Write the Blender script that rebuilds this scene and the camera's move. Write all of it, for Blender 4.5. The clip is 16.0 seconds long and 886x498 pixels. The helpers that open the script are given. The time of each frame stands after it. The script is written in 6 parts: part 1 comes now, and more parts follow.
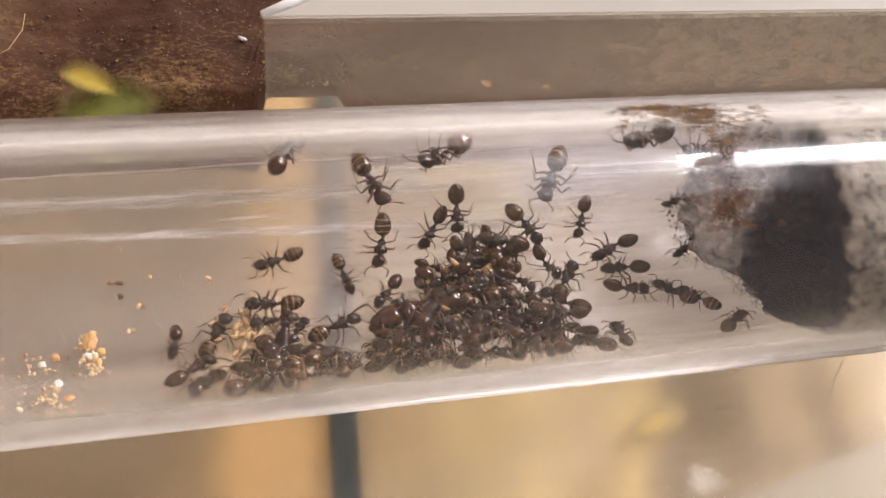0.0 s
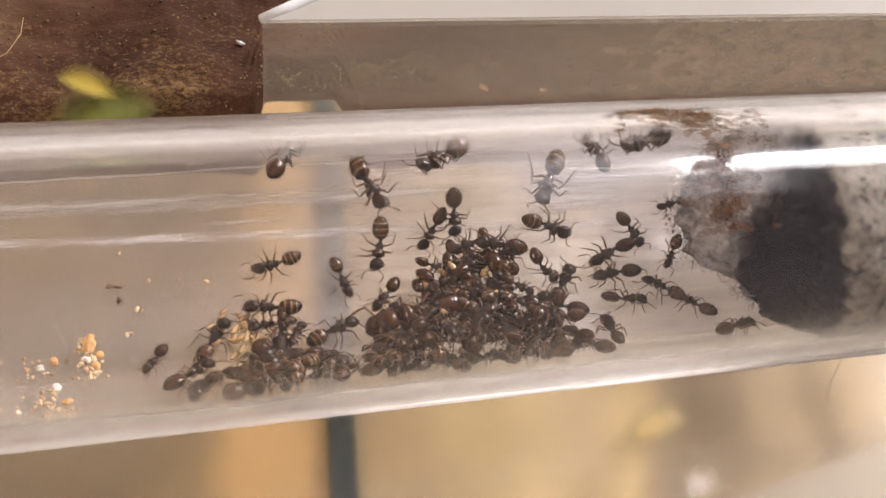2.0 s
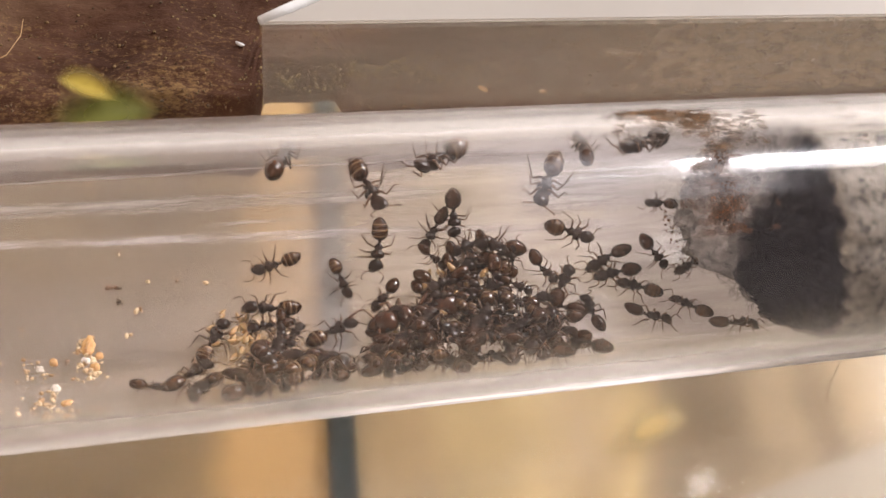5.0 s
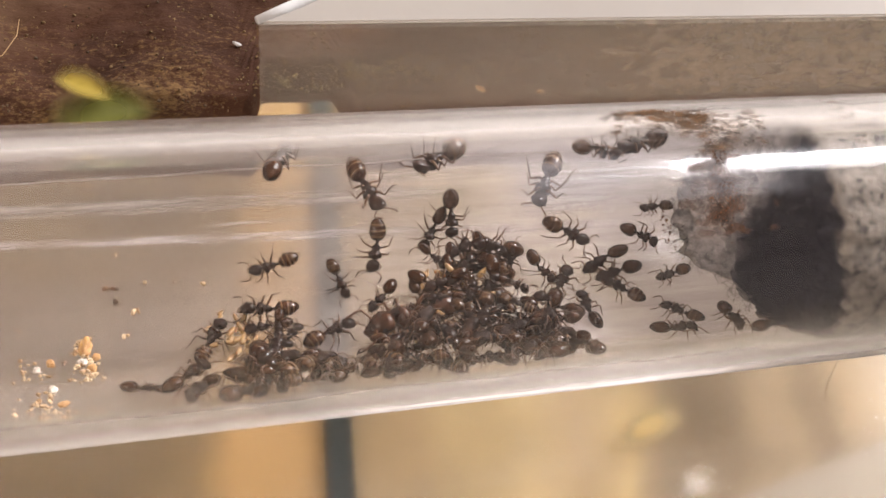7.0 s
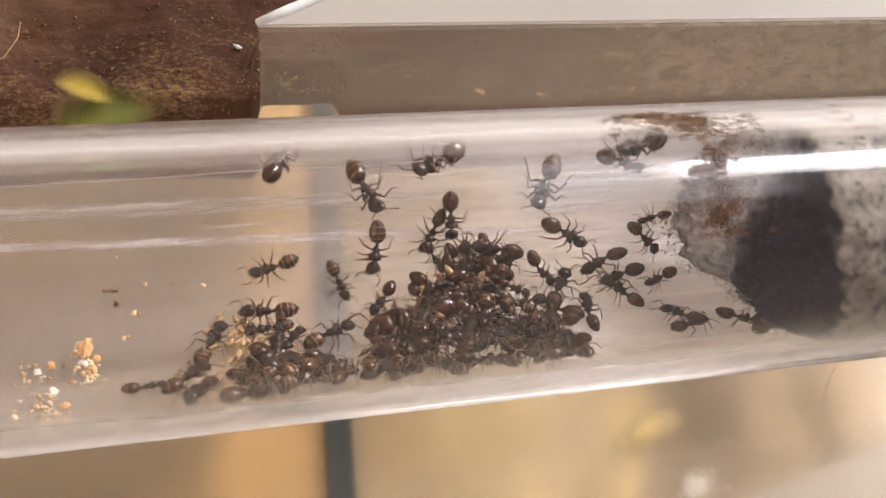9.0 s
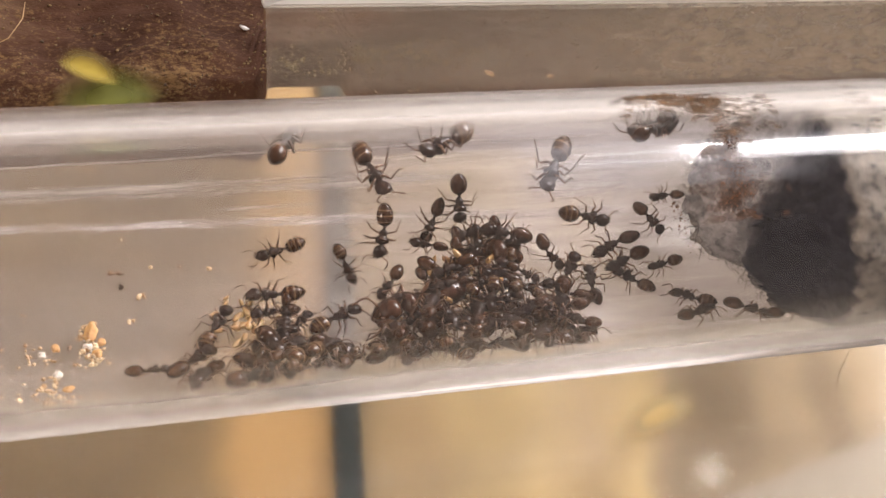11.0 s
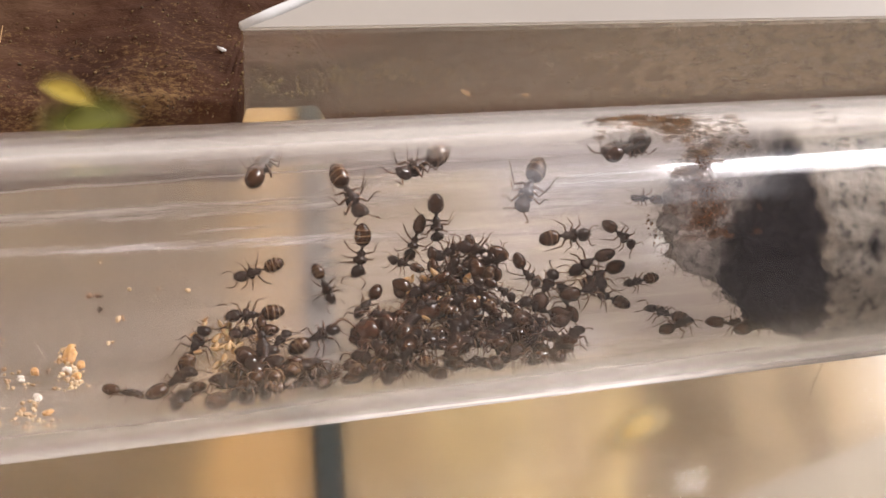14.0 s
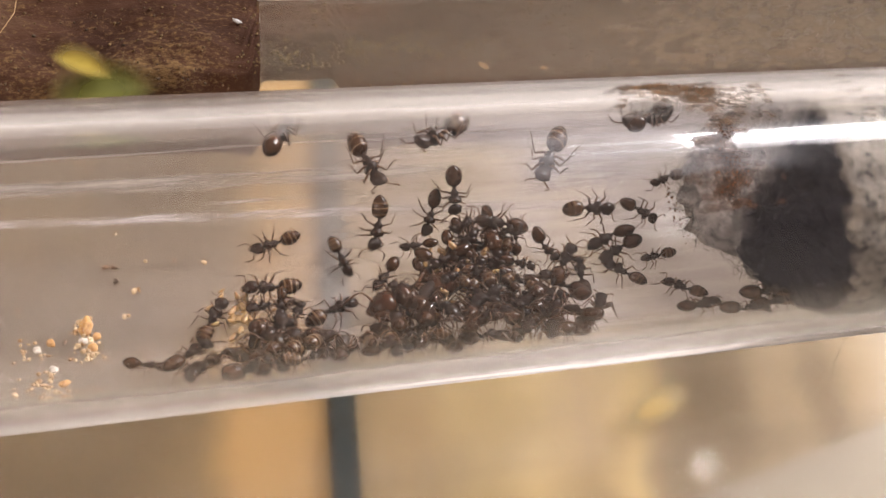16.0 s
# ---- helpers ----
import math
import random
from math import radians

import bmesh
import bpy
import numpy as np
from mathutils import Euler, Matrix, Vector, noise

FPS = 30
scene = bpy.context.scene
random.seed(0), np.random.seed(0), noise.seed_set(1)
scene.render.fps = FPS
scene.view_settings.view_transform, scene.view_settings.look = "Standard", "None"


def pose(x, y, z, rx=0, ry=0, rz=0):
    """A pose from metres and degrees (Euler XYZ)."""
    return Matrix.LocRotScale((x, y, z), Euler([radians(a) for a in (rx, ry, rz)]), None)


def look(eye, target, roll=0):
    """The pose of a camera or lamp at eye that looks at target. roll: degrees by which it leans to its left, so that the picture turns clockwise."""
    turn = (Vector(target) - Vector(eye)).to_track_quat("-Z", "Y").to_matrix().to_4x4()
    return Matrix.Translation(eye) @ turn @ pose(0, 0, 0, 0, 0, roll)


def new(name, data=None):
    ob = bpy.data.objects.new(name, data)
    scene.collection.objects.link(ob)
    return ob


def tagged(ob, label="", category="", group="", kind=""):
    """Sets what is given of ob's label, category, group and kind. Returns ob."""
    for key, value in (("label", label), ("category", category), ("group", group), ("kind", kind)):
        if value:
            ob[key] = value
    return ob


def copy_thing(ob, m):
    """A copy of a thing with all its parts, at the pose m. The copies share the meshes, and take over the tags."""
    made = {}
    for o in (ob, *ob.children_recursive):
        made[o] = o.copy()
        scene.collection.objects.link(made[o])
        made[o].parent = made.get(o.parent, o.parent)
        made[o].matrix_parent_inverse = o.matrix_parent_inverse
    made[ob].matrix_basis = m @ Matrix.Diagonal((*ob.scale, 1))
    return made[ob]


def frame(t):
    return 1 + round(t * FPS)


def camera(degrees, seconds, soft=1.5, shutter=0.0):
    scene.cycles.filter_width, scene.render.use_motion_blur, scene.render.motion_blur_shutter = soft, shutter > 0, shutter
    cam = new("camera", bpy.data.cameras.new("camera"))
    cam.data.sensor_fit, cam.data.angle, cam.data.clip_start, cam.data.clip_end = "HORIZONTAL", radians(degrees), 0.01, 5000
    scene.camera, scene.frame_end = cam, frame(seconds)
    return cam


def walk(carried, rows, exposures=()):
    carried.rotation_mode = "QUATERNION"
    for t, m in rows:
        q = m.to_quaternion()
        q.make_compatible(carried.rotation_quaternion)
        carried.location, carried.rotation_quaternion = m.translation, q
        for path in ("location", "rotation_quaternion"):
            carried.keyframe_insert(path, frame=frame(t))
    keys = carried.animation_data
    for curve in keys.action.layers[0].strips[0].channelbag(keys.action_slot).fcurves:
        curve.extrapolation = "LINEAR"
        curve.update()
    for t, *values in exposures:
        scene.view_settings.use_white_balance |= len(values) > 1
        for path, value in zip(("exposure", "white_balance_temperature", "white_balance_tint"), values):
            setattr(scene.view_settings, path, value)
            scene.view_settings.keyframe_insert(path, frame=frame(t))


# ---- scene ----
W_SEC = 16.0
PATH = [
    (0, pose(-0.01490, -0.02887, 0.05452, 33.653, -10.566, -11.781)),
    (0.5, pose(-0.01484, -0.02895, 0.05462, 33.686, -10.549, -11.728)),
    (1, pose(-0.01502, -0.02907, 0.05447, 33.947, -10.638, -11.844)),
    (1.5, pose(-0.01504, -0.02893, 0.05448, 33.909, -10.727, -11.874)),
    (2, pose(-0.01504, -0.02897, 0.05461, 33.911, -10.719, -11.942)),
    (2.5, pose(-0.01485, -0.02907, 0.05461, 33.964, -10.578, -11.851)),
    (3, pose(-0.01516, -0.02893, 0.05456, 33.889, -10.789, -11.986)),
    (3.5, pose(-0.01501, -0.02892, 0.05464, 33.857, -10.701, -11.856)),
    (4, pose(-0.01492, -0.02895, 0.05476, 33.902, -10.632, -11.852)),
    (6.5, pose(-0.01490, -0.02900, 0.05463, 33.946, -10.722, -12.032)),
    (7, pose(-0.01502, -0.02886, 0.05466, 33.908, -10.826, -12.077)),
    (7.5, pose(-0.01477, -0.02886, 0.05488, 33.890, -10.626, -11.939)),
    (8, pose(-0.01480, -0.02893, 0.05475, 34.035, -10.639, -11.992)),
    (8.5, pose(-0.01482, -0.02899, 0.05466, 34.007, -10.667, -12.001)),
    (9, pose(-0.01495, -0.02893, 0.05478, 34.007, -10.792, -11.983)),
    (11.5, pose(-0.01462, -0.02873, 0.05408, 33.071, -10.326, -11.543)),
    (12, pose(-0.01472, -0.02871, 0.05430, 33.088, -10.454, -11.661)),
    (12.5, pose(-0.01473, -0.02881, 0.05452, 33.454, -10.632, -11.881)),
    (13, pose(-0.01459, -0.02856, 0.05455, 33.408, -10.713, -11.962)),
    (13.5, pose(-0.01457, -0.02867, 0.05464, 33.785, -10.847, -12.342)),
    (14, pose(-0.01455, -0.02864, 0.05499, 33.905, -10.976, -12.542)),
    (14.5, pose(-0.01471, -0.02861, 0.05473, 33.941, -10.970, -12.668)),
    (15, pose(-0.01482, -0.02879, 0.05419, 33.821, -10.839, -12.499)),
    (15.5, pose(-0.01484, -0.02880, 0.05394, 33.485, -10.688, -12.379)),
    (16, pose(-0.01482, -0.02894, 0.05391, 33.130, -10.482, -12.164)),
]
cam = camera(46, W_SEC, soft=1.5)
walk(cam, PATH, exposures=[(0, 0.2), (12.6, 0.2), (13.6, 0.12), (16, 0.12)])

# ---- world and lamps ----
world = bpy.data.worlds.new("room_light")
scene.world = world
world.use_nodes = True
world.node_tree.nodes["Background"].inputs[0].default_value = (1.0, 0.93, 0.85, 1)
world.node_tree.nodes["Background"].inputs[1].default_value = 0.25


def strip_lamp(name, start, end, width, power, colour, target=(0.004, 0.0, 0.008)):
    """A long lamp from start to end whose face looks at the target."""
    start, end, target = Vector(start), Vector(end), Vector(target)
    data = bpy.data.lights.new(name, "AREA")
    data.shape, data.size, data.size_y, data.energy, data.color = "RECTANGLE", (end - start).length, width, power, colour
    along = (end - start).normalized()
    back = ((start + end) / 2 - target)
    back = (back - along * back.dot(along)).normalized()
    m = Matrix((along, back.cross(along), back)).transposed().to_4x4()
    m.translation = (start + end) / 2
    ob = new(name, data)
    ob.matrix_world = m
    return ob


def bulb_lamp(name, eye, size, power, colour):
    data = bpy.data.lights.new(name, "AREA")
    data.shape, data.size, data.energy, data.color = "DISK", size, power, colour
    ob = new(name, data)
    ob.matrix_world = look(eye, (0, 0, 0))
    return ob


# strip of the desk lamp behind the tube, window behind, a small bulb; streak lamp and side fill are added
strip_lamp("desk_lamp_light", (0.668, 0.576, 1.08), (1.75, 0.68, 1.08), 0.21, 50.0, (1.0, 0.96, 0.985))
# added strip that only draws the faint streak beside the main glare
strip_lamp("desk_lamp_glow", (0.50, 0.562, 1.08), (0.664, 0.576, 1.08), 0.05, 0.10, (0.84, 0.90, 1.0))
strip_lamp("window_light", (-1.3, 1.35, 0.28), (1.6, 1.35, 0.28), 0.75, 8.5, (1.0, 0.87, 0.80))
# unseen fill, set where the tube shows no reflection of it
strip_lamp("side_lamp_light", (-1.35, -0.75, 0.75), (-1.35, -0.05, 0.75), 0.5, 9.3, (1.0, 0.83, 0.71))
bulb_lamp("bulb_light", (0.508, 0.268, 0.90), 0.013, 0.022, (1.0, 0.94, 0.86))

# ---- materials ----
MM = 0.001


def material(name):
    m = bpy.data.materials.new(name)
    m.use_nodes = True
    nt = m.node_tree
    return m, nt, nt.nodes["Principled BSDF"], nt.nodes["Material Output"]


def node(nt, kind, **values):
    n = nt.nodes.new(kind)
    for key, value in values.items():
        n.inputs[key].default_value = value
    return n


def noise_node(nt, scale, detail=4.0, rough=0.55, coord="Object", stretch=None):
    tc = nt.nodes.new("ShaderNodeTexCoord")
    n = node(nt, "ShaderNodeTexNoise", Scale=scale, Detail=detail, Roughness=rough)
    out = tc.outputs[coord]
    if stretch:
        mp = nt.nodes.new("ShaderNodeMapping")
        mp.inputs["Scale"].default_value = stretch
        nt.links.new(out, mp.inputs["Vector"])
        out = mp.outputs[0]
    nt.links.new(out, n.inputs["Vector"])
    return n


def ramp(nt, source, stops):
    r = nt.nodes.new("ShaderNodeValToRGB")
    els = r.color_ramp.elements
    while len(els) < len(stops):
        els.new(0.5)
    for e, (p, c) in zip(els, stops):
        e.position = p
        e.color = (*c, 1)
    nt.links.new(source, r.inputs[0])
    return r


def bump(nt, bsdf, source, strength, dist):
    b = node(nt, "ShaderNodeBump", Strength=strength, Distance=dist)
    nt.links.new(source, b.inputs["Height"])
    nt.links.new(b.outputs[0], bsdf.inputs["Normal"])


def mottled(name, stops, scale, rough=0.5, detail=6.0, bump_s=0.3, bump_d=0.0002, bump_scale=None, stretch=None, coord="Object"):
    m, nt, b, _ = material(name)
    n = noise_node(nt, scale, detail, 0.6, coord, stretch)
    r = ramp(nt, n.outputs["Fac"], stops)
    nt.links.new(r.outputs[0], b.inputs["Base Color"])
    b.inputs["Roughness"].default_value = rough
    n2 = noise_node(nt, bump_scale or scale * 4, 4.0, 0.6, coord)
    bump(nt, b, n2.outputs["Fac"], bump_s, bump_d)
    return m


def island_mix(m, low, high):
    """Varies the base colour from piece to piece."""
    nt = m.node_tree
    b = nt.nodes["Principled BSDF"]
    g = nt.nodes.new("ShaderNodeNewGeometry")
    r = ramp(nt, g.outputs["Random Per Island"], [(0.0, low), (1.0, high)])
    nt.links.new(r.outputs[0], b.inputs["Base Color"])
    return m


def glass(name, ior, haze, haze_colour, scale, stretch=None, lo=0.45, hi=0.75, rough=0.0, settle=None, along=None):
    """Clear glass with a thin uneven film of dust and scuffs; along grades it by x to carry a light falloff."""
    m, nt, b, out = material(name)
    nt.nodes.remove(b)
    g = node(nt, "ShaderNodeBsdfGlass", Roughness=rough, IOR=ior)
    d = nt.nodes.new("ShaderNodeBsdfDiffuse")
    d.inputs["Color"].default_value = (*haze_colour, 1)
    tr = nt.nodes.new("ShaderNodeBsdfTranslucent")
    tr.inputs["Color"].default_value = (*haze_colour, 1)
    half = node(nt, "ShaderNodeMixShader", Fac=0.5)
    nt.links.new(d.outputs[0], half.inputs[1])
    nt.links.new(tr.outputs[0], half.inputs[2])
    n = noise_node(nt, scale, 6.0, 0.65, "Object", stretch)
    mr = nt.nodes.new("ShaderNodeMapRange")
    for key, v in (("From Min", lo), ("From Max", hi), ("To Min", haze * 0.5), ("To Max", haze * 2.0)):
        mr.inputs[key].default_value = v
    nt.links.new(n.outputs["Fac"], mr.inputs["Value"])
    amount = mr.outputs[0]
    for axis, spread in ((2, settle), (0, along)):
        if not spread:
            continue
        tc = nt.nodes.new("ShaderNodeTexCoord")
        sep = nt.nodes.new("ShaderNodeSeparateXYZ")
        nt.links.new(tc.outputs["Object"], sep.inputs[0])
        top = nt.nodes.new("ShaderNodeMapRange")
        for key, v in zip(("From Min", "From Max", "To Min", "To Max"), spread):
            top.inputs[key].default_value = v
        nt.links.new(sep.outputs[axis], top.inputs["Value"])
        mul = node(nt, "ShaderNodeMath")
        mul.operation = "MULTIPLY"
        nt.links.new(amount, mul.inputs[0])
        nt.links.new(top.outputs[0], mul.inputs[1])
        amount = mul.outputs[0]
    mix = nt.nodes.new("ShaderNodeMixShader")
    nt.links.new(amount, mix.inputs[0])
    nt.links.new(g.outputs[0], mix.inputs[1])
    nt.links.new(half.outputs[0], mix.inputs[2])
    nt.links.new(mix.outputs[0], out.inputs["Surface"])
    return m




def tube_material():
    """Used glass: clear where it was wiped, a greasy, dusty film on its two flanks and underside that also holds
    painted brightness.
    """
    m, nt, b, out = material("tube_glass")
    nt.nodes.remove(b)
    tc = nt.nodes.new("ShaderNodeTexCoord")

    def side(y, z):
        dot = nt.nodes.new("ShaderNodeVectorMath")
        dot.operation = "DOT_PRODUCT"
        off = nt.nodes.new("ShaderNodeVectorMath")
        off.operation = "SUBTRACT"
        off.inputs[1].default_value = (0, 0, 0.008)
        nt.links.new(tc.outputs["Object"], off.inputs[0])
        nt.links.new(off.outputs[0], dot.inputs[0])
        dot.inputs[1].default_value = (0, y, z)
        return dot.outputs["Value"]

    def span(source, lo, hi, a, b):
        mr = nt.nodes.new("ShaderNodeMapRange")
        mr.interpolation_type = "SMOOTHSTEP"
        for key, v in (("From Min", lo), ("From Max", hi), ("To Min", a), ("To Max", b)):
            mr.inputs[key].default_value = v
        nt.links.new(source, mr.inputs["Value"])
        return mr.outputs[0]

    def join(op, one, two):
        ma = nt.nodes.new("ShaderNodeMath")
        ma.operation = op
        for k, v in enumerate((one, two)):
            if isinstance(v, float):
                ma.inputs[k].default_value = v
            else:
                nt.links.new(v, ma.inputs[k])
        return ma.outputs[0]

    flank, depth = side(0.83, 0.56), side(-0.56, 0.83)
    front = span(flank, -0.0048, -0.0078, 0.0, FRONT_FILM)
    rear = span(flank, 0.0046, 0.0074, 0.0, REAR_FILM)
    sep = nt.nodes.new("ShaderNodeSeparateXYZ")
    nt.links.new(tc.outputs["Object"], sep.inputs[0])
    # underside film grows along x, so the brighter plug end is painted in
    under = join("MULTIPLY", span(depth, -0.0008, -0.0046, 0.0, UNDER_FILM), span(sep.outputs[0], -0.022, 0.010, 0.75, 2.4))
    streak = noise_node(nt, 900, 6.0, 0.65, "Object", (0.02, 1, 1))
    cloud = noise_node(nt, 230, 4.0, 0.6, "Object", (0.3, 1, 1))
    uneven = join("MULTIPLY", span(streak.outputs["Fac"], 0.3, 0.7, 0.84, 1.16), span(cloud.outputs["Fac"], 0.35, 0.65, 0.75, 1.25))
    film = join("MULTIPLY", join("ADD", join("ADD", front, rear), join("ADD", under, CLEAR_FILM)), uneven)
    g = node(nt, "ShaderNodeBsdfGlass", IOR=1.47)
    grease = join("ADD", span(flank, -0.0042, -0.0072, 0.0, 0.16), span(flank, 0.0046, 0.0068, 0.0, 0.16))
    nt.links.new(grease, g.inputs["Roughness"])
    wave = noise_node(nt, 420, 2.0, 0.5, "Object", (0.35, 1, 1))
    bump(nt, g, wave.outputs["Fac"], 0.35, 0.00006)
    gloss = node(nt, "ShaderNodeBsdfGlossy", Roughness=0.13)
    wiped = node(nt, "ShaderNodeMixShader", Fac=0.03)
    nt.links.new(g.outputs[0], wiped.inputs[1])
    nt.links.new(gloss.outputs[0], wiped.inputs[2])
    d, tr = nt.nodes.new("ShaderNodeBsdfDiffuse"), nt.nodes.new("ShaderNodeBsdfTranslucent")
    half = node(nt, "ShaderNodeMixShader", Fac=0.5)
    # brightness painted into the film: darker away from the plug, paler towards it
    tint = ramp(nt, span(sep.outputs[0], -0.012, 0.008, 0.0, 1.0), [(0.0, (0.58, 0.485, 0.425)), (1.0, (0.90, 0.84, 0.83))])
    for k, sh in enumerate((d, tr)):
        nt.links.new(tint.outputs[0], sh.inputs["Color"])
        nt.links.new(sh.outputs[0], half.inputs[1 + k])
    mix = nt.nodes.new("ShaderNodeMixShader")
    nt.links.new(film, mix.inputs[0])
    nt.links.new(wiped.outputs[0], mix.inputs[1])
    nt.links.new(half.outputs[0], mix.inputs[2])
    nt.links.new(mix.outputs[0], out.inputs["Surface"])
    return m


FRONT_FILM, REAR_FILM, UNDER_FILM, CLEAR_FILM = 0.125, 0.048, 0.15, 0.010
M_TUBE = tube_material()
M_SHEET = glass("scuffed_acrylic", 1.49, 0.012, (0.8, 0.77, 0.72), 120, rough=0.09)
# pane haze rises along x, with the light's falloff painted into it
M_PANE = glass("hazy_acrylic", 1.1, 0.19, (0.80, 0.71, 0.58), 1500, (0.5, 1, 1), 0.1, 0.9, settle=(0.0032, 0.0044, 0.1, 1.1), along=(-0.008, 0.022, 0.5, 1.25))


def chitin(name, low, high, rough):
    m, nt, b, _ = material(name)
    n = noise_node(nt, 2600, 3.0)
    r = ramp(nt, n.outputs["Fac"], [(0.3, low), (0.75, high)])
    nt.links.new(r.outputs[0], b.inputs["Base Color"])
    b.inputs["Roughness"].default_value = rough
    n2 = noise_node(nt, 14000, 2.0)
    bump(nt, b, n2.outputs["Fac"], 0.12, 0.00001)
    return m


M_ANT = chitin("dark_chitin", (0.010, 0.0038, 0.0018), (0.038, 0.0138, 0.005), 0.24)
M_GASTER = chitin("gaster_chitin", (0.020, 0.0075, 0.003), (0.064, 0.0245, 0.0085), 0.2)
M_BAND = chitin("pale_membrane", (0.15, 0.09, 0.045), (0.27, 0.17, 0.085), 0.3)
M_LEG = chitin("leg_chitin", (0.04, 0.018, 0.009), (0.12, 0.058, 0.026), 0.4)
M_QUEEN = chitin("queen_chitin", (0.026, 0.009, 0.004), (0.075, 0.026, 0.010), 0.22)
M_QLEG = chitin("queen_leg_chitin", (0.06, 0.024, 0.01), (0.12, 0.05, 0.022), 0.35)
M_EYE = chitin("eye", (0.006, 0.005, 0.005), (0.012, 0.01, 0.01), 0.15)
M_LARVA = mottled("larva_skin", [(0.3, (0.26, 0.145, 0.05)), (0.7, (0.48, 0.31, 0.14))], 900, 0.35)
M_LARVA.node_tree.nodes["Principled BSDF"].inputs["Subsurface Weight"].default_value = 0.3
M_LARVA.node_tree.nodes["Principled BSDF"].inputs["Subsurface Radius"].default_value = (0.0004, 0.0002, 0.0001)
M_CRUMB = island_mix(mottled("food_crumb", [(0.3, (0.6, 0.4, 0.15)), (0.7, (0.8, 0.7, 0.5))], 900, 0.6), (0.26, 0.13, 0.04), (0.62, 0.48, 0.30))
M_DIRT = island_mix(mottled("brown_dirt", [(0.3, (0.1, 0.05, 0.02)), (0.7, (0.2, 0.1, 0.05))], 700, 0.8), (0.045, 0.026, 0.014), (0.16, 0.075, 0.03))
M_RUST = island_mix(mottled("rust_crumb", [(0.3, (0.2, 0.07, 0.02)), (0.7, (0.3, 0.12, 0.05))], 700, 0.8), (0.06, 0.028, 0.014), (0.20, 0.085, 0.032))
def film_material(name, low, high, body):
    """Dried dirt, thin and broken up."""
    m, nt, b, _ = material(name)
    g = nt.nodes.new("ShaderNodeNewGeometry")
    r = ramp(nt, g.outputs["Random Per Island"], [(0.0, low), (1.0, high)])
    nt.links.new(r.outputs[0], b.inputs["Base Color"])
    b.inputs["Roughness"].default_value = 0.8
    n = noise_node(nt, 2300, 6.0, 0.75)
    cut = ramp(nt, n.outputs["Fac"], [(0.34, (0, 0, 0)), (0.66, (body, body, body))])
    nt.links.new(cut.outputs[0], b.inputs["Alpha"])
    return m


M_FILM = film_material("dried_dirt", (0.05, 0.03, 0.016), (0.30, 0.15, 0.052), 0.68)
M_RFILM = film_material("rusty_dirt", (0.04, 0.02, 0.011), (0.20, 0.085, 0.032), 0.6)
def residue_or_haze_material(name, colour, strength, lo=0.34, hi=0.70, scale=3600, detail=6.0):
    """A pale broken deposit, streaked along the tube; also serves for painted haze and light."""
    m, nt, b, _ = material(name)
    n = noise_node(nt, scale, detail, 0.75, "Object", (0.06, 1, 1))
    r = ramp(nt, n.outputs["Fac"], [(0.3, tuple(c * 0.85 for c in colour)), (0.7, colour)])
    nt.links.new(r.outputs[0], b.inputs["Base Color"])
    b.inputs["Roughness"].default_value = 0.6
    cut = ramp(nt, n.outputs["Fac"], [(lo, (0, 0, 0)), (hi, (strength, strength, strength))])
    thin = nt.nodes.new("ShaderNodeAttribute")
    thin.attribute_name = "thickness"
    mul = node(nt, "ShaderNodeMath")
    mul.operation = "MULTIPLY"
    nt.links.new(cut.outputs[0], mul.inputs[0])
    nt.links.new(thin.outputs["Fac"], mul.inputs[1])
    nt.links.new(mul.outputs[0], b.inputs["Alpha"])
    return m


def lit_through(m, colour, share):
    """Lets part of the light through to the other side."""
    nt = m.node_tree
    b, out = nt.nodes["Principled BSDF"], nt.nodes["Material Output"]
    tr = nt.nodes.new("ShaderNodeBsdfTranslucent")
    tr.inputs["Color"].default_value = (*colour, 1)
    mix = node(nt, "ShaderNodeMixShader", Fac=share)
    nt.links.new(b.outputs[0], mix.inputs[1])
    last = tr.outputs[0]
    if b.inputs["Alpha"].is_linked:
        clear = nt.nodes.new("ShaderNodeBsdfTransparent")
        veil = nt.nodes.new("ShaderNodeMixShader")
        nt.links.new(b.inputs["Alpha"].links[0].from_socket, veil.inputs[0])
        nt.links.new(clear.outputs[0], veil.inputs[1])
        nt.links.new(last, veil.inputs[2])
        last = veil.outputs[0]
    nt.links.new(last, mix.inputs[2])
    nt.links.new(mix.outputs[0], out.inputs["Surface"])
    return m


# bloom around the lamp's glare, painted as a thin bluish layer
M_GLARE_HAZE = residue_or_haze_material("bluish_glare_haze", (0.80, 0.80, 0.86), 0.32, 0.14, 0.80, 1500, 6.0)
# some dust, mostly the lamp's glow painted pale
M_DUSTY_GLOW = residue_or_haze_material("pale_dust_and_glow", (0.82, 0.79, 0.82), 0.75, 0.22, 0.66)
M_LIME = residue_or_haze_material("lime_deposit", (0.80, 0.75, 0.76), 0.8)
M_LINE = residue_or_haze_material("deposit_line", (0.84, 0.78, 0.74), 0.7, 0.12, 0.62, 2600)
M_FAINT = residue_or_haze_material("faint_deposit", (0.76, 0.71, 0.68), 0.85, 0.30, 0.72, 2400)
# stands for lamp light refracted in the tube's lower front edge
M_RIM_LIGHT = lit_through(residue_or_haze_material("painted_rim_light", (0.88, 0.82, 0.78), 0.9, 0.16, 0.62, 1700, 5.0), (0.95, 0.90, 0.86), 0.75)
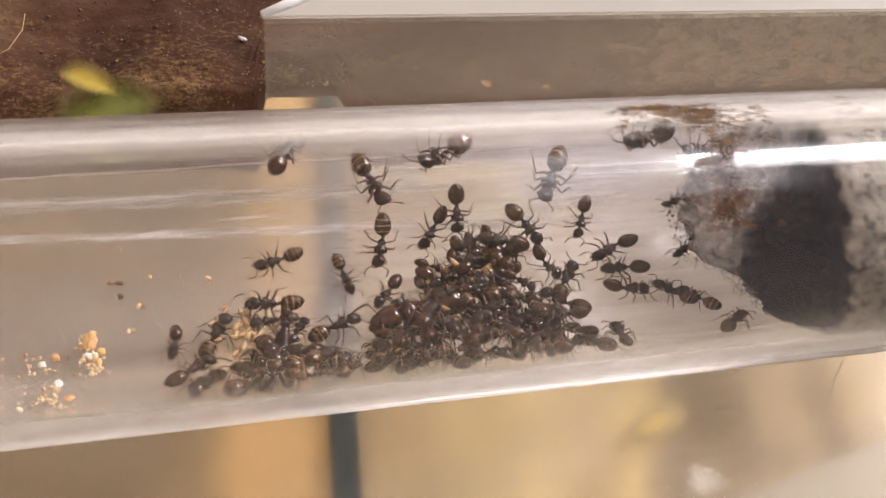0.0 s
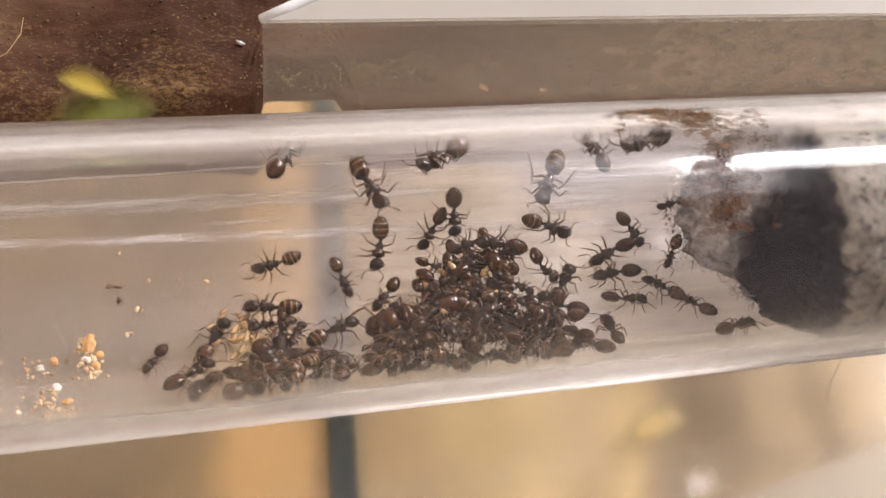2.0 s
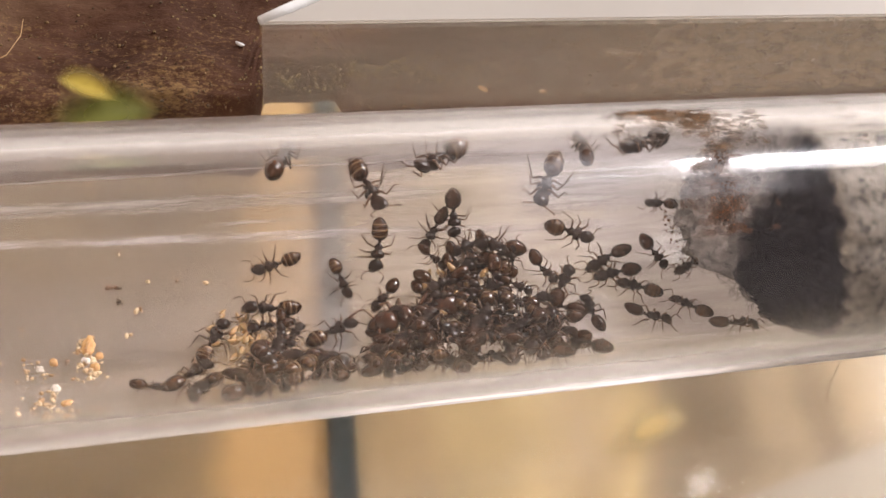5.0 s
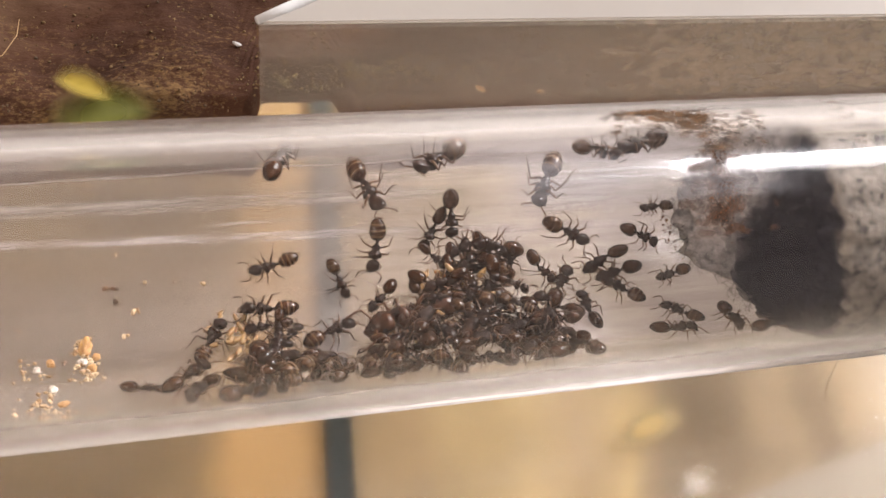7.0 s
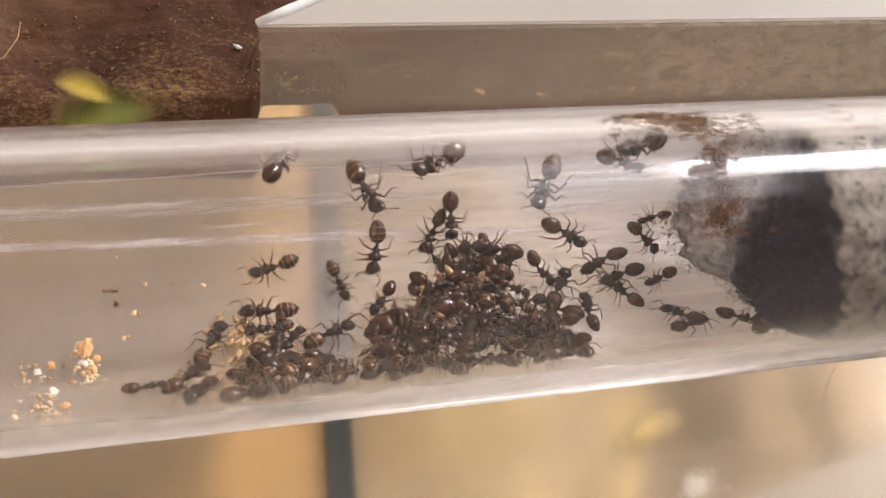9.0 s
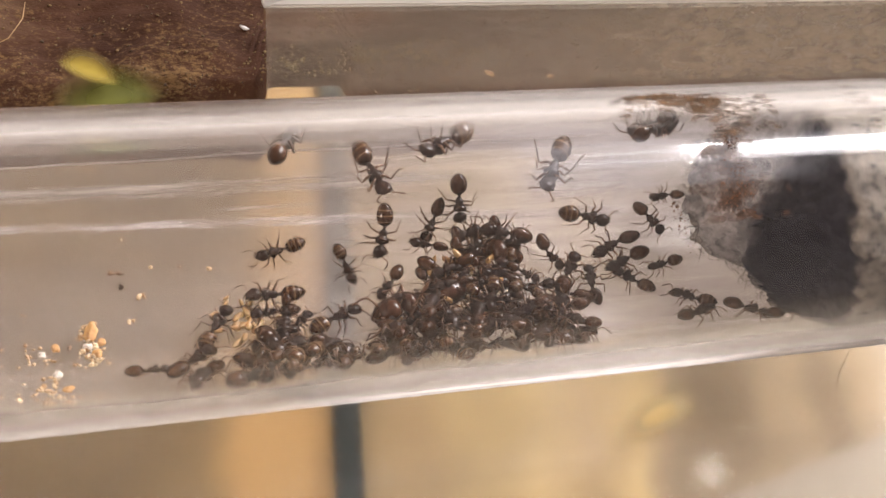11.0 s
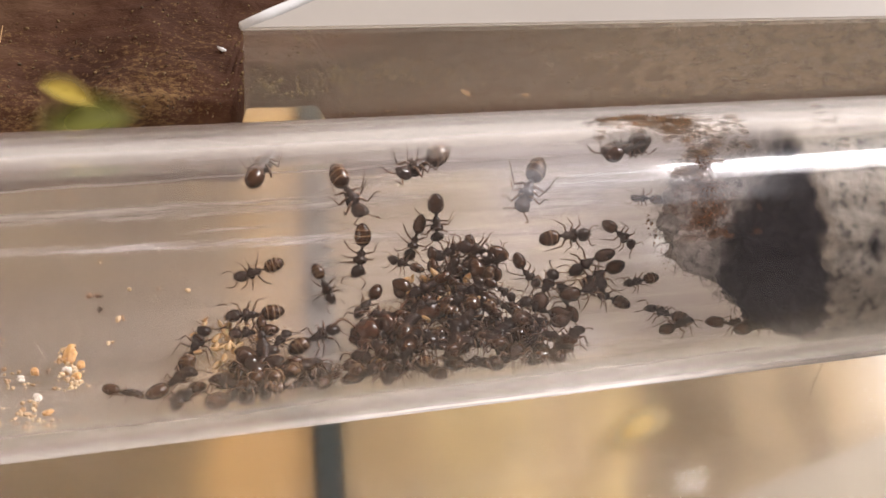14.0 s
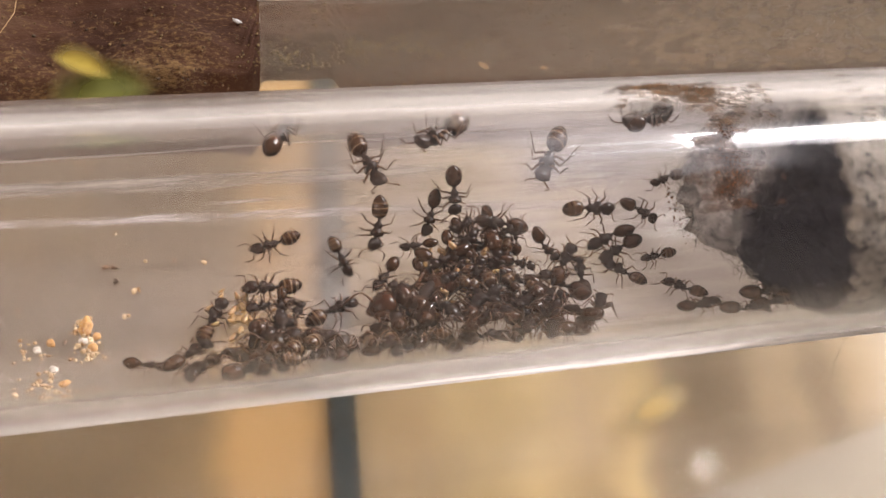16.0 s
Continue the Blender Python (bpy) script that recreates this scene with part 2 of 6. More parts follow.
M_MILKY = lit_through(mottled("milky_acrylic", [(0.3, (0.68, 0.64, 0.60)), (0.7, (0.78, 0.74, 0.69))], 60, 0.3), (0.95, 0.90, 0.84), 0.52)
M_FLAKE = mottled("white_flake", [(0.3, (0.6, 0.57, 0.55)), (0.7, (0.8, 0.78, 0.76))], 500, 0.4)
M_GOLD = mottled("gold_flake", [(0.3, (0.45, 0.25, 0.1)), (0.7, (0.6, 0.4, 0.2))], 500, 0.5)
M_STRIP = mottled("green_grey_strip", [(0.3, (0.026, 0.034, 0.034)), (0.7, (0.055, 0.066, 0.062))], 90, 0.9)
M_STRIP.node_tree.nodes["Principled BSDF"].inputs["Specular IOR Level"].default_value = 0.08
M_GRAIN = island_mix(mottled("soil_grain", [(0.3, (0.05, 0.03, 0.02)), (0.7, (0.1, 0.05, 0.03))], 700, 0.85), (0.045, 0.024, 0.012), (0.25, 0.155, 0.065))
M_GOLDEN = island_mix(mottled("golden_crumb", [(0.3, (0.3, 0.2, 0.08)), (0.7, (0.5, 0.38, 0.15))], 700, 0.8), (0.14, 0.088, 0.038), (0.34, 0.25, 0.11))
M_PAPER = mottled("grey_paper", [(0.3, (0.19, 0.155, 0.112)), (0.7, (0.27, 0.225, 0.165))], 45, 0.9)
M_DUST = mottled("pale_dust_and_glow", [(0.3, (0.75, 0.72, 0.7)), (0.7, (0.88, 0.86, 0.84))], 300, 0.5)
# white that paints the glare on the top plate's edge
M_GLINT = mottled("painted_glint", [(0.3, (0.80, 0.79, 0.78)), (0.7, (0.88, 0.87, 0.86))], 300, 0.12)
M_SCRATCH = mottled("scratch", [(0.3, (0.5, 0.47, 0.43)), (0.7, (0.6, 0.57, 0.52))], 300, 0.5)


def soil_material():
    """Dark damp bark: long soft streaks and many fine golden flecks."""
    m, nt, b, _ = material("damp_bark")
    n = noise_node(nt, 110, 5.0, 0.6, "Object", (0.3, 1, 1))
    base = ramp(nt, n.outputs["Fac"], [(0.30, (0.032, 0.012, 0.007)), (0.5, (0.080, 0.034, 0.018)), (0.70, (0.135, 0.074, 0.040))])
    f = noise_node(nt, 3800, 6.0, 0.8, "Object", (0.6, 1, 1))
    patch = noise_node(nt, 160, 2.0, 0.5, "Object", (0.4, 1, 1))
    both = node(nt, "ShaderNodeMath")
    both.operation = "MULTIPLY_ADD"
    both.inputs[1].default_value = 0.6
    nt.links.new(patch.outputs["Fac"], both.inputs[0])
    nt.links.new(f.outputs["Fac"], both.inputs[2])
    flecks = ramp(nt, both.outputs[0], [(0.86, (0, 0, 0)), (1.08, (0.6, 0.6, 0.6))])
    mix = nt.nodes.new("ShaderNodeMix")
    mix.data_type = "RGBA"
    nt.links.new(flecks.outputs[0], mix.inputs["Factor"])
    nt.links.new(base.outputs[0], mix.inputs[6])
    mix.inputs[7].default_value = (0.30, 0.18, 0.07, 1)
    nt.links.new(mix.outputs[2], b.inputs["Base Color"])
    b.inputs["Roughness"].default_value = 0.85
    b.inputs["Specular IOR Level"].default_value = 0.2
    h = noise_node(nt, 1700, 5.0, 0.7, "Object", (0.5, 1, 1))
    bump(nt, b, h.outputs["Fac"], 0.6, 0.0003)
    return m


M_SOIL = soil_material()


def table_material():
    """Varnished boards whose joints run from front to back, softly stained; shade is painted into the back part."""
    m, nt, b, _ = material("varnished_table")
    tc = nt.nodes.new("ShaderNodeTexCoord")
    sep = nt.nodes.new("ShaderNodeSeparateXYZ")
    nt.links.new(tc.outputs["Object"], sep.inputs[0])
    slant = node(nt, "ShaderNodeMath")
    slant.operation = "MULTIPLY_ADD"
    slant.inputs[1].default_value = -0.1065
    nt.links.new(sep.outputs[1], slant.inputs[0])
    nt.links.new(sep.outputs[0], slant.inputs[2])
    wob = noise_node(nt, 42, 3.0)
    add = node(nt, "ShaderNodeMath")
    add.operation = "MULTIPLY_ADD"
    add.inputs[1].default_value = 0.014
    nt.links.new(wob.outputs["Fac"], add.inputs[0])
    nt.links.new(slant.outputs[0], add.inputs[2])
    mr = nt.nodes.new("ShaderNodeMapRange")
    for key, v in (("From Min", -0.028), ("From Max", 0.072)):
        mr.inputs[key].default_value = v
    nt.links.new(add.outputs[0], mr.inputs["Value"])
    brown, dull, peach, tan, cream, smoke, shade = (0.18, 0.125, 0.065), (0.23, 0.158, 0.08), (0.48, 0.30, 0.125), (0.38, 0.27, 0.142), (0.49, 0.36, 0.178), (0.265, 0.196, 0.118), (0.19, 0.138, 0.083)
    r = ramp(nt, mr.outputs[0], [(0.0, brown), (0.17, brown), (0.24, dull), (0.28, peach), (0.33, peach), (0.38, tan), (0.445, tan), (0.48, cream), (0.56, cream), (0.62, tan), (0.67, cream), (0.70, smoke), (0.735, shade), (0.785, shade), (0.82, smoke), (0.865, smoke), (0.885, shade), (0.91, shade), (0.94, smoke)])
    n = noise_node(nt, 45, 3.0)
    stain = ramp(nt, n.outputs["Fac"], [(0.35, (0.70, 0.70, 0.70)), (0.65, (1.12, 1.12, 1.12))])
    mix = nt.nodes.new("ShaderNodeMix")
    mix.data_type, mix.blend_type = "RGBA", "MULTIPLY"
    mix.inputs["Factor"].default_value = 1.0
    nt.links.new(r.outputs[0], mix.inputs[6])
    nt.links.new(stain.outputs[0], mix.inputs[7])
    # shade of the table's back part, multiplied into the base colour
    back_shade = nt.nodes.new("ShaderNodeMapRange")
    back_shade.interpolation_type = "SMOOTHSTEP"
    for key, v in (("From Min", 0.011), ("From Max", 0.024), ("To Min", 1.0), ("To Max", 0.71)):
        back_shade.inputs[key].default_value = v
    nt.links.new(sep.outputs[1], back_shade.inputs["Value"])
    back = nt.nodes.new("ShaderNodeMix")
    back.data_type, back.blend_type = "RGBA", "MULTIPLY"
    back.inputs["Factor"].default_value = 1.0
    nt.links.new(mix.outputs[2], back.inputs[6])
    nt.links.new(back_shade.outputs[0], back.inputs[7])
    nt.links.new(back.outputs[2], b.inputs["Base Color"])
    b.inputs["Roughness"].default_value = 0.85
    b.inputs["Specular IOR Level"].default_value = 0.15
    return m


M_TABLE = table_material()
M_WALL = mottled("plaster", [(0.3, (0.26, 0.235, 0.21)), (0.7, (0.32, 0.29, 0.26))], 3, 0.85)
M_FLOOR = mottled("floor_boards", [(0.3, (0.2, 0.13, 0.08)), (0.7, (0.3, 0.2, 0.12))], 5, 0.5)
M_CEIL = mottled("ceiling_paint", [(0.3, (0.30, 0.28, 0.26)), (0.7, (0.36, 0.34, 0.32))], 3, 0.9)


def cotton_material():
    """Grey cotton wool: its face black with mould below and mottled grey above, paler cotton behind."""
    m, nt, b, _ = material("mouldy_cotton")
    tc = nt.nodes.new("ShaderNodeTexCoord")
    sep = nt.nodes.new("ShaderNodeSeparateXYZ")
    nt.links.new(tc.outputs["Object"], sep.inputs[0])
    n = noise_node(nt, 420, 5.0, 0.65)

    def level(weights, noise_amount, lo, hi):
        total = None
        for k, w in enumerate(weights):
            if not w:
                continue
            ma = node(nt, "ShaderNodeMath")
            ma.operation = "MULTIPLY_ADD"
            ma.inputs[1].default_value = w
            nt.links.new(sep.outputs[k], ma.inputs[0])
            if total is None:
                ma.inputs[2].default_value = 0.0
            else:
                nt.links.new(total, ma.inputs[2])
            total = ma.outputs[0]
        ma = node(nt, "ShaderNodeMath")
        ma.operation = "MULTIPLY_ADD"
        ma.inputs[1].default_value = noise_amount
        nt.links.new(n.outputs["Fac"], ma.inputs[0])
        nt.links.new(total, ma.inputs[2])
        mr = nt.nodes.new("ShaderNodeMapRange")
        mr.interpolation_type = "SMOOTHSTEP"
        mr.inputs["From Min"].default_value = lo
        mr.inputs["From Max"].default_value = hi
        nt.links.new(ma.outputs[0], mr.inputs["Value"])
        return mr.outputs[0]

    def blend(fac, one, two):
        mix = nt.nodes.new("ShaderNodeMix")
        mix.data_type = "RGBA"
        nt.links.new(fac, mix.inputs["Factor"])
        for k, v in ((6, one), (7, two)):
            if isinstance(v, tuple):
                mix.inputs[k].default_value = (*v, 1)
            else:
                nt.links.new(v, mix.inputs[k])
        return mix.outputs[2]

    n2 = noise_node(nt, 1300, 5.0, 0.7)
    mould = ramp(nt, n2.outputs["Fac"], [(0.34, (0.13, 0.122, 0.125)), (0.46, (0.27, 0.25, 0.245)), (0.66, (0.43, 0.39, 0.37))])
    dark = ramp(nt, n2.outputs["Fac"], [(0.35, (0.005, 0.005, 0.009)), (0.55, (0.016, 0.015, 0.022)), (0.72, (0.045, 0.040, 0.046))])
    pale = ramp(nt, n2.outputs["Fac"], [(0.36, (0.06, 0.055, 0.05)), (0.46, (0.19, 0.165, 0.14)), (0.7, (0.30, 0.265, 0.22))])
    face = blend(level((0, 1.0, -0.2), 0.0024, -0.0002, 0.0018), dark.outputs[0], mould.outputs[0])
    axis = nt.nodes.new("ShaderNodeVectorMath")
    axis.operation = "SUBTRACT"
    axis.inputs[1].default_value = (0, 0, 0.008)
    nt.links.new(tc.outputs["Object"], axis.inputs[0])
    flat = nt.nodes.new("ShaderNodeVectorMath")
    flat.operation = "MULTIPLY"
    flat.inputs[1].default_value = (0, 1, 1)
    nt.links.new(axis.outputs[0], flat.inputs[0])
    far = nt.nodes.new("ShaderNodeVectorMath")
    far.operation = "LENGTH"
    nt.links.new(flat.outputs[0], far.inputs[0])
    rim = node(nt, "ShaderNodeMath")
    rim.operation = "MULTIPLY_ADD"
    rim.inputs[1].default_value = 0.0014
    nt.links.new(n.outputs["Fac"], rim.inputs[0])
    nt.links.new(far.outputs["Value"], rim.inputs[2])
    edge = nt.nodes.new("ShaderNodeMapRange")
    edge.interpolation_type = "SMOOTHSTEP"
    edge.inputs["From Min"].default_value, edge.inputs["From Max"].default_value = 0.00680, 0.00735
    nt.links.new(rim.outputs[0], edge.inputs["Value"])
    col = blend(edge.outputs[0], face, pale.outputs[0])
    nt.links.new(col, b.inputs["Base Color"])
    b.inputs["Roughness"].default_value = 0.95
    b.inputs["Specular IOR Level"].default_value = 0.1
    h = noise_node(nt, 2500, 4.0, 0.7)
    bump(nt, b, h.outputs["Fac"], 0.45, 0.0003)
    return m


M_COTTON = cotton_material()
M_FIBRE = island_mix(mottled("cotton_fibre", [(0.3, (0.1, 0.1, 0.1)), (0.7, (0.3, 0.3, 0.3))], 700, 0.9), (0.07, 0.068, 0.068), (0.32, 0.29, 0.27))


def leaf_material(name, colour, body=0.85):
    """A leaf that thins out to nothing along its border."""
    m, nt, b, out = material(name)
    n = noise_node(nt, 220, 3.0)
    r = ramp(nt, n.outputs["Fac"], [(0.3, tuple(c * 0.75 for c in colour)), (0.7, colour)])
    nt.links.new(r.outputs[0], b.inputs["Base Color"])
    b.inputs["Roughness"].default_value = 0.5
    tc = nt.nodes.new("ShaderNodeTexCoord")
    mp = nt.nodes.new("ShaderNodeMapping")
    mp.inputs["Location"].default_value = (-1, -1, 0)
    mp.inputs["Scale"].default_value = (2, 2, 0)
    nt.links.new(tc.outputs["Generated"], mp.inputs["Vector"])
    ln = nt.nodes.new("ShaderNodeVectorMath")
    ln.operation = "LENGTH"
    nt.links.new(mp.outputs[0], ln.inputs[0])
    mr = nt.nodes.new("ShaderNodeMapRange")
    mr.interpolation_type = "SMOOTHSTEP"
    for key, v in (("From Min", 0.15), ("From Max", 1.0), ("To Min", body), ("To Max", 0.0)):
        mr.inputs[key].default_value = v
    nt.links.new(ln.outputs["Value"], mr.inputs["Value"])
    nt.links.new(mr.outputs[0], b.inputs["Alpha"])
    return m


M_YELLOW = leaf_material("yellow_leaf", (0.62, 0.46, 0.08))
M_GREEN = leaf_material("green_leaf", (0.17, 0.17, 0.025))
M_FADED = leaf_material("faded_leaf", (0.57, 0.40, 0.13), 0.62)

# ---- mesh helpers ----


def mesh_of(name, bm, mats, smooth=True):
    me = bpy.data.meshes.new(name)
    bm.to_mesh(me)
    bm.free()
    for m in mats if isinstance(mats, (list, tuple)) else [mats]:
        me.materials.append(m)
    if smooth:
        me.polygons.foreach_set("use_smooth", [True] * len(me.polygons))
    return me


def part(name, bm, mat, parent=None, label="", smooth=True):
    ob = new(name, mesh_of(name, bm, mat, smooth) if isinstance(bm, bmesh.types.BMesh) else bm)
    if parent:
        ob.parent = parent
    return tagged(ob, label)


def box(x0, y0, z0, x1, y1, z1, bevel=0.0):
    bm = bmesh.new()
    bmesh.ops.create_cube(bm, size=1.0)
    for v in bm.verts:
        v.co = Vector(((x0 + x1) / 2 + v.co.x * (x1 - x0), (y0 + y1) / 2 + v.co.y * (y1 - y0), (z0 + z1) / 2 + v.co.z * (z1 - z0)))
    if bevel:
        bmesh.ops.bevel(bm, geom=bm.edges[:], offset=bevel, segments=2, affect="EDGES")
    return bm


def lathe(bm, rings, segs=16, slots=None):
    """Rings of (x, y, z, half width, half height) along x, closed at both ends."""
    loops = []
    for x, y, z, w, h in rings:
        loops.append([bm.verts.new((x, y + w * math.cos(2 * math.pi * i / segs), z + h * math.sin(2 * math.pi * i / segs))) for i in range(segs)])
    for k in range(len(loops) - 1):
        for i in range(segs):
            f = bm.faces.new((loops[k][i], loops[k + 1][i], loops[k + 1][(i + 1) % segs], loops[k][(i + 1) % segs]))
            f.material_index = slots[k] if slots else 0
    bm.faces.new(loops[0])
    bm.faces.new(loops[-1][::-1])
    bmesh.ops.recalc_face_normals(bm, faces=bm.faces[:])
    return bm


def limb(bm, points, radii, segs=7):
    """A tapered tube along a bent line."""
    pts = [Vector(p) for p in points]
    loops = []
    for i, p in enumerate(pts):
        d = (pts[min(i + 1, len(pts) - 1)] - pts[max(i - 1, 0)]).normalized()
        a = d.orthogonal().normalized()
        c = d.cross(a)
        loops.append([bm.verts.new(p + radii[i] * (a * math.cos(2 * math.pi * k / segs) + c * math.sin(2 * math.pi * k / segs))) for k in range(segs)])
    for a, c in zip(loops, loops[1:]):
        best = min(range(segs), key=lambda s: sum((a[k].co - c[(k + s) % segs].co).length for k in range(segs)))
        for k in range(segs):
            bm.faces.new((a[k], a[(k + 1) % segs], c[(k + 1 + best) % segs], c[(k + best) % segs]))
    bm.faces.new(loops[0][::-1])
    bm.faces.new(loops[-1])
    bmesh.ops.recalc_face_normals(bm, faces=bm.faces[:])
    return bm


def ico_shape():
    bm = bmesh.new()
    bmesh.ops.create_icosphere(bm, subdivisions=1, radius=1.0)
    bm.verts.index_update()
    shape = [v.co.copy() for v in bm.verts], [[v.index for v in f.verts] for f in bm.faces]
    bm.free()
    return shape


ICO_POINTS, ICO_FACES = ico_shape()


def lump(bm, centre, size, rnd, flat=1.0):
    """One ragged crumb added to a bmesh."""
    turn = Euler([rnd.uniform(0, 6.28) for _ in range(3)]).to_matrix()
    sx, sy, sz = (rnd.uniform(0.6, 1.3) for _ in range(3))
    verts, centre = [], Vector(centre)
    for p in ICO_POINTS:
        k = rnd.uniform(0.75, 1.2) * size
        verts.append(bm.verts.new(centre + turn @ Vector((p.x * sx * k, p.y * sy * k, p.z * sz * k * flat))))
    for f in ICO_FACES:
        bm.faces.new([verts[i] for i in f])


# ---- the tube's own coordinates ----
R_OUT, R_IN, AXIS = 0.0080, 0.0068, 0.0080


def on_wall(x, phi, h, psi=0.0):
    """Pose h mm above the inner wall: x mm along the tube, phi degrees round it from the bottom towards the back, heading psi."""
    a, p = radians(phi), radians(psi)
    r = R_IN - h * MM
    up = Vector((0, -math.sin(a), math.cos(a)))
    across = Vector((0, math.cos(a), math.sin(a)))
    fwd = Vector((1, 0, 0)) * math.cos(p) + across * math.sin(p)
    side = up.cross(fwd)
    m = Matrix((fwd, side, up)).transposed().to_4x4()
    m.translation = Vector((x * MM, r * math.sin(a), AXIS - r * math.cos(a)))
    return m


# ---- room and table ----
TOP = -0.045
tagged(part("floor", box(-2, -2, -0.79, 2, 2, -0.77), M_FLOOR, smooth=False), "brown wooden floor of the room", "floor", kind="structure")
tagged(part("ceiling", box(-2, -2, 1.70, 2, 2, 1.72), M_CEIL, smooth=False), "plain grey painted ceiling", "ceiling", kind="structure")
for nm, b in (("wall_north", (-2, 2, -0.79, 2, 2.1, 1.72)), ("wall_south", (-2, -2.1, -0.79, 2, -2, 1.72)), ("wall_east", (2, -2.1, -0.79, 2.1, 2.1, 1.72)), ("wall_west", (-2.1, -2.1, -0.79, -2, 2.1, 1.72))):
    tagged(part(nm, box(*b), M_WALL, smooth=False), "plain grey-brown plaster wall", "wall", kind="structure")
table = tagged(new("table"), "matt tan wooden table, shade painted on its back part", "table")
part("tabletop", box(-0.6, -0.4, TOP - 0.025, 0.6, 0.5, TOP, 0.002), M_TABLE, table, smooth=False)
for sx in (-0.56, 0.56):
    for sy in (-0.36, 0.46):
        part("leg", box(sx - 0.025, sy - 0.025, -0.77, sx + 0.025, sy + 0.025, TOP - 0.025, 0.002), M_TABLE, table, smooth=False)

# long dark strip lying on the table under the lid
bar = part("flat_strip", box(-0.0014, -0.06, 0, 0.0014, 0.09, 0.0012, 0.0003), M_STRIP, smooth=False)
bar.matrix_world = pose(0.0011, 0.0053, TOP, 0, 0, -6.1)
tagged(bar, "long dark green-grey flat strip on the table", "strip")

# white paper in front of the box's shadow
paper = part("paper_sheet", box(-0.18, -0.12, 0, 0.09, 0, 0.0003), M_PAPER, smooth=False)
paper.matrix_world = pose(0.0422, -0.0008, TOP + 0.0002, 0, 0, 11)
tagged(paper, "plain pale grey-brown paper sheet lying on the table", "paper")

# clear box on whose lid the tube lies
case = tagged(new("acrylic_box"), "clear scuffed acrylic box standing on the table", "box")
lid = part("lid", box(-0.14, -0.09, -0.003, 0.14, 0.11, 0.0, 0.0004), M_SHEET, case, smooth=False)
lid.visible_shadow = False
for b in ((-0.14, -0.09, TOP, -0.137, 0.11, -0.003), (0.137, -0.09, TOP, 0.14, 0.11, -0.003), (-0.137, -0.09, TOP, 0.137, -0.087, -0.003), (-0.137, 0.107, TOP, 0.137, 0.11, -0.003)):
    w = part("side_wall", box(*b), M_SHEET, case, smooth=False)
    w.visible_shadow = False

# ---- soil bed behind the tube ----


def soil_front(x):
    k = min(1.0, max(0.0, (0.0037 - abs(x + 0.0047)) / 0.0014))
    return 0.0150 + 0.0009 * min(1.0, max(0.0, (-0.009 - x) / 0.002)) + 0.0037 * k * k * (3 - 2 * k) + 0.0004 * noise.noise(Vector((x * 300, 0, 3)))


def soil_height(x, y):
    p = Vector((x, y, 0))
    return 0.0024 + 0.0009 * noise.noise(p * 120) + 0.0005 * noise.noise(p * 420) + 0.0002 * noise.noise(p * 1500)


def soil_bed():
    nx, ny = 330, 110
    verts, faces = [], []
    for i in range(nx + 1):
        x = -0.055 + 0.135 * i / nx
        y0 = soil_front(x)
        verts.append((x, y0 - 0.0004, 0.0))
        for j in range(ny + 1):
            y = y0 + (0.046 - y0) * (j / ny) ** 1.6
            verts.append((x, y, soil_height(x, y) * min(1.0, 0.12 + j * 0.05)))
    n = ny + 2
    for i in range(nx):
        for j in range(n - 1):
            a = i * n + j
            faces.append((a, a + n, a + n + 1, a + 1))
    me = bpy.data.meshes.new("bark_slab")
    me.from_pydata(verts, [], faces)
    me.materials.append(M_SOIL)
    me.polygons.foreach_set("use_smooth", [True] * len(me.polygons))
    tagged(new("bark_slab", me), "damp dark brown bark slab with golden flecks", "bark")
    rnd = random.Random(5)
    bm = bmesh.new()
    for _ in range(2200):
        x = rnd.uniform(-0.034, 0.055)
        y = soil_front(x) + 0.0004 + rnd.random() ** 1.3 * 0.017
        lump(bm, (x, y, soil_height(x, y)), rnd.choice((0.00005, 0.00007, 0.00010)), rnd)
    tagged(part("bark_crumbs", bm, M_GRAIN, smooth=False), "loose brown and golden bark crumbs", "bark", kind="stuff")
    bm = bmesh.new()
    for _ in range(48):
        cx, cy, n = rnd.uniform(-0.006, 0.050), rnd.uniform(0.0170, 0.0270), rnd.randint(50, 140)
        for _ in range(n):
            x, y = cx + rnd.gauss(0, 0.0016), max(0.0157, cy + rnd.gauss(0, 0.0007))
            lump(bm, (x, y, soil_height(x, y)), rnd.choice((0.00005, 0.00007, 0.0001)), rnd)
    tagged(part("golden_crumbs", bm, M_GOLDEN, smooth=False), "golden and olive crumbs on the damp bark", "bark", kind="stuff")


soil_bed()

# clear pane in front of the soil, with a milky cover on it
cover = tagged(new("acrylic_cover"), "hazy clear acrylic cover with a milky white top over the soil", "cover")
bm = box(-0.0078, 0.0164, 0.0001, 0.075, 0.0168, 0.00885)
for v in bm.verts:
    if v.co.z < 0.004:
        v.co.y -= 0.0042
w = part("front_pane", bm, M_PANE, cover, smooth=False)
w.visible_shadow = False
bm = box(-0.0080, 0.01682, 0.0087, 0.075, 0.060, 0.0090, 0.0001)
for v in bm.verts:
    if v.co.x < 0:
        v.co.x += (v.co.y - 0.0168) * 1.9
part("top_plate", bm, M_MILKY, cover, "milky white top plate", smooth=False)

# added rod along the slanted edge, drawn white as its glint
bm = limb(bmesh.new(), [(-0.0079 + 1.9 * d, 0.0170 + d, 0.0090) for d in (0.0, 0.001, 0.003, 0.006, 0.012)], [0.00028, 0.00036, 0.00034, 0.00028, 0.0002], 8)
part("plate_edge", bm, M_GLINT, cover, "white rod painting the glint on the plate's edge")

# ---- the glass tube ----


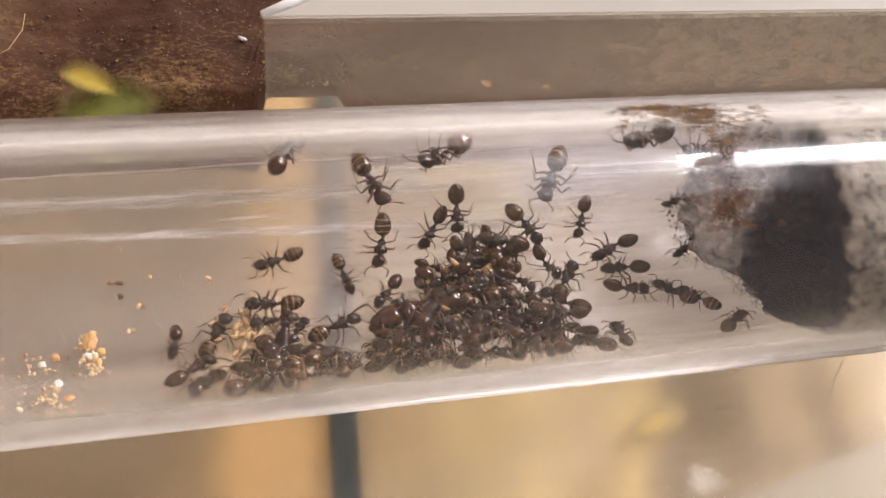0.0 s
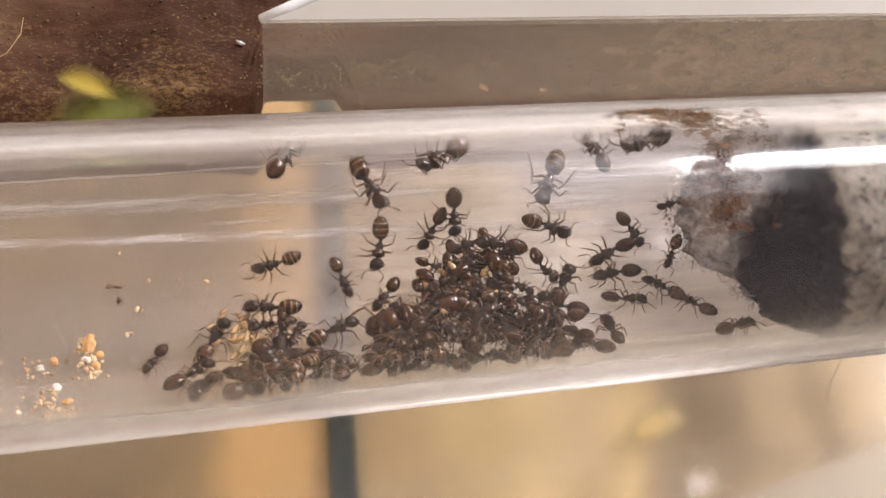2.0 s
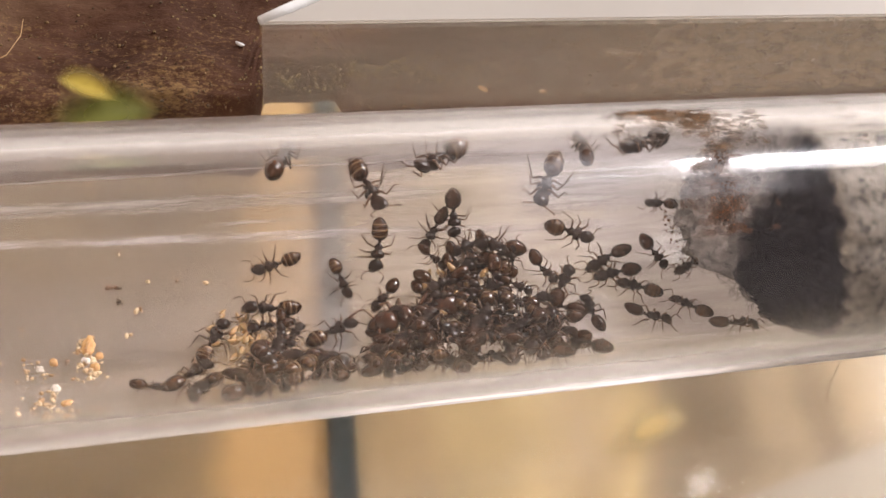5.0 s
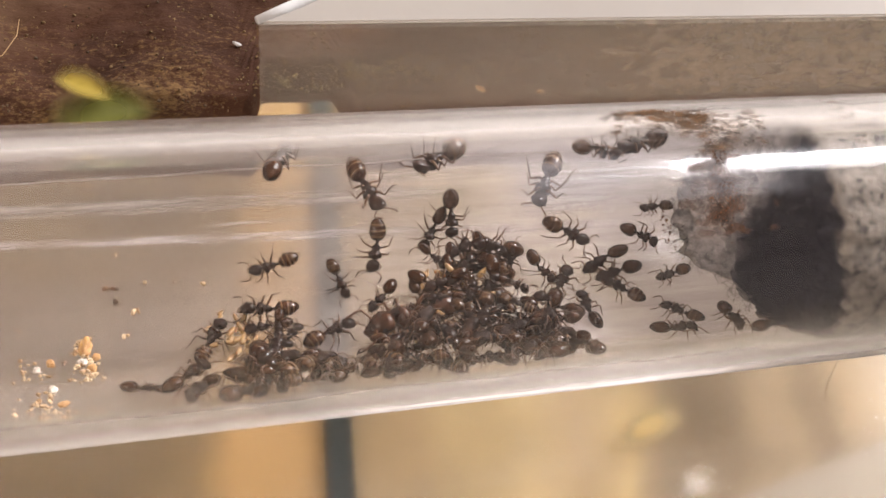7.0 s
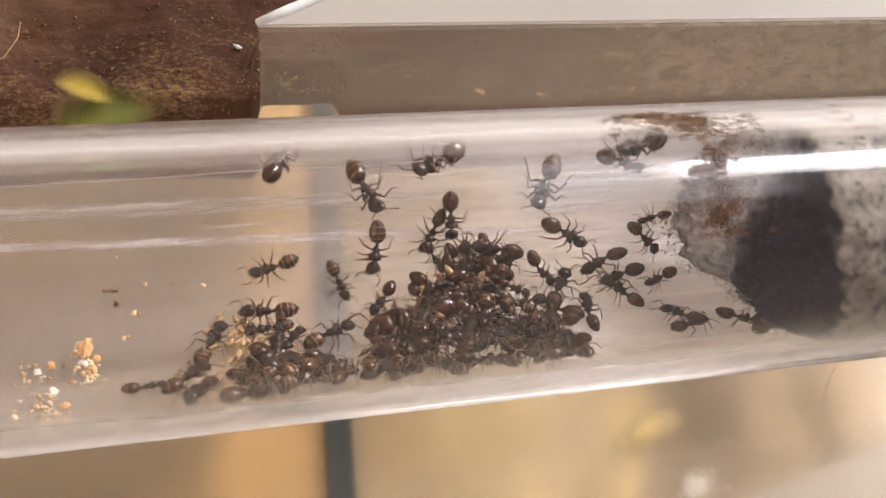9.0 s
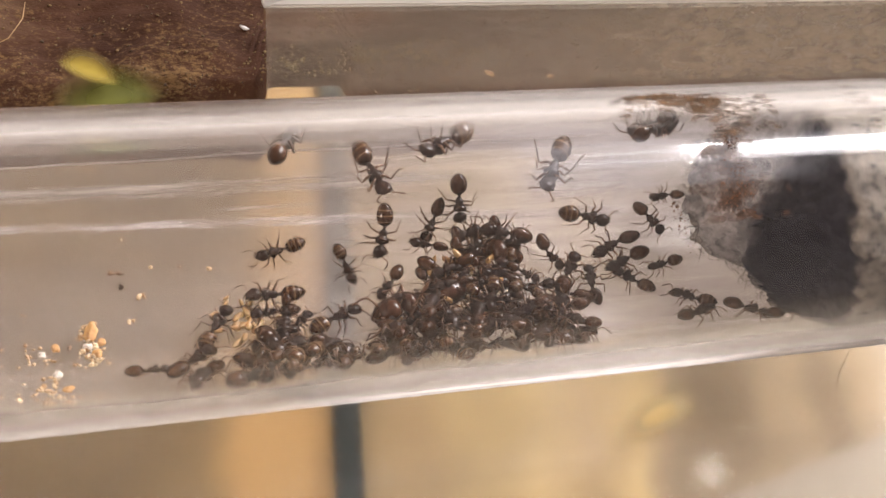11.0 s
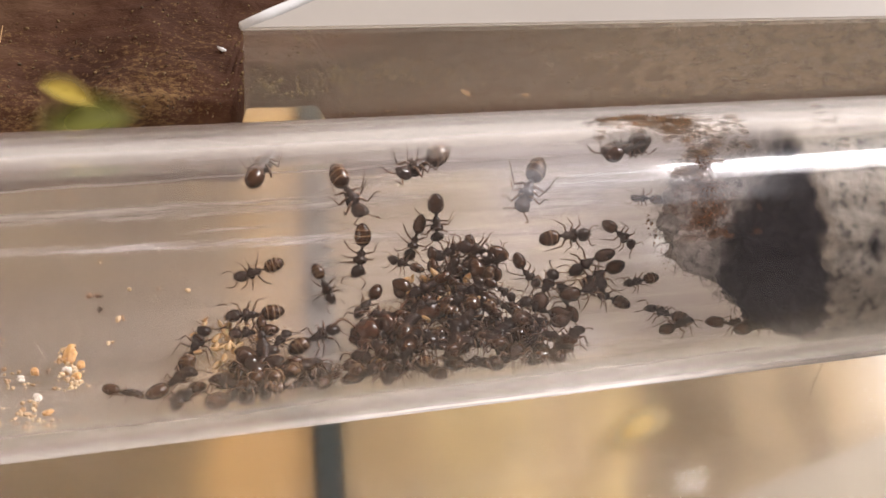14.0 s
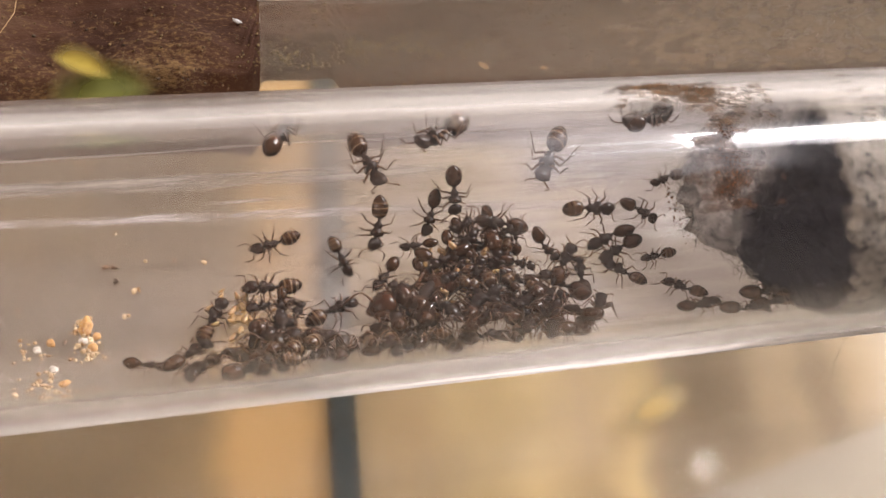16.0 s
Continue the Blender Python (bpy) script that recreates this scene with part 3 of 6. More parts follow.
def glass_tube():
    """Wall of the tube: outer face, inner face and two end rings, each with its own vertices so that the curved faces stay true."""
    segs, x0, x1 = 160, -0.060, 0.070
    verts, faces = [], []

    def band(xa, ra, xb, rb, flip):
        n = len(verts)
        for x, r in ((xa, ra), (xb, rb)):
            for i in range(segs):
                a = 2 * math.pi * i / segs
                verts.append((x, r * math.sin(a), AXIS - r * math.cos(a)))
        for i in range(segs):
            j = (i + 1) % segs
            f = (n + i, n + segs + i, n + segs + j, n + j)
            faces.append(f[::-1] if flip else f)

    band(x0, R_OUT, x1, R_OUT, True)
    band(x0, R_IN, x1, R_IN, False)
    band(x0, R_IN, x0, R_OUT, True)
    band(x1, R_IN, x1, R_OUT, False)
    me = bpy.data.meshes.new("glass_tube")
    me.from_pydata(verts, [], faces)
    me.materials.append(M_TUBE)
    me.polygons.foreach_set("use_smooth", [True] * len(me.polygons))
    ob = tagged(new("test_tube", me), "clear glass test tube lying on the acrylic lid", "test tube")
    ob.visible_shadow = False
    return ob


TUBE = glass_tube()

# ---- cotton plug ----


def plug_front(phi):
    """How far into the tube the plug's face reaches at the rim, in mm."""
    keys = ((-180, 20.6), (-140, 20.6), (-99, 21.6), (-60, 22.2), (-25, 21.5), (0, 20.8), (18, 18.2), (45, 17.3), (75, 17.6), (110, 18.6), (180, 20.6))
    for (a, u), (b, v) in zip(keys, keys[1:]):
        if a <= phi <= b:
            k = (phi - a) / (b - a)
            return u + (v - u) * k * k * (3 - 2 * k)
    return 20.6


def cotton_plug():
    segs, verts, faces = 180, [], []
    rings = [(0.02, 0)] + [(0.05 + 0.04 * k, 0) for k in range(22)] + [(0.93, 0.05), (0.97, 0.3), (0.985, 0.9)] + [(0.985, 1.5 + 0.8 * k) for k in range(14)]
    for q, depth in rings:
        for i in range(segs):
            phi = -180 + 360 * i / segs
            a = radians(phi)
            fx = 20.2 + (plug_front(phi) - 20.2) * q
            bulge = -0.6 * (1 - q * q)
            r = q * R_IN
            p = Vector((fx * 0.3, r * 1000 * math.sin(a), r * 1000 * math.cos(a)))
            wob = (noise.noise(p * 0.7) * (0.9 if -30 < phi < 130 else 0.4) + noise.noise(p * 2.1) * 0.45 + noise.noise(p * 6) * 0.15) * (1.0 if depth < 1 else 0.0)
            x = (fx + bulge + depth + wob) * MM
            if depth >= 0.9:
                r -= max(0.0, noise.noise(Vector((x * 900, math.sin(a) * 6, math.cos(a) * 6)))) * 0.0005
            verts.append((x, r * math.sin(a), AXIS - r * math.cos(a)))
    for k in range(len(rings) - 1):
        for i in range(segs):
            j = (i + 1) % segs
            faces.append((k * segs + i, k * segs + j, (k + 1) * segs + j, (k + 1) * segs + i))
    faces.append(tuple(range(segs)))
    me = bpy.data.meshes.new("cotton_wad")
    me.from_pydata(verts, [], faces)
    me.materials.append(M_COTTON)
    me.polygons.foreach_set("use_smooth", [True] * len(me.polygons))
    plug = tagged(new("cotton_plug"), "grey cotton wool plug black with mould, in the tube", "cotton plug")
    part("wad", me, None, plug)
    rnd = random.Random(8)
    bm = bmesh.new()
    for _ in range(340):
        phi = rnd.uniform(-20, 110)
        q = rnd.uniform(0.5, 0.97) ** 0.5
        a = radians(phi)
        x = (20.2 + (plug_front(phi) - 20.2) * q - 0.2) * MM
        p = Vector((x, q * R_IN * math.sin(a), AXIS - q * R_IN * math.cos(a)))
        pts, d = [p], Vector((rnd.uniform(-1, 0.3), rnd.uniform(-1, 1), rnd.uniform(-1, 1))).normalized()
        for _ in range(3):
            d = (d + Vector([rnd.uniform(-0.7, 0.7) for _ in range(3)])).normalized()
            nxt = pts[-1] + d * rnd.uniform(0.0002, 0.0005)
            c = Vector((0, nxt.y, nxt.z - AXIS))
            if c.length > R_IN * 0.985:
                nxt -= c.normalized() * (c.length - R_IN * 0.985)
            pts.append(nxt)
        limb(bm, pts, (0.000022, 0.00002, 0.000015, 0.000008), 4)
    tagged(part("fibres", bm, M_FIBRE, plug, "fuzzy grey cotton fibres"), kind="stuff")


cotton_plug()

# ---- ants ----


def mm(points, side=1):
    return [(x * MM, y * side * MM, z * MM) for x, y, z in points]


def ring_list(rows):
    return [tuple(v * MM for v in r) for r in rows]


def ant_template(name, kind):
    """A worker 3 mm long (the queen is larger): head, thorax with waist, banded gaster, six legs, two feelers."""
    queen = kind == "queen"
    k = 2.1 if queen else 1.0
    dark, gas, leg_m = (M_QUEEN, M_QUEEN, M_QLEG) if queen else (M_ANT, M_GASTER, M_LEG)
    root = new(name)
    swell = {"striped": 1.08, "plain": 1.1, "slim": 0.92, "queen": 1.0}[kind]
    tw = 1.35 if queen else 1.28

    def fin(bm):
        if k != 1.0:
            bmesh.ops.scale(bm, vec=(k, k, k), verts=bm.verts[:])
        return bm

    # head: broad behind, narrowing to the jaws
    bm = lathe(bmesh.new(), ring_list([(-0.37, 0, 0.0, 0.05, 0.05), (-0.35, 0, 0.02, 0.2, 0.12), (-0.29, 0, 0.03, 0.285, 0.2), (-0.17, 0, 0.03, 0.335, 0.25), (0.0, 0, 0.02, 0.34, 0.26), (0.14, 0, 0, 0.315, 0.24), (0.26, 0, -0.03, 0.27, 0.19), (0.34, 0, -0.06, 0.18, 0.12), (0.4, 0, -0.08, 0.07, 0.05)]), 16)
    for s in (1, -1):
        limb(bm, mm([(0.3, 0.13, -0.08), (0.42, 0.12, -0.1), (0.5, 0.02, -0.11)], s), (0.05 * MM, 0.04 * MM, 0.012 * MM), 6)
    head = part("head", fin(bm), dark, root)
    head.location = Vector((1.08, 0, 0.55)) * MM * k
    for s in (1, -1):
        bm = bmesh.new()
        bmesh.ops.create_uvsphere(bm, u_segments=8, v_segments=6, radius=0.075 * MM)
        eye = part("eye", fin(bm), M_EYE, head)
        eye.location = Vector((-0.02, 0.3 * s, 0.1)) * MM * k
        bm = limb(bmesh.new(), mm([(0, 0, 0), (0.1, 0.24, 0.08), (0.2, 0.44, 0.1), (0.34, 0.5, 0.0), (0.5, 0.5, -0.14), (0.68, 0.47, -0.28)], s), [v * MM for v in (0.036, 0.032, 0.030, 0.033, 0.036, 0.022)])
        feeler = part("antenna", fin(bm), leg_m, root)
        feeler.location = Vector((1.28, 0.1 * s, 0.58)) * MM * k
    # thorax and waist
    bm = lathe(bmesh.new(), ring_list([(0.74, 0, 0.52, 0.06, 0.06), (0.68, 0, 0.52, 0.075, 0.08), (0.64, 0, 0.55, 0.17, 0.15), (0.55, 0, 0.59, 0.27 * tw, 0.245 * tw), (0.42, 0, 0.6, 0.285 * tw, 0.26 * tw), (0.31, 0, 0.57, 0.23 * tw, 0.22 * tw), (0.24, 0, 0.53, 0.14 * tw, 0.15 * tw), (0.18, 0, 0.53, 0.15 * tw, 0.155 * tw), (0.06, 0, 0.53, 0.24, 0.215), (-0.06, 0, 0.49, 0.175, 0.165), (-0.15, 0, 0.44, 0.09, 0.09), (-0.19, 0, 0.43, 0.05, 0.055), (-0.23, 0, 0.5, 0.095, 0.18), (-0.28, 0, 0.5, 0.085, 0.17), (-0.32, 0, 0.44, 0.045, 0.05), (-0.38, 0, 0.45, 0.045, 0.045)]), 14)
    part("thorax", fin(bm), dark, root)
    # gaster: four plates, pale skin between them
    plates, slots = [], []
    edges = (-0.33, -0.62, -0.95, -1.22, -1.55)
    body = lambda x: swell * 0.405 * max(0.02, 1 - abs((x + 0.86) / (0.55 if x > -0.86 else 0.70)) ** (2.3 if x > -0.86 else 2.0)) ** (0.5 if x > -0.86 else 0.62)
    for e0, e1 in zip(edges, edges[1:]):
        for j in range(5):
            x = e0 + (e1 - e0) * ((0.02, 0.3, 0.6, 0.78, 0.87)[j] if e1 > -1.5 else j / 4.01)
            w = body(x) * ((0.985, 1.0, 1.015, 1.02, 1.0)[j])
            plates.append((x, 0, 0.5 - 0.03 * (x + 0.86), w, w * 0.92))
            slots.append(1 if j == 4 and kind == "striped" and e1 > -1.5 else 0)
    bm = lathe(bmesh.new(), ring_list(plates), 18, slots)
    part("gaster", fin(bm), [gas, M_BAND], root, "banded gaster" if kind == "striped" else "")
    # legs: front, middle, hind
    legs = (((0.62, 0.15, 0.42), (0.08, 0.16, -0.02), (0.24, 0.46, 0.26), (0.42, 0.72, -0.3), (0.62, 0.86, -0.4)),
            ((0.38, 0.16, 0.40), (0.0, 0.16, -0.02), (-0.02, 0.52, 0.28), (-0.08, 0.82, -0.28), (-0.16, 1.02, -0.39)),
            ((0.12, 0.15, 0.40), (-0.08, 0.16, -0.02), (-0.3, 0.52, 0.3), (-0.68, 0.76, -0.28), (-0.95, 0.88, -0.39)))
    for s in (1, -1):
        for base, *pts in legs:
            twist = 0.12 * s * (1 if kind != "slim" else -1)
            pts = [(x + twist * abs(y), y, z) for x, y, z in pts]
            mid = [tuple((a + b) / 2 for a, b in zip(pts[1], pts[2]))]
            line = [(0, 0, 0), pts[0], tuple((a + b) / 2 for a, b in zip(pts[0], pts[1])), pts[1], *mid, pts[2], pts[3]]
            bm = limb(bmesh.new(), mm(line, s), [v * MM for v in (0.062, 0.058, 0.062, 0.040, 0.038, 0.024, 0.014)])
            leg = part("leg", fin(bm), leg_m, root)
            leg.location = Vector((base[0], base[1] * s, base[2])) * MM * k
    return root


LABELS = {"striped": "dark brown worker ant with pale bands on its gaster",
          "plain": "glossy dark brown worker ant inside the glass tube",
          "slim": "slender dark brown worker ant inside the glass tube",
          "queen": "large reddish-brown queen ant amid the workers"}
TEMPLATES, ANTS = {}, {}


def add_ant(key, kind, size):
    if kind not in TEMPLATES:
        ob = TEMPLATES[kind] = ant_template("queen_ant" if kind == "queen" else "ant", kind)
        tagged(ob, LABELS[kind], "ant", "ants in the tube")
    else:
        ob = copy_thing(TEMPLATES[kind], Matrix.Identity(4))
    ob.scale = (size, size, size)
    rnd = random.Random(key)
    for o in ob.children:
        if o.name.startswith("leg"):
            s = 1 if o.location.y > 0 else -1
            o.rotation_euler = (s * radians(rnd.uniform(-16, 12)), 0, s * radians(rnd.uniform(-24, 24)))
            o.scale = [rnd.uniform(0.84, 1.02)] * 3
        elif o.name.startswith("head"):
            o.rotation_euler = (0, radians(rnd.uniform(0, 26)), radians(rnd.uniform(-16, 16)))
        elif o.name.startswith("gaster"):
            waist = Vector((-0.33, 0, 0.47)) * MM * (2.1 if kind == "queen" else 1.0)
            turn = Euler((0, radians(rnd.uniform(-10, 8)), radians(rnd.uniform(-13, 13))))
            o.rotation_euler = turn
            o.location = waist - turn.to_matrix() @ waist
    ANTS[key] = ob


add_ant("a2", "striped", 1.06)
add_ant("a3", "striped", 1.15)
add_ant("a4", "striped", 1.15)
add_ant("a5", "plain", 1.15)
add_ant("a7", "striped", 1.15)
add_ant("a8", "striped", 0.91)
add_ant("a9", "striped", 1.00)
add_ant("a17", "plain", 1.15)
add_ant("b1", "striped", 1.11)
add_ant("b2", "plain", 0.95)
add_ant("b3", "striped", 1.15)
add_ant("b4", "striped", 1.12)
add_ant("b5", "plain", 1.15)
add_ant("b6", "slim", 1.15)
add_ant("b8", "plain", 1.15)
add_ant("b9", "striped", 1.15)
add_ant("b10", "striped", 1.15)
add_ant("b12", "plain", 1.15)
add_ant("b13", "slim", 1.15)
add_ant("b14", "plain", 1.09)
add_ant("b15", "slim", 1.15)
add_ant("b16", "slim", 0.82)
add_ant("c1", "plain", 0.88)
add_ant("c2", "plain", 0.78)
add_ant("c4", "plain", 1.15)
add_ant("c5", "plain", 1.00)
add_ant("c7", "striped", 0.92)
add_ant("c8", "plain", 0.78)
add_ant("c9", "plain", 1.13)
add_ant("d1", "plain", 0.93)
add_ant("d2", "plain", 1.15)
add_ant("d3", "plain", 1.15)
add_ant("d4", "plain", 0.98)
add_ant("c10", "slim", 0.79)
add_ant("c11", "slim", 0.98)
add_ant("c12", "plain", 1.07)
add_ant("c13", "plain", 0.78)
add_ant("r0", "plain", 0.97)
add_ant("r1", "slim", 1.15)
add_ant("r2", "plain", 0.90)
add_ant("r3", "slim", 1.04)
add_ant("r4", "slim", 0.82)
add_ant("r5", "plain", 1.15)
add_ant("r6", "slim", 0.78)
add_ant("r7", "plain", 0.89)
add_ant("r8", "slim", 1.00)
add_ant("r9", "plain", 1.15)
add_ant("r10", "slim", 1.10)
add_ant("r11", "slim", 1.07)
add_ant("r12", "plain", 0.80)
add_ant("r13", "slim", 1.15)
add_ant("r14", "slim", 1.01)
add_ant("r15", "plain", 0.92)
add_ant("r16", "plain", 0.91)
add_ant("r17", "plain", 1.15)
add_ant("r18", "plain", 0.84)
add_ant("r19", "slim", 0.92)
add_ant("r20", "plain", 1.00)
add_ant("r21", "plain", 1.06)
add_ant("r22", "slim", 0.84)
add_ant("r23", "plain", 0.81)
add_ant("r24", "plain", 0.80)
add_ant("r25", "slim", 0.91)
add_ant("r26", "plain", 1.15)
add_ant("r27", "striped", 0.78)
add_ant("r28", "plain", 1.06)
add_ant("r29", "striped", 0.87)
add_ant("r30", "plain", 1.15)
add_ant("r31", "striped", 1.13)
add_ant("r32", "striped", 0.78)
add_ant("r33", "striped", 1.15)
add_ant("r34", "plain", 1.15)
add_ant("r35", "plain", 0.78)
add_ant("r36", "striped", 0.78)
add_ant("r37", "plain", 1.04)
add_ant("r38", "plain", 0.96)
add_ant("r39", "plain", 1.15)
add_ant("r40", "plain", 0.78)
add_ant("r41", "striped", 0.97)
add_ant("r42", "slim", 0.78)
add_ant("r43", "striped", 0.86)
add_ant("r44", "striped", 0.81)
add_ant("r45", "plain", 1.15)
add_ant("r46", "plain", 0.78)
add_ant("r47", "plain", 0.93)
add_ant("r48", "plain", 1.07)
add_ant("r49", "striped", 0.93)
add_ant("r50", "striped", 0.92)
add_ant("r51", "striped", 0.86)
add_ant("r52", "striped", 1.15)
add_ant("r53", "striped", 1.03)
add_ant("r54", "striped", 0.94)
add_ant("r55", "striped", 1.15)
add_ant("r56", "plain", 0.78)
add_ant("r57", "plain", 0.97)
add_ant("r58", "plain", 1.15)
add_ant("r59", "plain", 0.78)
add_ant("r60", "plain", 1.02)
add_ant("r61", "striped", 1.05)
add_ant("l0", "slim", 0.78)
add_ant("l1", "striped", 1.15)
add_ant("l2", "plain", 0.88)
add_ant("l3", "plain", 1.15)
add_ant("l4", "striped", 0.78)
add_ant("l5", "striped", 0.98)
add_ant("l6", "plain", 1.15)
add_ant("l7", "striped", 0.91)
add_ant("l8", "plain", 1.15)
add_ant("l9", "plain", 1.10)
add_ant("l10", "slim", 0.88)
add_ant("l11", "striped", 0.78)
add_ant("l12", "plain", 1.15)
add_ant("l13", "slim", 1.15)
add_ant("m1", "plain", 0.96)
add_ant("m2", "striped", 1.15)
add_ant("m3", "slim", 1.14)
add_ant("m4", "plain", 1.07)
add_ant("m5", "slim", 1.04)
add_ant("m6", "striped", 1.01)
add_ant("m7", "striped", 0.99)
add_ant("m8", "plain", 1.01)
add_ant("m9", "striped", 0.83)
add_ant("m10", "striped", 0.78)
add_ant("m11", "slim", 1.02)
add_ant("m13", "plain", 0.80)
add_ant("m14", "slim", 0.78)
add_ant("m15", "slim", 1.03)
add_ant("m16", "plain", 0.98)
add_ant("m17", "plain", 1.15)
add_ant("m18", "plain", 1.15)
add_ant("a1", "plain", 1.00)
add_ant("n1", "plain", 0.86)
add_ant("n2", "plain", 1.05)
add_ant("queen", "queen", 1.00)


# ---- brood, crumbs and dirt ----


def larva_mesh():
    bm = lathe(bmesh.new(), ring_list([(-0.55, 0, 0.1, 0.08, 0.08), (-0.45, 0, 0.05, 0.2, 0.2), (-0.2, 0, 0, 0.27, 0.26), (0.1, 0, 0, 0.25, 0.24), (0.35, 0, 0.06, 0.18, 0.18), (0.5, 0, 0.14, 0.09, 0.09), (0.55, 0, 0.18, 0.03, 0.03)]), 12)
    return mesh_of("larva", bm, M_LARVA)


def brood():
    rnd = random.Random(11)
    me = larva_mesh()
    spots = ((-10.6, -3, 34, 0.5), (1.2, 15, 16, 1.2), (2.6, 12, 14, 1.6), (2.6, -8, 12, 0.9), (0.4, -8, 14, 1.6), (-1.0, -14, 10, 0.7))
    for cx, cphi, count, lift in spots:
        for _ in range(count):
            ob = new("larva", me)
            s = rnd.uniform(0.4, 0.8)
            ob.matrix_world = on_wall(cx + rnd.gauss(0, 0.7), cphi + rnd.gauss(0, 6), 0.25 * s + rnd.random() * lift, rnd.uniform(0, 360)) @ Matrix.Scale(s, 4)
            tagged(ob, "cream and amber ant larva lying in the tube", "larva", "brood pile")


brood()


def smear(name, label, mat, spots, seed):
    """Thin ragged films of dirt on the outside of the tube: spots as for scatter."""
    rnd = random.Random(seed)
    bm = bmesh.new()
    for x, phi, sx, sp, count, size in spots:
        for _ in range(count):
            cx, cp = x + rnd.gauss(0, sx), phi + rnd.gauss(0, sp)
            rx, n = size * rnd.uniform(0.6, 1.8), 11
            rp = math.degrees(size * rnd.uniform(0.4, 0.9) / 8.0)
            tilt, lift = rnd.uniform(-0.5, 0.5), rnd.uniform(0.004, 0.02)
            rim = []
            for i in range(n):
                a, k = 2 * math.pi * i / n, rnd.uniform(0.45, 1.15)
                u, v = math.cos(a) * k, math.sin(a) * k
                rim.append(bm.verts.new(on_wall(cx + rx * u, cp + rp * (v + tilt * u), -1.2 - lift * 0.3).translation))
            mid = bm.verts.new(on_wall(cx, cp, -1.2 - lift).translation)
            for i in range(n):
                bm.faces.new((mid, rim[i], rim[(i + 1) % n]))
    return tagged(part(name, bm, mat, TUBE, label), kind="stuff")


def residue_or_haze(name, label, mat, x0, phi0, x1, phi1, bow, half, seed, lift=0.012, rim_band=0):
    """A dried streak or a painted haze along the tube, lift mm inside the bore's wall, from x0 to x1 mm, half degrees
    to each side.
    """
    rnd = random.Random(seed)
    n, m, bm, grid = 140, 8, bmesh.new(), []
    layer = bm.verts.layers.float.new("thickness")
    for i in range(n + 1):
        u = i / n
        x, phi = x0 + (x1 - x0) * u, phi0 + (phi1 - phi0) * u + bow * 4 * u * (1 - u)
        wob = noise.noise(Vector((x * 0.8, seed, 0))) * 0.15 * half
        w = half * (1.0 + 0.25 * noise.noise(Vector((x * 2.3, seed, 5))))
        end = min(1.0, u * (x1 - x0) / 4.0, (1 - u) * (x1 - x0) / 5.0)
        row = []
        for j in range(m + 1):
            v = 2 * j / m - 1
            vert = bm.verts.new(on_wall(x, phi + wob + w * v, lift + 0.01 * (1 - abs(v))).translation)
            # the painted light band peaks just inside its lower border
            vert[layer] = (min(1.0, 1.3 * (1 - v * v)) if not rim_band else math.exp(-((v - 0.35) / 0.42) ** 2) * (0.3 + 0.7 * min(1.0, max(0.0, (u - 0.25) / 0.3)))) * end * end * (3 - 2 * end)
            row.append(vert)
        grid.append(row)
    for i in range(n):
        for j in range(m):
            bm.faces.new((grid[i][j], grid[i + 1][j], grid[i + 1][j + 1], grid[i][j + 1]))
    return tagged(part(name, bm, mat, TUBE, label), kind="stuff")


def scatter(name, label, category, mat, spots, seed, outside=False):
    """Crumbs of one heap on the inner wall: spots of (x, phi, spread along, spread round, count, size)."""
    rnd = random.Random(seed)
    bm = bmesh.new()
    for x, phi, sx, sp, count, size in spots:
        for _ in range(count):
            s = size * rnd.uniform(0.5, 1.4)
            m = on_wall(x + rnd.gauss(0, sx), phi + rnd.gauss(0, sp), -1.2 - s * 0.3 if outside else s * 0.7)
            lump(bm, m.translation, s * MM, rnd, 0.8)
    return tagged(part(name, bm, mat, smooth=False), label, category, kind="stuff")

scatter("food_crumbs", "cream and orange food crumbs on the tube floor", "crumbs", M_CRUMB, [
    (-18.97, -3.5, 0.29, 4.7, 34, 0.157),
    (-18.69, -17.8, 0.37, 3.7, 26, 0.134),
    (-21.12, -14.8, 0.28, 2.8, 9, 0.112),
    (-21.96, -15.6, 0.14, 1.8, 5, 0.112),
    (-20.72, -37.0, 0.50, 4.7, 28, 0.134),
    (-20.06, -52.2, 0.60, 4.9, 22, 0.123),
    (-16.13, 16.1, 0.18, 1.2, 6, 0.134),
    (-16.67, 2.2, 0.09, 0.9, 2, 0.134),
    (-15.48, 29.9, 0.06, 0.6, 1, 0.134),
    (-13.94, 28.0, 0.06, 0.6, 1, 0.112),
    (-12.29, 27.1, 0.06, 0.6, 1, 0.145),
    (-22.13, 11.4, 0.17, 1.7, 3, 0.101),
    (-16.87, 45.5, 0.09, 0.6, 2, 0.078),
    (-22.55, -8.0, 0.57, 6.4, 8, 0.089),
    (-21.42, -47.9, 0.82, 5.6, 10, 0.112),
    (-19.27, -15.2, 0.14, 1.8, 4, 0.134)], 21)
M_MORSEL = mottled("orange_morsel", [(0.3, (0.30, 0.13, 0.035)), (0.7, (0.58, 0.34, 0.12))], 2400, 0.55, bump_scale=5000)
M_WHITE = mottled("pale_morsel", [(0.3, (0.42, 0.36, 0.29)), (0.7, (0.60, 0.55, 0.48))], 1800, 0.6)


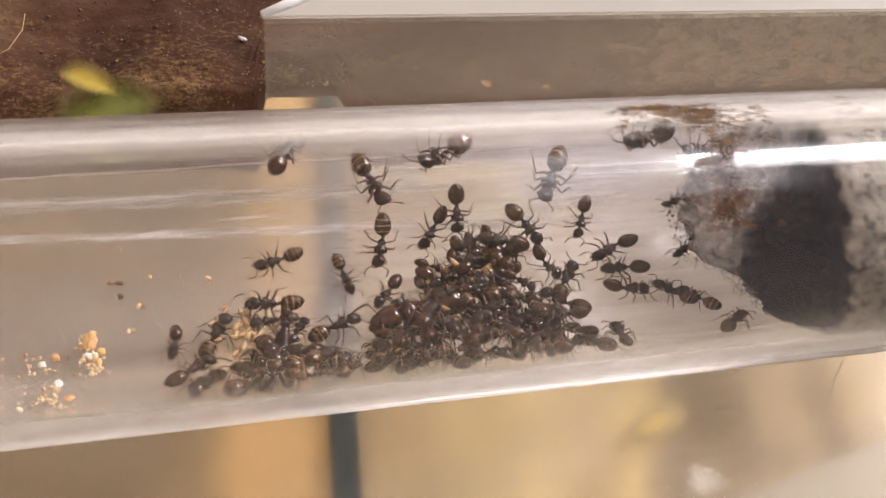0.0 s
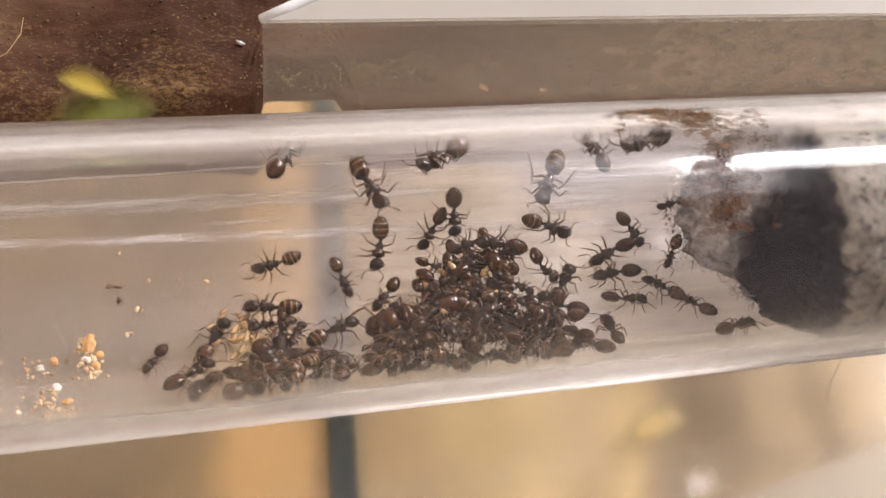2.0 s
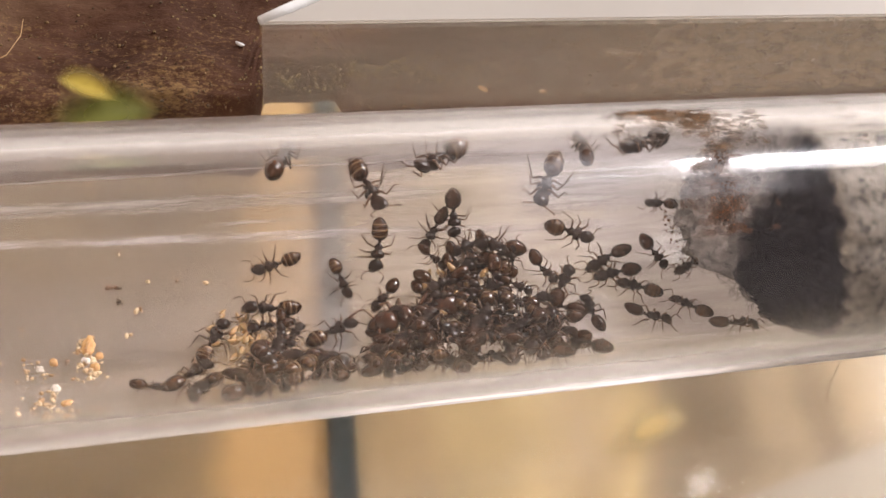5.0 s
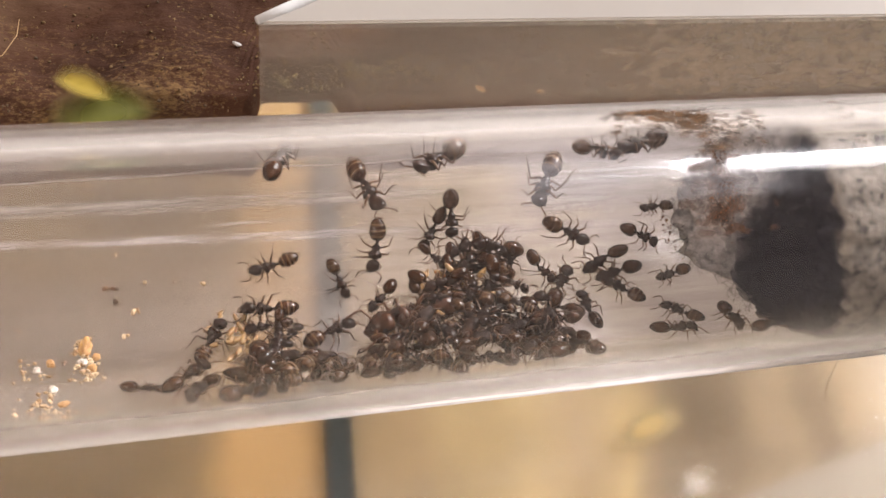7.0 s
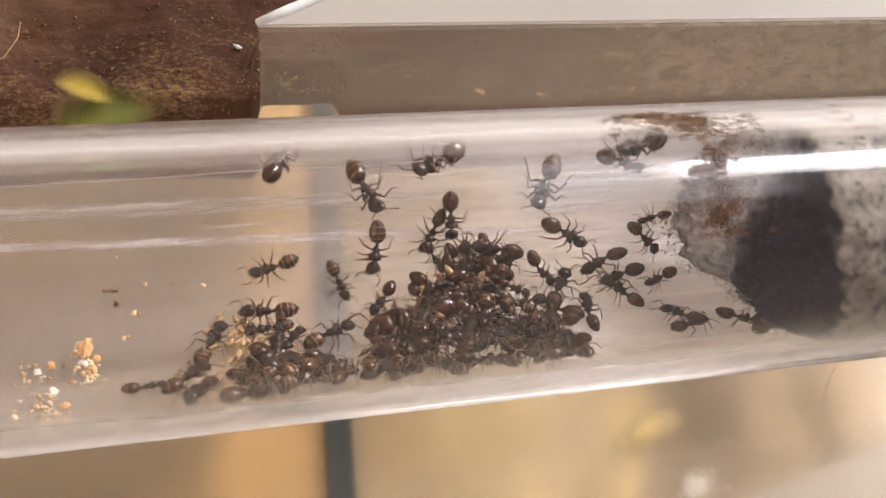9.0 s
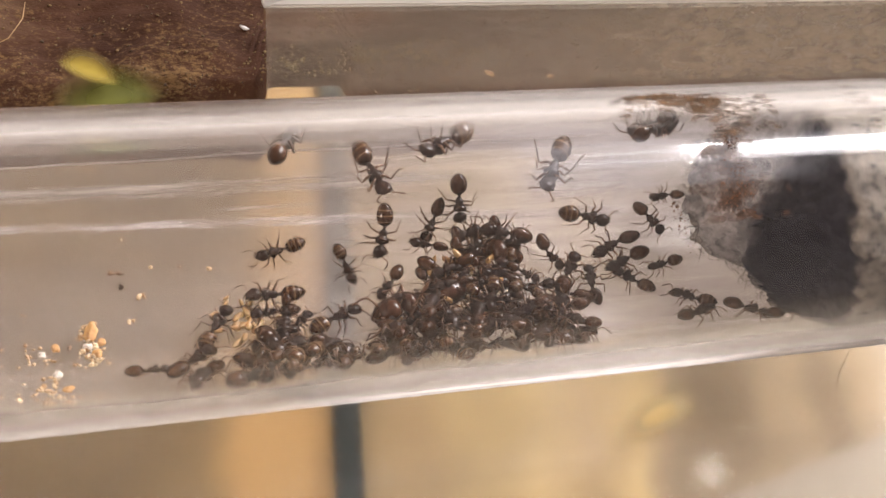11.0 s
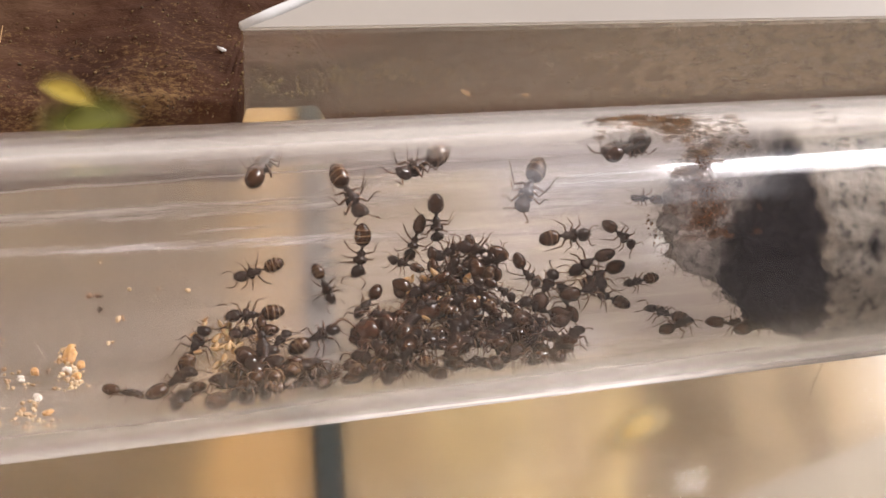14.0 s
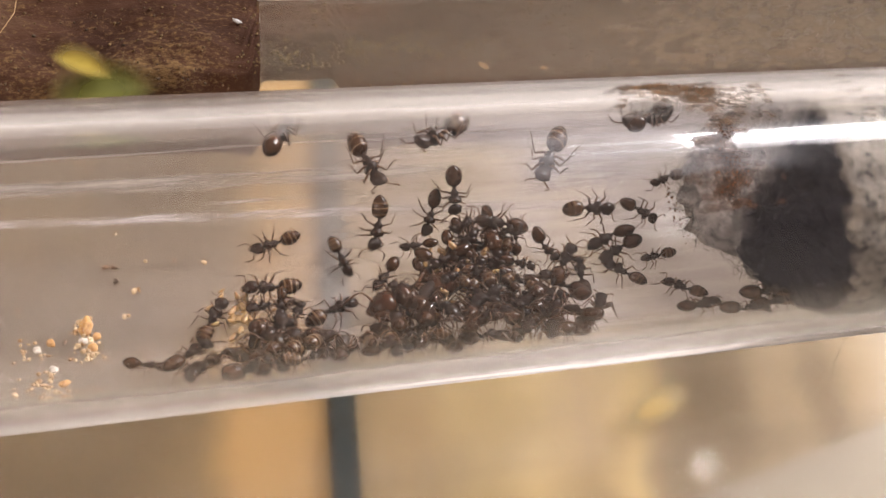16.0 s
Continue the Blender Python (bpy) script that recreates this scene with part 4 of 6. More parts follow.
def morsel(label, mat, x, phi, size, stretch, seed):
    """One larger piece of food lying on the inner wall."""
    rnd, bm = random.Random(seed), bmesh.new()
    bmesh.ops.create_icosphere(bm, subdivisions=3, radius=1.0)
    shift = Vector((seed * 3.1, seed * 1.7, 0))
    for v in bm.verts:
        k = 1.0 + 0.5 * noise.noise(v.co * 1.4 + shift) + 0.22 * noise.noise(v.co * 4.0 + shift)
        v.co = Vector((v.co.x * k * stretch, v.co.y * k, v.co.z * k * 0.75)) * size * MM
    ob = part("food_morsel", bm, mat)
    ob.matrix_world = on_wall(x, phi, size * 0.5, rnd.uniform(70, 110))
    return tagged(ob, label, "food", "food on the tube floor")


morsel("ragged orange morsel of food on the tube floor", M_MORSEL, -18.78, -1.0, 0.36, 1.5, 1)
morsel("round white morsel of food beside the orange one", M_WHITE, -18.96, -10.0, 0.27, 1.0, 2)
morsel("small orange morsel of food on the tube floor", M_MORSEL, -18.45, -14.5, 0.24, 1.2, 3)
morsel("small orange morsel of food on the tube floor", M_MORSEL, -18.25, -7.0, 0.22, 1.3, 4)
morsel("small white morsel of food on the tube floor", M_WHITE, -21.3, -12.0, 0.20, 1.1, 5)
morsel("small orange morsel of food on the tube floor", M_MORSEL, -20.6, -8.6, 0.20, 1.4, 6)
morsel("small white morsel of food on the tube floor", M_WHITE, -20.4, -27.0, 0.22, 1.3, 7)
morsel("small orange morsel of food on the tube floor", M_MORSEL, -19.8, -40.0, 0.24, 1.5, 8)

scatter("dark_specks", "dark brown specks of dirt on the glass", "dirt", M_DIRT, [
    (-17.22, 28.8, 0.21, 0.6, 8, 0.120),
    (-17.22, 21.2, 0.12, 0.8, 4, 0.110),
    (-19.91, -8.5, 0.06, 1.3, 3, 0.120),
    (-13.93, 10.5, 0.09, 0.9, 2, 0.050),
    (17.34, 37.1, 0.24, 4.6, 26, 0.070),
    (16.93, 45.5, 0.20, 2.7, 14, 0.070),
    (18.00, 23.6, 0.32, 3.3, 14, 0.060)], 22)
scatter("dirt_crumbs", "dry brown dirt crumbs on the top of the tube", "dirt", M_DIRT, [
    (10.89, 152.1, 0.64, 1.1, 36, 0.030),
    (12.35, 155.2, 1.42, 3.2, 120, 0.038),
    (13.45, 163.7, 0.58, 3.1, 66, 0.038),
    (16.50, 159.0, 0.60, 2.3, 30, 0.030),
    (13.43, 174.6, 0.58, 2.6, 54, 0.030),
    (9.57, 162.9, 0.50, 2.3, 18, 0.025),
    (7.05, 168.7, 0.30, 2.6, 9, 0.025),
    (13.65, 179.4, 0.45, 1.3, 30, 0.043),
    (22.96, 144.6, 0.41, 2.0, 12, 0.025),
    (22.52, 163.3, 0.49, 6.0, 42, 0.034),
    (13.45, 182.5, 0.28, 1.8, 50, 0.05),
    (15.81, 171.0, 0.72, 4.6, 42, 0.030)], 23, outside=True)
scatter("rust_crumbs", "rust-brown crumbs on the tube over the cotton plug", "dirt", M_RUST, [
    (13.30, 194.4, 0.54, 4.4, 90, 0.038),
    (12.85, 204.3, 0.54, 3.3, 78, 0.038),
    (13.63, 198.9, 0.51, 6.1, 54, 0.034),
    (15.14, 197.4, 1.14, 5.5, 54, 0.025),
    (11.27, 197.9, 0.75, 6.9, 54, 0.025)], 24, outside=True)
smear("dirt_film", "dried brown dirt smeared on the top of the tube", M_FILM, [(13.59, 179.9, 0.48, 2.4, 42, 0.275), (12.48, 185.3, 0.47, 1.0, 55, 0.300), (10.89, 152.1, 0.76, 1.1, 22, 0.350), (11.62, 153.7, 1.28, 1.6, 45, 0.450), (12.64, 158.3, 1.29, 2.8, 62, 0.500), (13.40, 164.4, 0.84, 3.8, 50, 0.450), (16.22, 162.7, 0.86, 3.3, 20, 0.300), (16.50, 159.0, 0.53, 1.8, 8, 0.250), (13.54, 175.5, 0.45, 2.3, 15, 0.275), (8.81, 165.1, 0.56, 2.1, 7, 0.250), (22.52, 163.3, 0.49, 6.0, 10, 0.250), (15.71, 172.5, 0.79, 4.4, 12, 0.225), (13.45, 182.5, 0.26, 1.6, 26, 0.26)], 26)
smear("rust_film", "rusty brown dirt film on the tube over the plug", M_RFILM, [(13.14, 194.4, 0.54, 4.4, 37, 0.450), (12.79, 204.2, 0.57, 4.1, 35, 0.450), (13.31, 198.8, 0.44, 6.5, 20, 0.312), (15.02, 196.2, 0.97, 5.5, 10, 0.250), (11.27, 197.9, 0.69, 6.5, 10, 0.250)], 27)
scatter("dust_specks", "tiny pale dust specks on the outside of the tube", "dust", M_DUST, [
    (-14.38, 199.9, 4.37, 1.1, 90, 0.016),
    (-13.67, 200.8, 1.45, 0.9, 40, 0.022),
    (-11.34, 189.3, 3.02, 1.0, 46, 0.014),
    (-17.57, 187.0, 2.82, 1.2, 40, 0.012),
    (-17.97, 209.5, 2.07, 6.9, 30, 0.013),
    (-20.13, 222.0, 1.11, 10.2, 20, 0.013),
    (-8.99, 201.6, 1.52, 1.1, 14, 0.014),
    (4.00, 204.3, 2.64, 0.8, 24, 0.014)], 25, outside=True)
residue_or_haze("lime_streak", "ragged pale deposit line along the back of the tube", M_LIME, -26.4, 54.3, 16.1, 42.3, 0.0, 3.3, 41)
residue_or_haze("lime_streak", "thin pale deposit line high on the tube's back", M_LINE, -27.0, 88.0, 13.0, 94.5, 2.5, 1.3, 42)
residue_or_haze("dust_streak", "faint dusty streak along the back of the tube", M_FAINT, -27.0, 72.0, 5.8, 69.0, -0.3, 5.5, 43)
residue_or_haze("dust_streak", "faint pale streak high on the tube's back", M_FAINT, -6.0, 80.6, 15.3, 86.5, -1.0, 5.0, 45)
residue_or_haze("dust_streak", "faint tan streak along the back of the tube", M_FAINT, -13.3, 57.2, -3.2, 57.2, 0.4, 1.3, 44)
scatter("dust_specks", "tiny pale dust specks on the back of the tube", "dust", M_DUST, [
    (-13.31, 50.0, 2.83, 1.8, 40, 0.022),
    (-8.54, 48.9, 3.96, 1.8, 30, 0.018),
    (-18.76, 51.7, 2.69, 1.7, 24, 0.018),
    (9.72, 44.0, 3.46, 1.3, 24, 0.018),
    (-10.40, 68.4, 3.19, 2.1, 24, 0.014),
    (-18.89, 38.4, 3.31, 14.2, 20, 0.016)], 28)
# painted band of refracted light along the lower front edge
residue_or_haze("lime_streak", "light band painted low on the front of the tube", M_RIM_LIGHT, -30.0, 276.0, 30.0, 276.0, 0.0, 17.0, 47, -1.225, rim_band=1)
# painted bloom beside the glare on the tube's top
residue_or_haze("dust_streak", "bluish glare haze painted on the top of the tube", M_GLARE_HAZE, 0.0, 187.0, 19.0, 188.5, 0.0, 11.0, 48, -1.225)
# lamp glow whitens the back wall here, painted on as a pale layer
residue_or_haze("dust_streak", "pale dust and painted lamp glow on the tube's back beside the plug", M_DUSTY_GLOW, 5.1, 62.0, 16.6, 65.3, 0.9, 15.5, 50)


def leaf(name, label, mat, m, length, width, curl):
    """A small curled leaf blade with thickness."""
    bm = bmesh.new()
    n, rows = 9, []
    for side in (0.00012, -0.00012):
        grid = []
        for i in range(n):
            u = i / (n - 1)
            w = width * math.sin(math.pi * (0.04 + 0.92 * u)) ** 0.8
            grid.append([bm.verts.new((length * (u - 0.5), w * k * 0.5, curl * (1 - (2 * u - 1) ** 2) + 0.25 * width * k * k + side)) for k in (-1, -0.5, 0, 0.5, 1)])
        rows.append(grid)
    for g, flip in ((rows[0], False), (rows[1], True)):
        for i in range(n - 1):
            for k in range(4):
                f = (g[i][k], g[i + 1][k], g[i + 1][k + 1], g[i][k + 1])
                bm.faces.new(f[::-1] if flip else f)
    ob = part(name, bm, mat)
    ob.matrix_world = m
    return tagged(ob, label, "leaf")


leaf("leaf", "small bright yellow leaf on the bark", M_YELLOW, pose(-0.0182, 0.0165, 0.0040, 15, 0, -32), 0.0044, 0.0022, 0.0004)
leaf("leaf", "dull green leaf under the yellow one", M_GREEN, pose(-0.0172, 0.0150, 0.0030, 10, 0, 8), 0.0072, 0.0042, 0.0003)
leaf("leaf", "faded yellow leaf lying on the table", M_FADED, pose(0.0345, 0.0078, TOP + 0.0008, 0, 0, 20), 0.0120, 0.0046, 0.001)


def flake(name, label, mat, x, y, length, width, turn):
    bm = bmesh.new()
    rnd = random.Random(int(length * 1e7))
    lump(bm, (0, 0, 0), 1.0, rnd)
    for v in bm.verts:
        v.co = Vector((v.co.x * length / 2, v.co.y * width / 2, v.co.z * 0.00012))
    ob = part(name, bm, mat)
    ob.matrix_world = pose(x, y, soil_height(x, y) + 0.0001, 12, 0, turn)
    return tagged(ob, label, "flake")


flake("flake", "small white flake on the bark", M_FLAKE, -0.0085, 0.0212, 0.0011, 0.00038, -38)
flake("flake", "golden brown flake on the bark", M_GOLD, 0.0076, 0.0168, 0.0010, 0.0004, -40)
flake("flake", "small orange flake on the bark", M_GOLD, 0.0117, 0.0160, 0.0005, 0.0004, 10)


def scratches():
    """Fine scuffs on the lid in front of the tube."""
    rnd = random.Random(31)
    bm = bmesh.new()
    for _ in range(20):
        x, y = rnd.uniform(0.0165, 0.0245), rnd.uniform(-0.0155, -0.0095)
        a = radians(rnd.gauss(38, 9))
        pts, r = [], rnd.uniform(0.000002, 0.0000035)
        for i in range(5):
            pts.append((x, y, 0.00002))
            x += math.cos(a) * 0.0009
            y += math.sin(a) * 0.0009
            a -= 0.08
        limb(bm, pts, (r * 0.3, r, r, r, r * 0.3), 4)
    for _ in range(14):
        x, y = rnd.uniform(0.0125, 0.0185), rnd.uniform(-0.0102, -0.0068)
        a = radians(rnd.gauss(-14, 7))
        pts, r = [], rnd.uniform(0.000002, 0.0000035)
        for i in range(4):
            pts.append((x, y, 0.00002))
            x += math.cos(a) * 0.0007
            y += math.sin(a) * 0.0007
        limb(bm, pts, (r * 0.3, r, r, r * 0.3), 4)
    for _ in range(46):
        x, y = rnd.uniform(-0.026, 0.004), rnd.uniform(-0.0165, -0.0085)
        a = radians(rnd.gauss(62, 14))
        pts, r = [], rnd.uniform(0.000002, 0.0000045)
        for i in range(4):
            pts.append((x, y, 0.00002))
            x += math.cos(a) * 0.0008
            y += math.sin(a) * 0.0008
        limb(bm, pts, (r * 0.3, r, r, r * 0.3), 4)
    tagged(part("scratches", bm, M_SCRATCH), "fine pale scratches on the acrylic lid", "scratches", kind="stuff")


scratches()


def pane_scratches():
    """Faint swirling scuffs on the sloping pane."""
    rnd = random.Random(33)
    bm = bmesh.new()
    for _ in range(60):
        cx, r0 = rnd.uniform(0.010, 0.040), rnd.uniform(0.002, 0.011)
        a0, da = rnd.uniform(0.5, 2.2), rnd.uniform(0.15, 0.5)
        pts, r = [], rnd.uniform(0.000004, 0.000008)
        for i in range(6):
            a = a0 + da * i / 5
            x, z = cx + r0 * math.cos(a), min(0.0080, max(0.0006, r0 * 0.7 * math.sin(a)))
            pts.append((x, 0.0164 - 0.0042 * (1 - z / 0.0083) - 0.00003, z))
        limb(bm, pts, (r * 0.3, r, r, r, r, r * 0.3), 4)
    tagged(part("scuff_marks", bm, M_SCRATCH, cover, "faint swirling scuffs"), kind="stuff")


pane_scratches()


def tube_scuffs():
    """Hair-fine scuffs round the outside of the tube."""
    rnd = random.Random(35)
    bm = bmesh.new()
    for _ in range(170):
        x, phi = rnd.uniform(-25, -11), rnd.uniform(205, 268)
        dx, dp, r = rnd.gauss(0.25, 0.35), rnd.uniform(3, 12), rnd.uniform(0.000002, 0.0000045)
        pts = [on_wall(x + dx * k / 4, phi + dp * k / 4, -1.203).translation for k in range(5)]
        limb(bm, pts, (r * 0.3, r, r, r, r * 0.3), 4)
    tagged(part("scuff_marks", bm, M_SCRATCH, TUBE, "hair-fine scuffs"), kind="stuff")


tube_scuffs()

# a dark hair on the lid and a pale fibre on the bark
tagged(part("hair", limb(bmesh.new(), [(0.0252, -0.0080, 0.00005), (0.0260, -0.0068, 0.0001), (0.0272, -0.0056, 0.00006), (0.0283, -0.0046, 0.00005)], (0.000008, 0.000012, 0.000012, 0.000008), 5), M_ANT), "short dark hair on the acrylic lid", "hair")
tagged(part("fibre", limb(bmesh.new(), [(-0.0219, 0.0222, 0.0042), (-0.0220, 0.0205, 0.0045), (-0.0228, 0.0190, 0.0044), (-0.0240, 0.0184, 0.0042)], (0.00002, 0.00003, 0.00003, 0.00002), 5), M_GOLD), "thin pale brown fibre on the bark", "fibre")

# ---- what moves ----


def crawl(key, *rows):
    """Rows of seconds, mm along the tube, degrees round it, mm above the wall, heading."""
    rows = list(rows)
    if rows[-1][0] < W_SEC:
        rows.append((W_SEC, *rows[-1][1:]))
    walk(ANTS[key], [(t, on_wall(x, phi, h, psi)) for t, x, phi, h, psi in rows])


def swing(ob, rows):
    """Turns a leg or feeler about its root: rows of seconds, degrees about the upright, degrees of lift."""
    base = Matrix.LocRotScale(ob.location, ob.rotation_euler, None)
    walk(ob, [(t, base @ pose(0, 0, 0, lift, 0, a)) for t, a, lift in rows])


def stride(key, seed, *spans):
    """Legs step in two sets of three while the ant walks; spans of (start, end) seconds in which it does."""
    rnd = random.Random(seed)
    legs = [o for o in ANTS[key].children if o.name.startswith("leg")]
    for i, leg in enumerate(legs):
        flip = 1 if i in (0, 2, 4) else -1
        rows, t, n = [(0.0, 0.0, 0.0)], 0.0, 0
        for a, b in spans:
            if a > rows[-1][0]:
                rows.append((a, *rows[-1][1:]))
            t = a + 0.15
            while t < b:
                n += 1
                rows.append((t, flip * (13 if n % 2 else -13) * rnd.uniform(0.7, 1.1), 0.0))
                t += 0.2
            rows.append((b, 0.0, 0.0))
        if rows[-1][0] < W_SEC:
            rows.append((W_SEC, *rows[-1][1:]))
        swing(leg, rows)


def feel(key, seed):
    """Feelers wave slowly and out of step."""
    rnd = random.Random(seed)
    for o in ANTS[key].children:
        if o.name.startswith("antenna"):
            rows, t = [(0.0, rnd.uniform(-8, 8), 0.0)], 0.0
            while t < W_SEC:
                t = min(W_SEC, t + rnd.uniform(0.4, 1.1))
                rows.append((t, rnd.uniform(-22, 22), rnd.uniform(-6, 6)))
            swing(o, rows)


def motions():
    crawl("a2", (0, -4.88, 177.4, 0.00, 68), (16, -4.90, 177.1, 0.00, 69))
    crawl("a3", (0, -0.77, 161.6, 0.00, 151), (16, -0.78, 161.6, 0.00, 152))
    crawl("a4", (0, 4.36, 179.8, 0.00, 120), (16, 4.37, 179.9, 0.00, 123))
    crawl("a5", (0, 2.46, 56.7, 0.00, -87), (16, 2.45, 57.0, 0.00, -87))
    crawl("a7", (0, -2.14, 40.5, 0.00, -103), (16, -2.17, 40.5, 0.00, -105))
    crawl("a8", (0, -4.52, 24.0, 0.00, -74), (16, -4.52, 24.4, 0.00, -72))
    crawl("a9", (0, -8.26, 34.4, 0.00, -168), (16, -8.24, 34.5, 0.00, -168))
    crawl("a17", (0, 10.70, 156.8, 0.00, 162), (16, 10.68, 156.9, 0.00, 161))
    crawl("b1", (0, -8.81, 7.8, 0.60, 176), (3.4, -8.81, 7.7, 0.60, 172), (6.8, -8.82, 7.9, 0.60, 175), (10.1, -8.83, 7.7, 0.60, 176), (13.2, -8.79, 8.1, 0.60, 179), (16, -8.75, 7.9, 0.60, 176))
    crawl("b2", (0, -8.91, -1.1, 0.30, -174), (3.4, -8.93, -1.4, 0.30, -173), (6.8, -8.94, -1.2, 0.30, -171), (10.1, -8.92, -1.4, 0.30, -174), (13.2, -8.94, -1.0, 0.30, -178), (16, -8.95, -1.6, 0.30, -173))
    crawl("b3", (0, -5.56, -9.0, 0.20, 18), (3.4, -5.56, -9.3, 0.20, 20), (6.8, -5.56, -8.9, 0.20, 19), (10.1, -5.58, -8.8, 0.20, 20), (13.2, -5.60, -9.4, 0.20, 20), (16, -5.58, -9.2, 0.20, 19))
    crawl("b4", (0, -12.23, -6.0, 0.00, 56), (3.4, -12.25, -6.5, 0.00, 54), (6.8, -12.21, -5.8, 0.00, 57), (10.1, -12.25, -6.4, 0.00, 55), (13.2, -12.28, -6.2, 0.00, 57), (16, -12.20, -6.2, 0.00, 58))
    crawl("b5", (0, -13.64, -31.0, 0.00, 38), (3.4, -13.65, -31.2, 0.00, 37), (6.8, -13.64, -31.2, 0.00, 41), (10.1, -13.63, -30.6, 0.00, 41), (13.2, -13.60, -31.0, 0.00, 38), (16, -13.63, -30.9, 0.00, 39))
    crawl("b6", (0, -12.92, -44.8, 0.00, -120), (3.4, -12.93, -44.2, 0.00, -116), (6.8, -12.90, -44.4, 0.00, -118), (10.1, -12.99, -45.0, 0.00, -117), (13.2, -12.88, -44.9, 0.00, -118), (16, -12.95, -44.8, 0.00, -121))
    crawl("b8", (0, -10.84, -61.0, 0.00, 42), (3.4, -10.84, -61.1, 0.00, 42), (6.8, -10.85, -60.9, 0.00, 42), (10.1, -10.78, -60.9, 0.00, 43), (13.2, -10.82, -61.0, 0.00, 46), (16, -10.81, -61.0, 0.00, 42))
    crawl("b9", (0, -10.31, -31.5, 0.30, 57), (3.4, -10.31, -31.3, 0.30, 57), (6.8, -10.34, -31.5, 0.30, 55), (10.1, -10.26, -31.5, 0.30, 62), (13.2, -10.35, -31.0, 0.30, 55), (16, -10.33, -32.4, 0.30, 53))
    crawl("b10", (0, -7.76, -59.4, 0.90, 42), (3.4, -7.73, -59.2, 0.90, 42), (6.8, -7.82, -59.0, 0.90, 40), (10.1, -7.75, -59.4, 0.90, 41), (13.2, -7.77, -59.4, 0.90, 43), (16, -7.70, -59.2, 0.90, 41))
    crawl("b12", (0, -5.74, -47.4, 0.30, 78), (3.4, -5.74, -47.2, 0.30, 80), (6.8, -5.73, -47.4, 0.30, 78), (10.1, -5.73, -47.4, 0.30, 77), (13.2, -5.76, -47.1, 0.30, 78), (16, -5.75, -47.2, 0.30, 77))
    crawl("b13", (0, -3.63, -59.0, 0.50, 46), (3.4, -3.65, -58.7, 0.50, 44), (6.8, -3.60, -59.1, 0.50, 48), (10.1, -3.66, -58.6, 0.50, 50), (13.2, -3.66, -58.8, 0.50, 43), (16, -3.62, -59.2, 0.50, 44))
    crawl("b14", (0, -8.44, -36.3, 0.80, 138), (3.4, -8.45, -36.5, 0.80, 139), (6.8, -8.42, -36.0, 0.80, 138), (10.1, -8.42, -36.4, 0.80, 135), (13.2, -8.54, -36.2, 0.80, 139), (16, -8.45, -36.0, 0.80, 138))
    crawl("b15", (0, -8.84, -49.7, 1.20, 53), (3.4, -8.85, -50.0, 1.20, 52), (6.8, -8.86, -49.4, 1.20, 49), (10.1, -8.87, -50.0, 1.20, 54), (13.2, -8.79, -49.7, 1.20, 56), (16, -8.84, -49.6, 1.20, 53))
    crawl("b16", (0, -8.97, -19.4, 0.90, -8), (3.4, -8.93, -19.3, 0.90, -7), (6.8, -8.97, -19.5, 0.90, -8), (10.1, -8.98, -19.0, 0.90, -7), (13.2, -8.96, -19.5, 0.90, -9), (16, -8.92, -18.8, 0.90, -8))
    crawl("c1", (0, -2.05, 11.1, 0.30, -136), (3.4, -2.03, 11.3, 0.30, -136), (6.8, -2.06, 11.3, 0.30, -138), (10.1, -2.04, 10.9, 0.30, -132), (13.2, -2.07, 10.8, 0.30, -137), (16, -2.03, 11.3, 0.30, -134))
    crawl("c2", (0, 0.06, 7.5, 0.80, -64), (3.4, 0.08, 7.2, 0.80, -63), (6.8, 0.07, 7.8, 0.80, -62), (10.1, 0.06, 7.4, 0.80, -61), (13.2, 0.03, 7.8, 0.80, -63), (16, 0.11, 7.9, 0.80, -63))
    crawl("c4", (0, 5.31, 35.9, 0.40, 168), (3.4, 5.33, 36.1, 0.40, 170), (6.8, 5.29, 35.7, 0.40, 168), (10.1, 5.30, 35.3, 0.40, 169), (13.2, 5.28, 35.8, 0.40, 166), (16, 5.32, 36.0, 0.40, 167))
    crawl("c5", (0, 3.58, 37.3, 0.20, -165), (3.4, 3.56, 37.6, 0.20, -164), (6.8, 3.56, 37.1, 0.20, -164), (10.1, 3.54, 37.4, 0.20, -168), (13.2, 3.58, 37.1, 0.20, -167), (16, 3.56, 37.3, 0.20, -168))
    crawl("c7", (0, 4.91, 15.1, 0.60, -130), (3.4, 4.88, 15.3, 0.60, -130), (6.8, 4.92, 14.8, 0.60, -130), (10.1, 4.91, 15.1, 0.60, -129), (13.2, 4.94, 14.8, 0.60, -132), (16, 4.95, 15.2, 0.60, -129))
    crawl("c8", (0, 2.74, 25.7, 0.90, 34), (3.4, 2.77, 25.9, 0.90, 35), (6.8, 2.74, 25.2, 0.90, 33), (10.1, 2.71, 25.8, 0.90, 37), (13.2, 2.75, 25.5, 0.90, 37), (16, 2.73, 25.9, 0.90, 39))
    crawl("c9", (0, 4.64, 13.9, 0.90, -94), (3.4, 4.63, 14.0, 0.90, -94), (6.8, 4.68, 13.9, 0.90, -95), (10.1, 4.57, 13.9, 0.90, -97), (13.2, 4.62, 14.0, 0.90, -95), (16, 4.64, 13.9, 0.90, -88))
    crawl("d1", (0, 8.00, 20.6, 0.20, -57), (3.4, 7.97, 20.2, 0.20, -57), (6.8, 8.03, 20.4, 0.20, -53), (10.1, 8.03, 21.1, 0.20, -58), (13.2, 7.99, 20.7, 0.20, -58), (16, 8.02, 20.2, 0.20, -59))
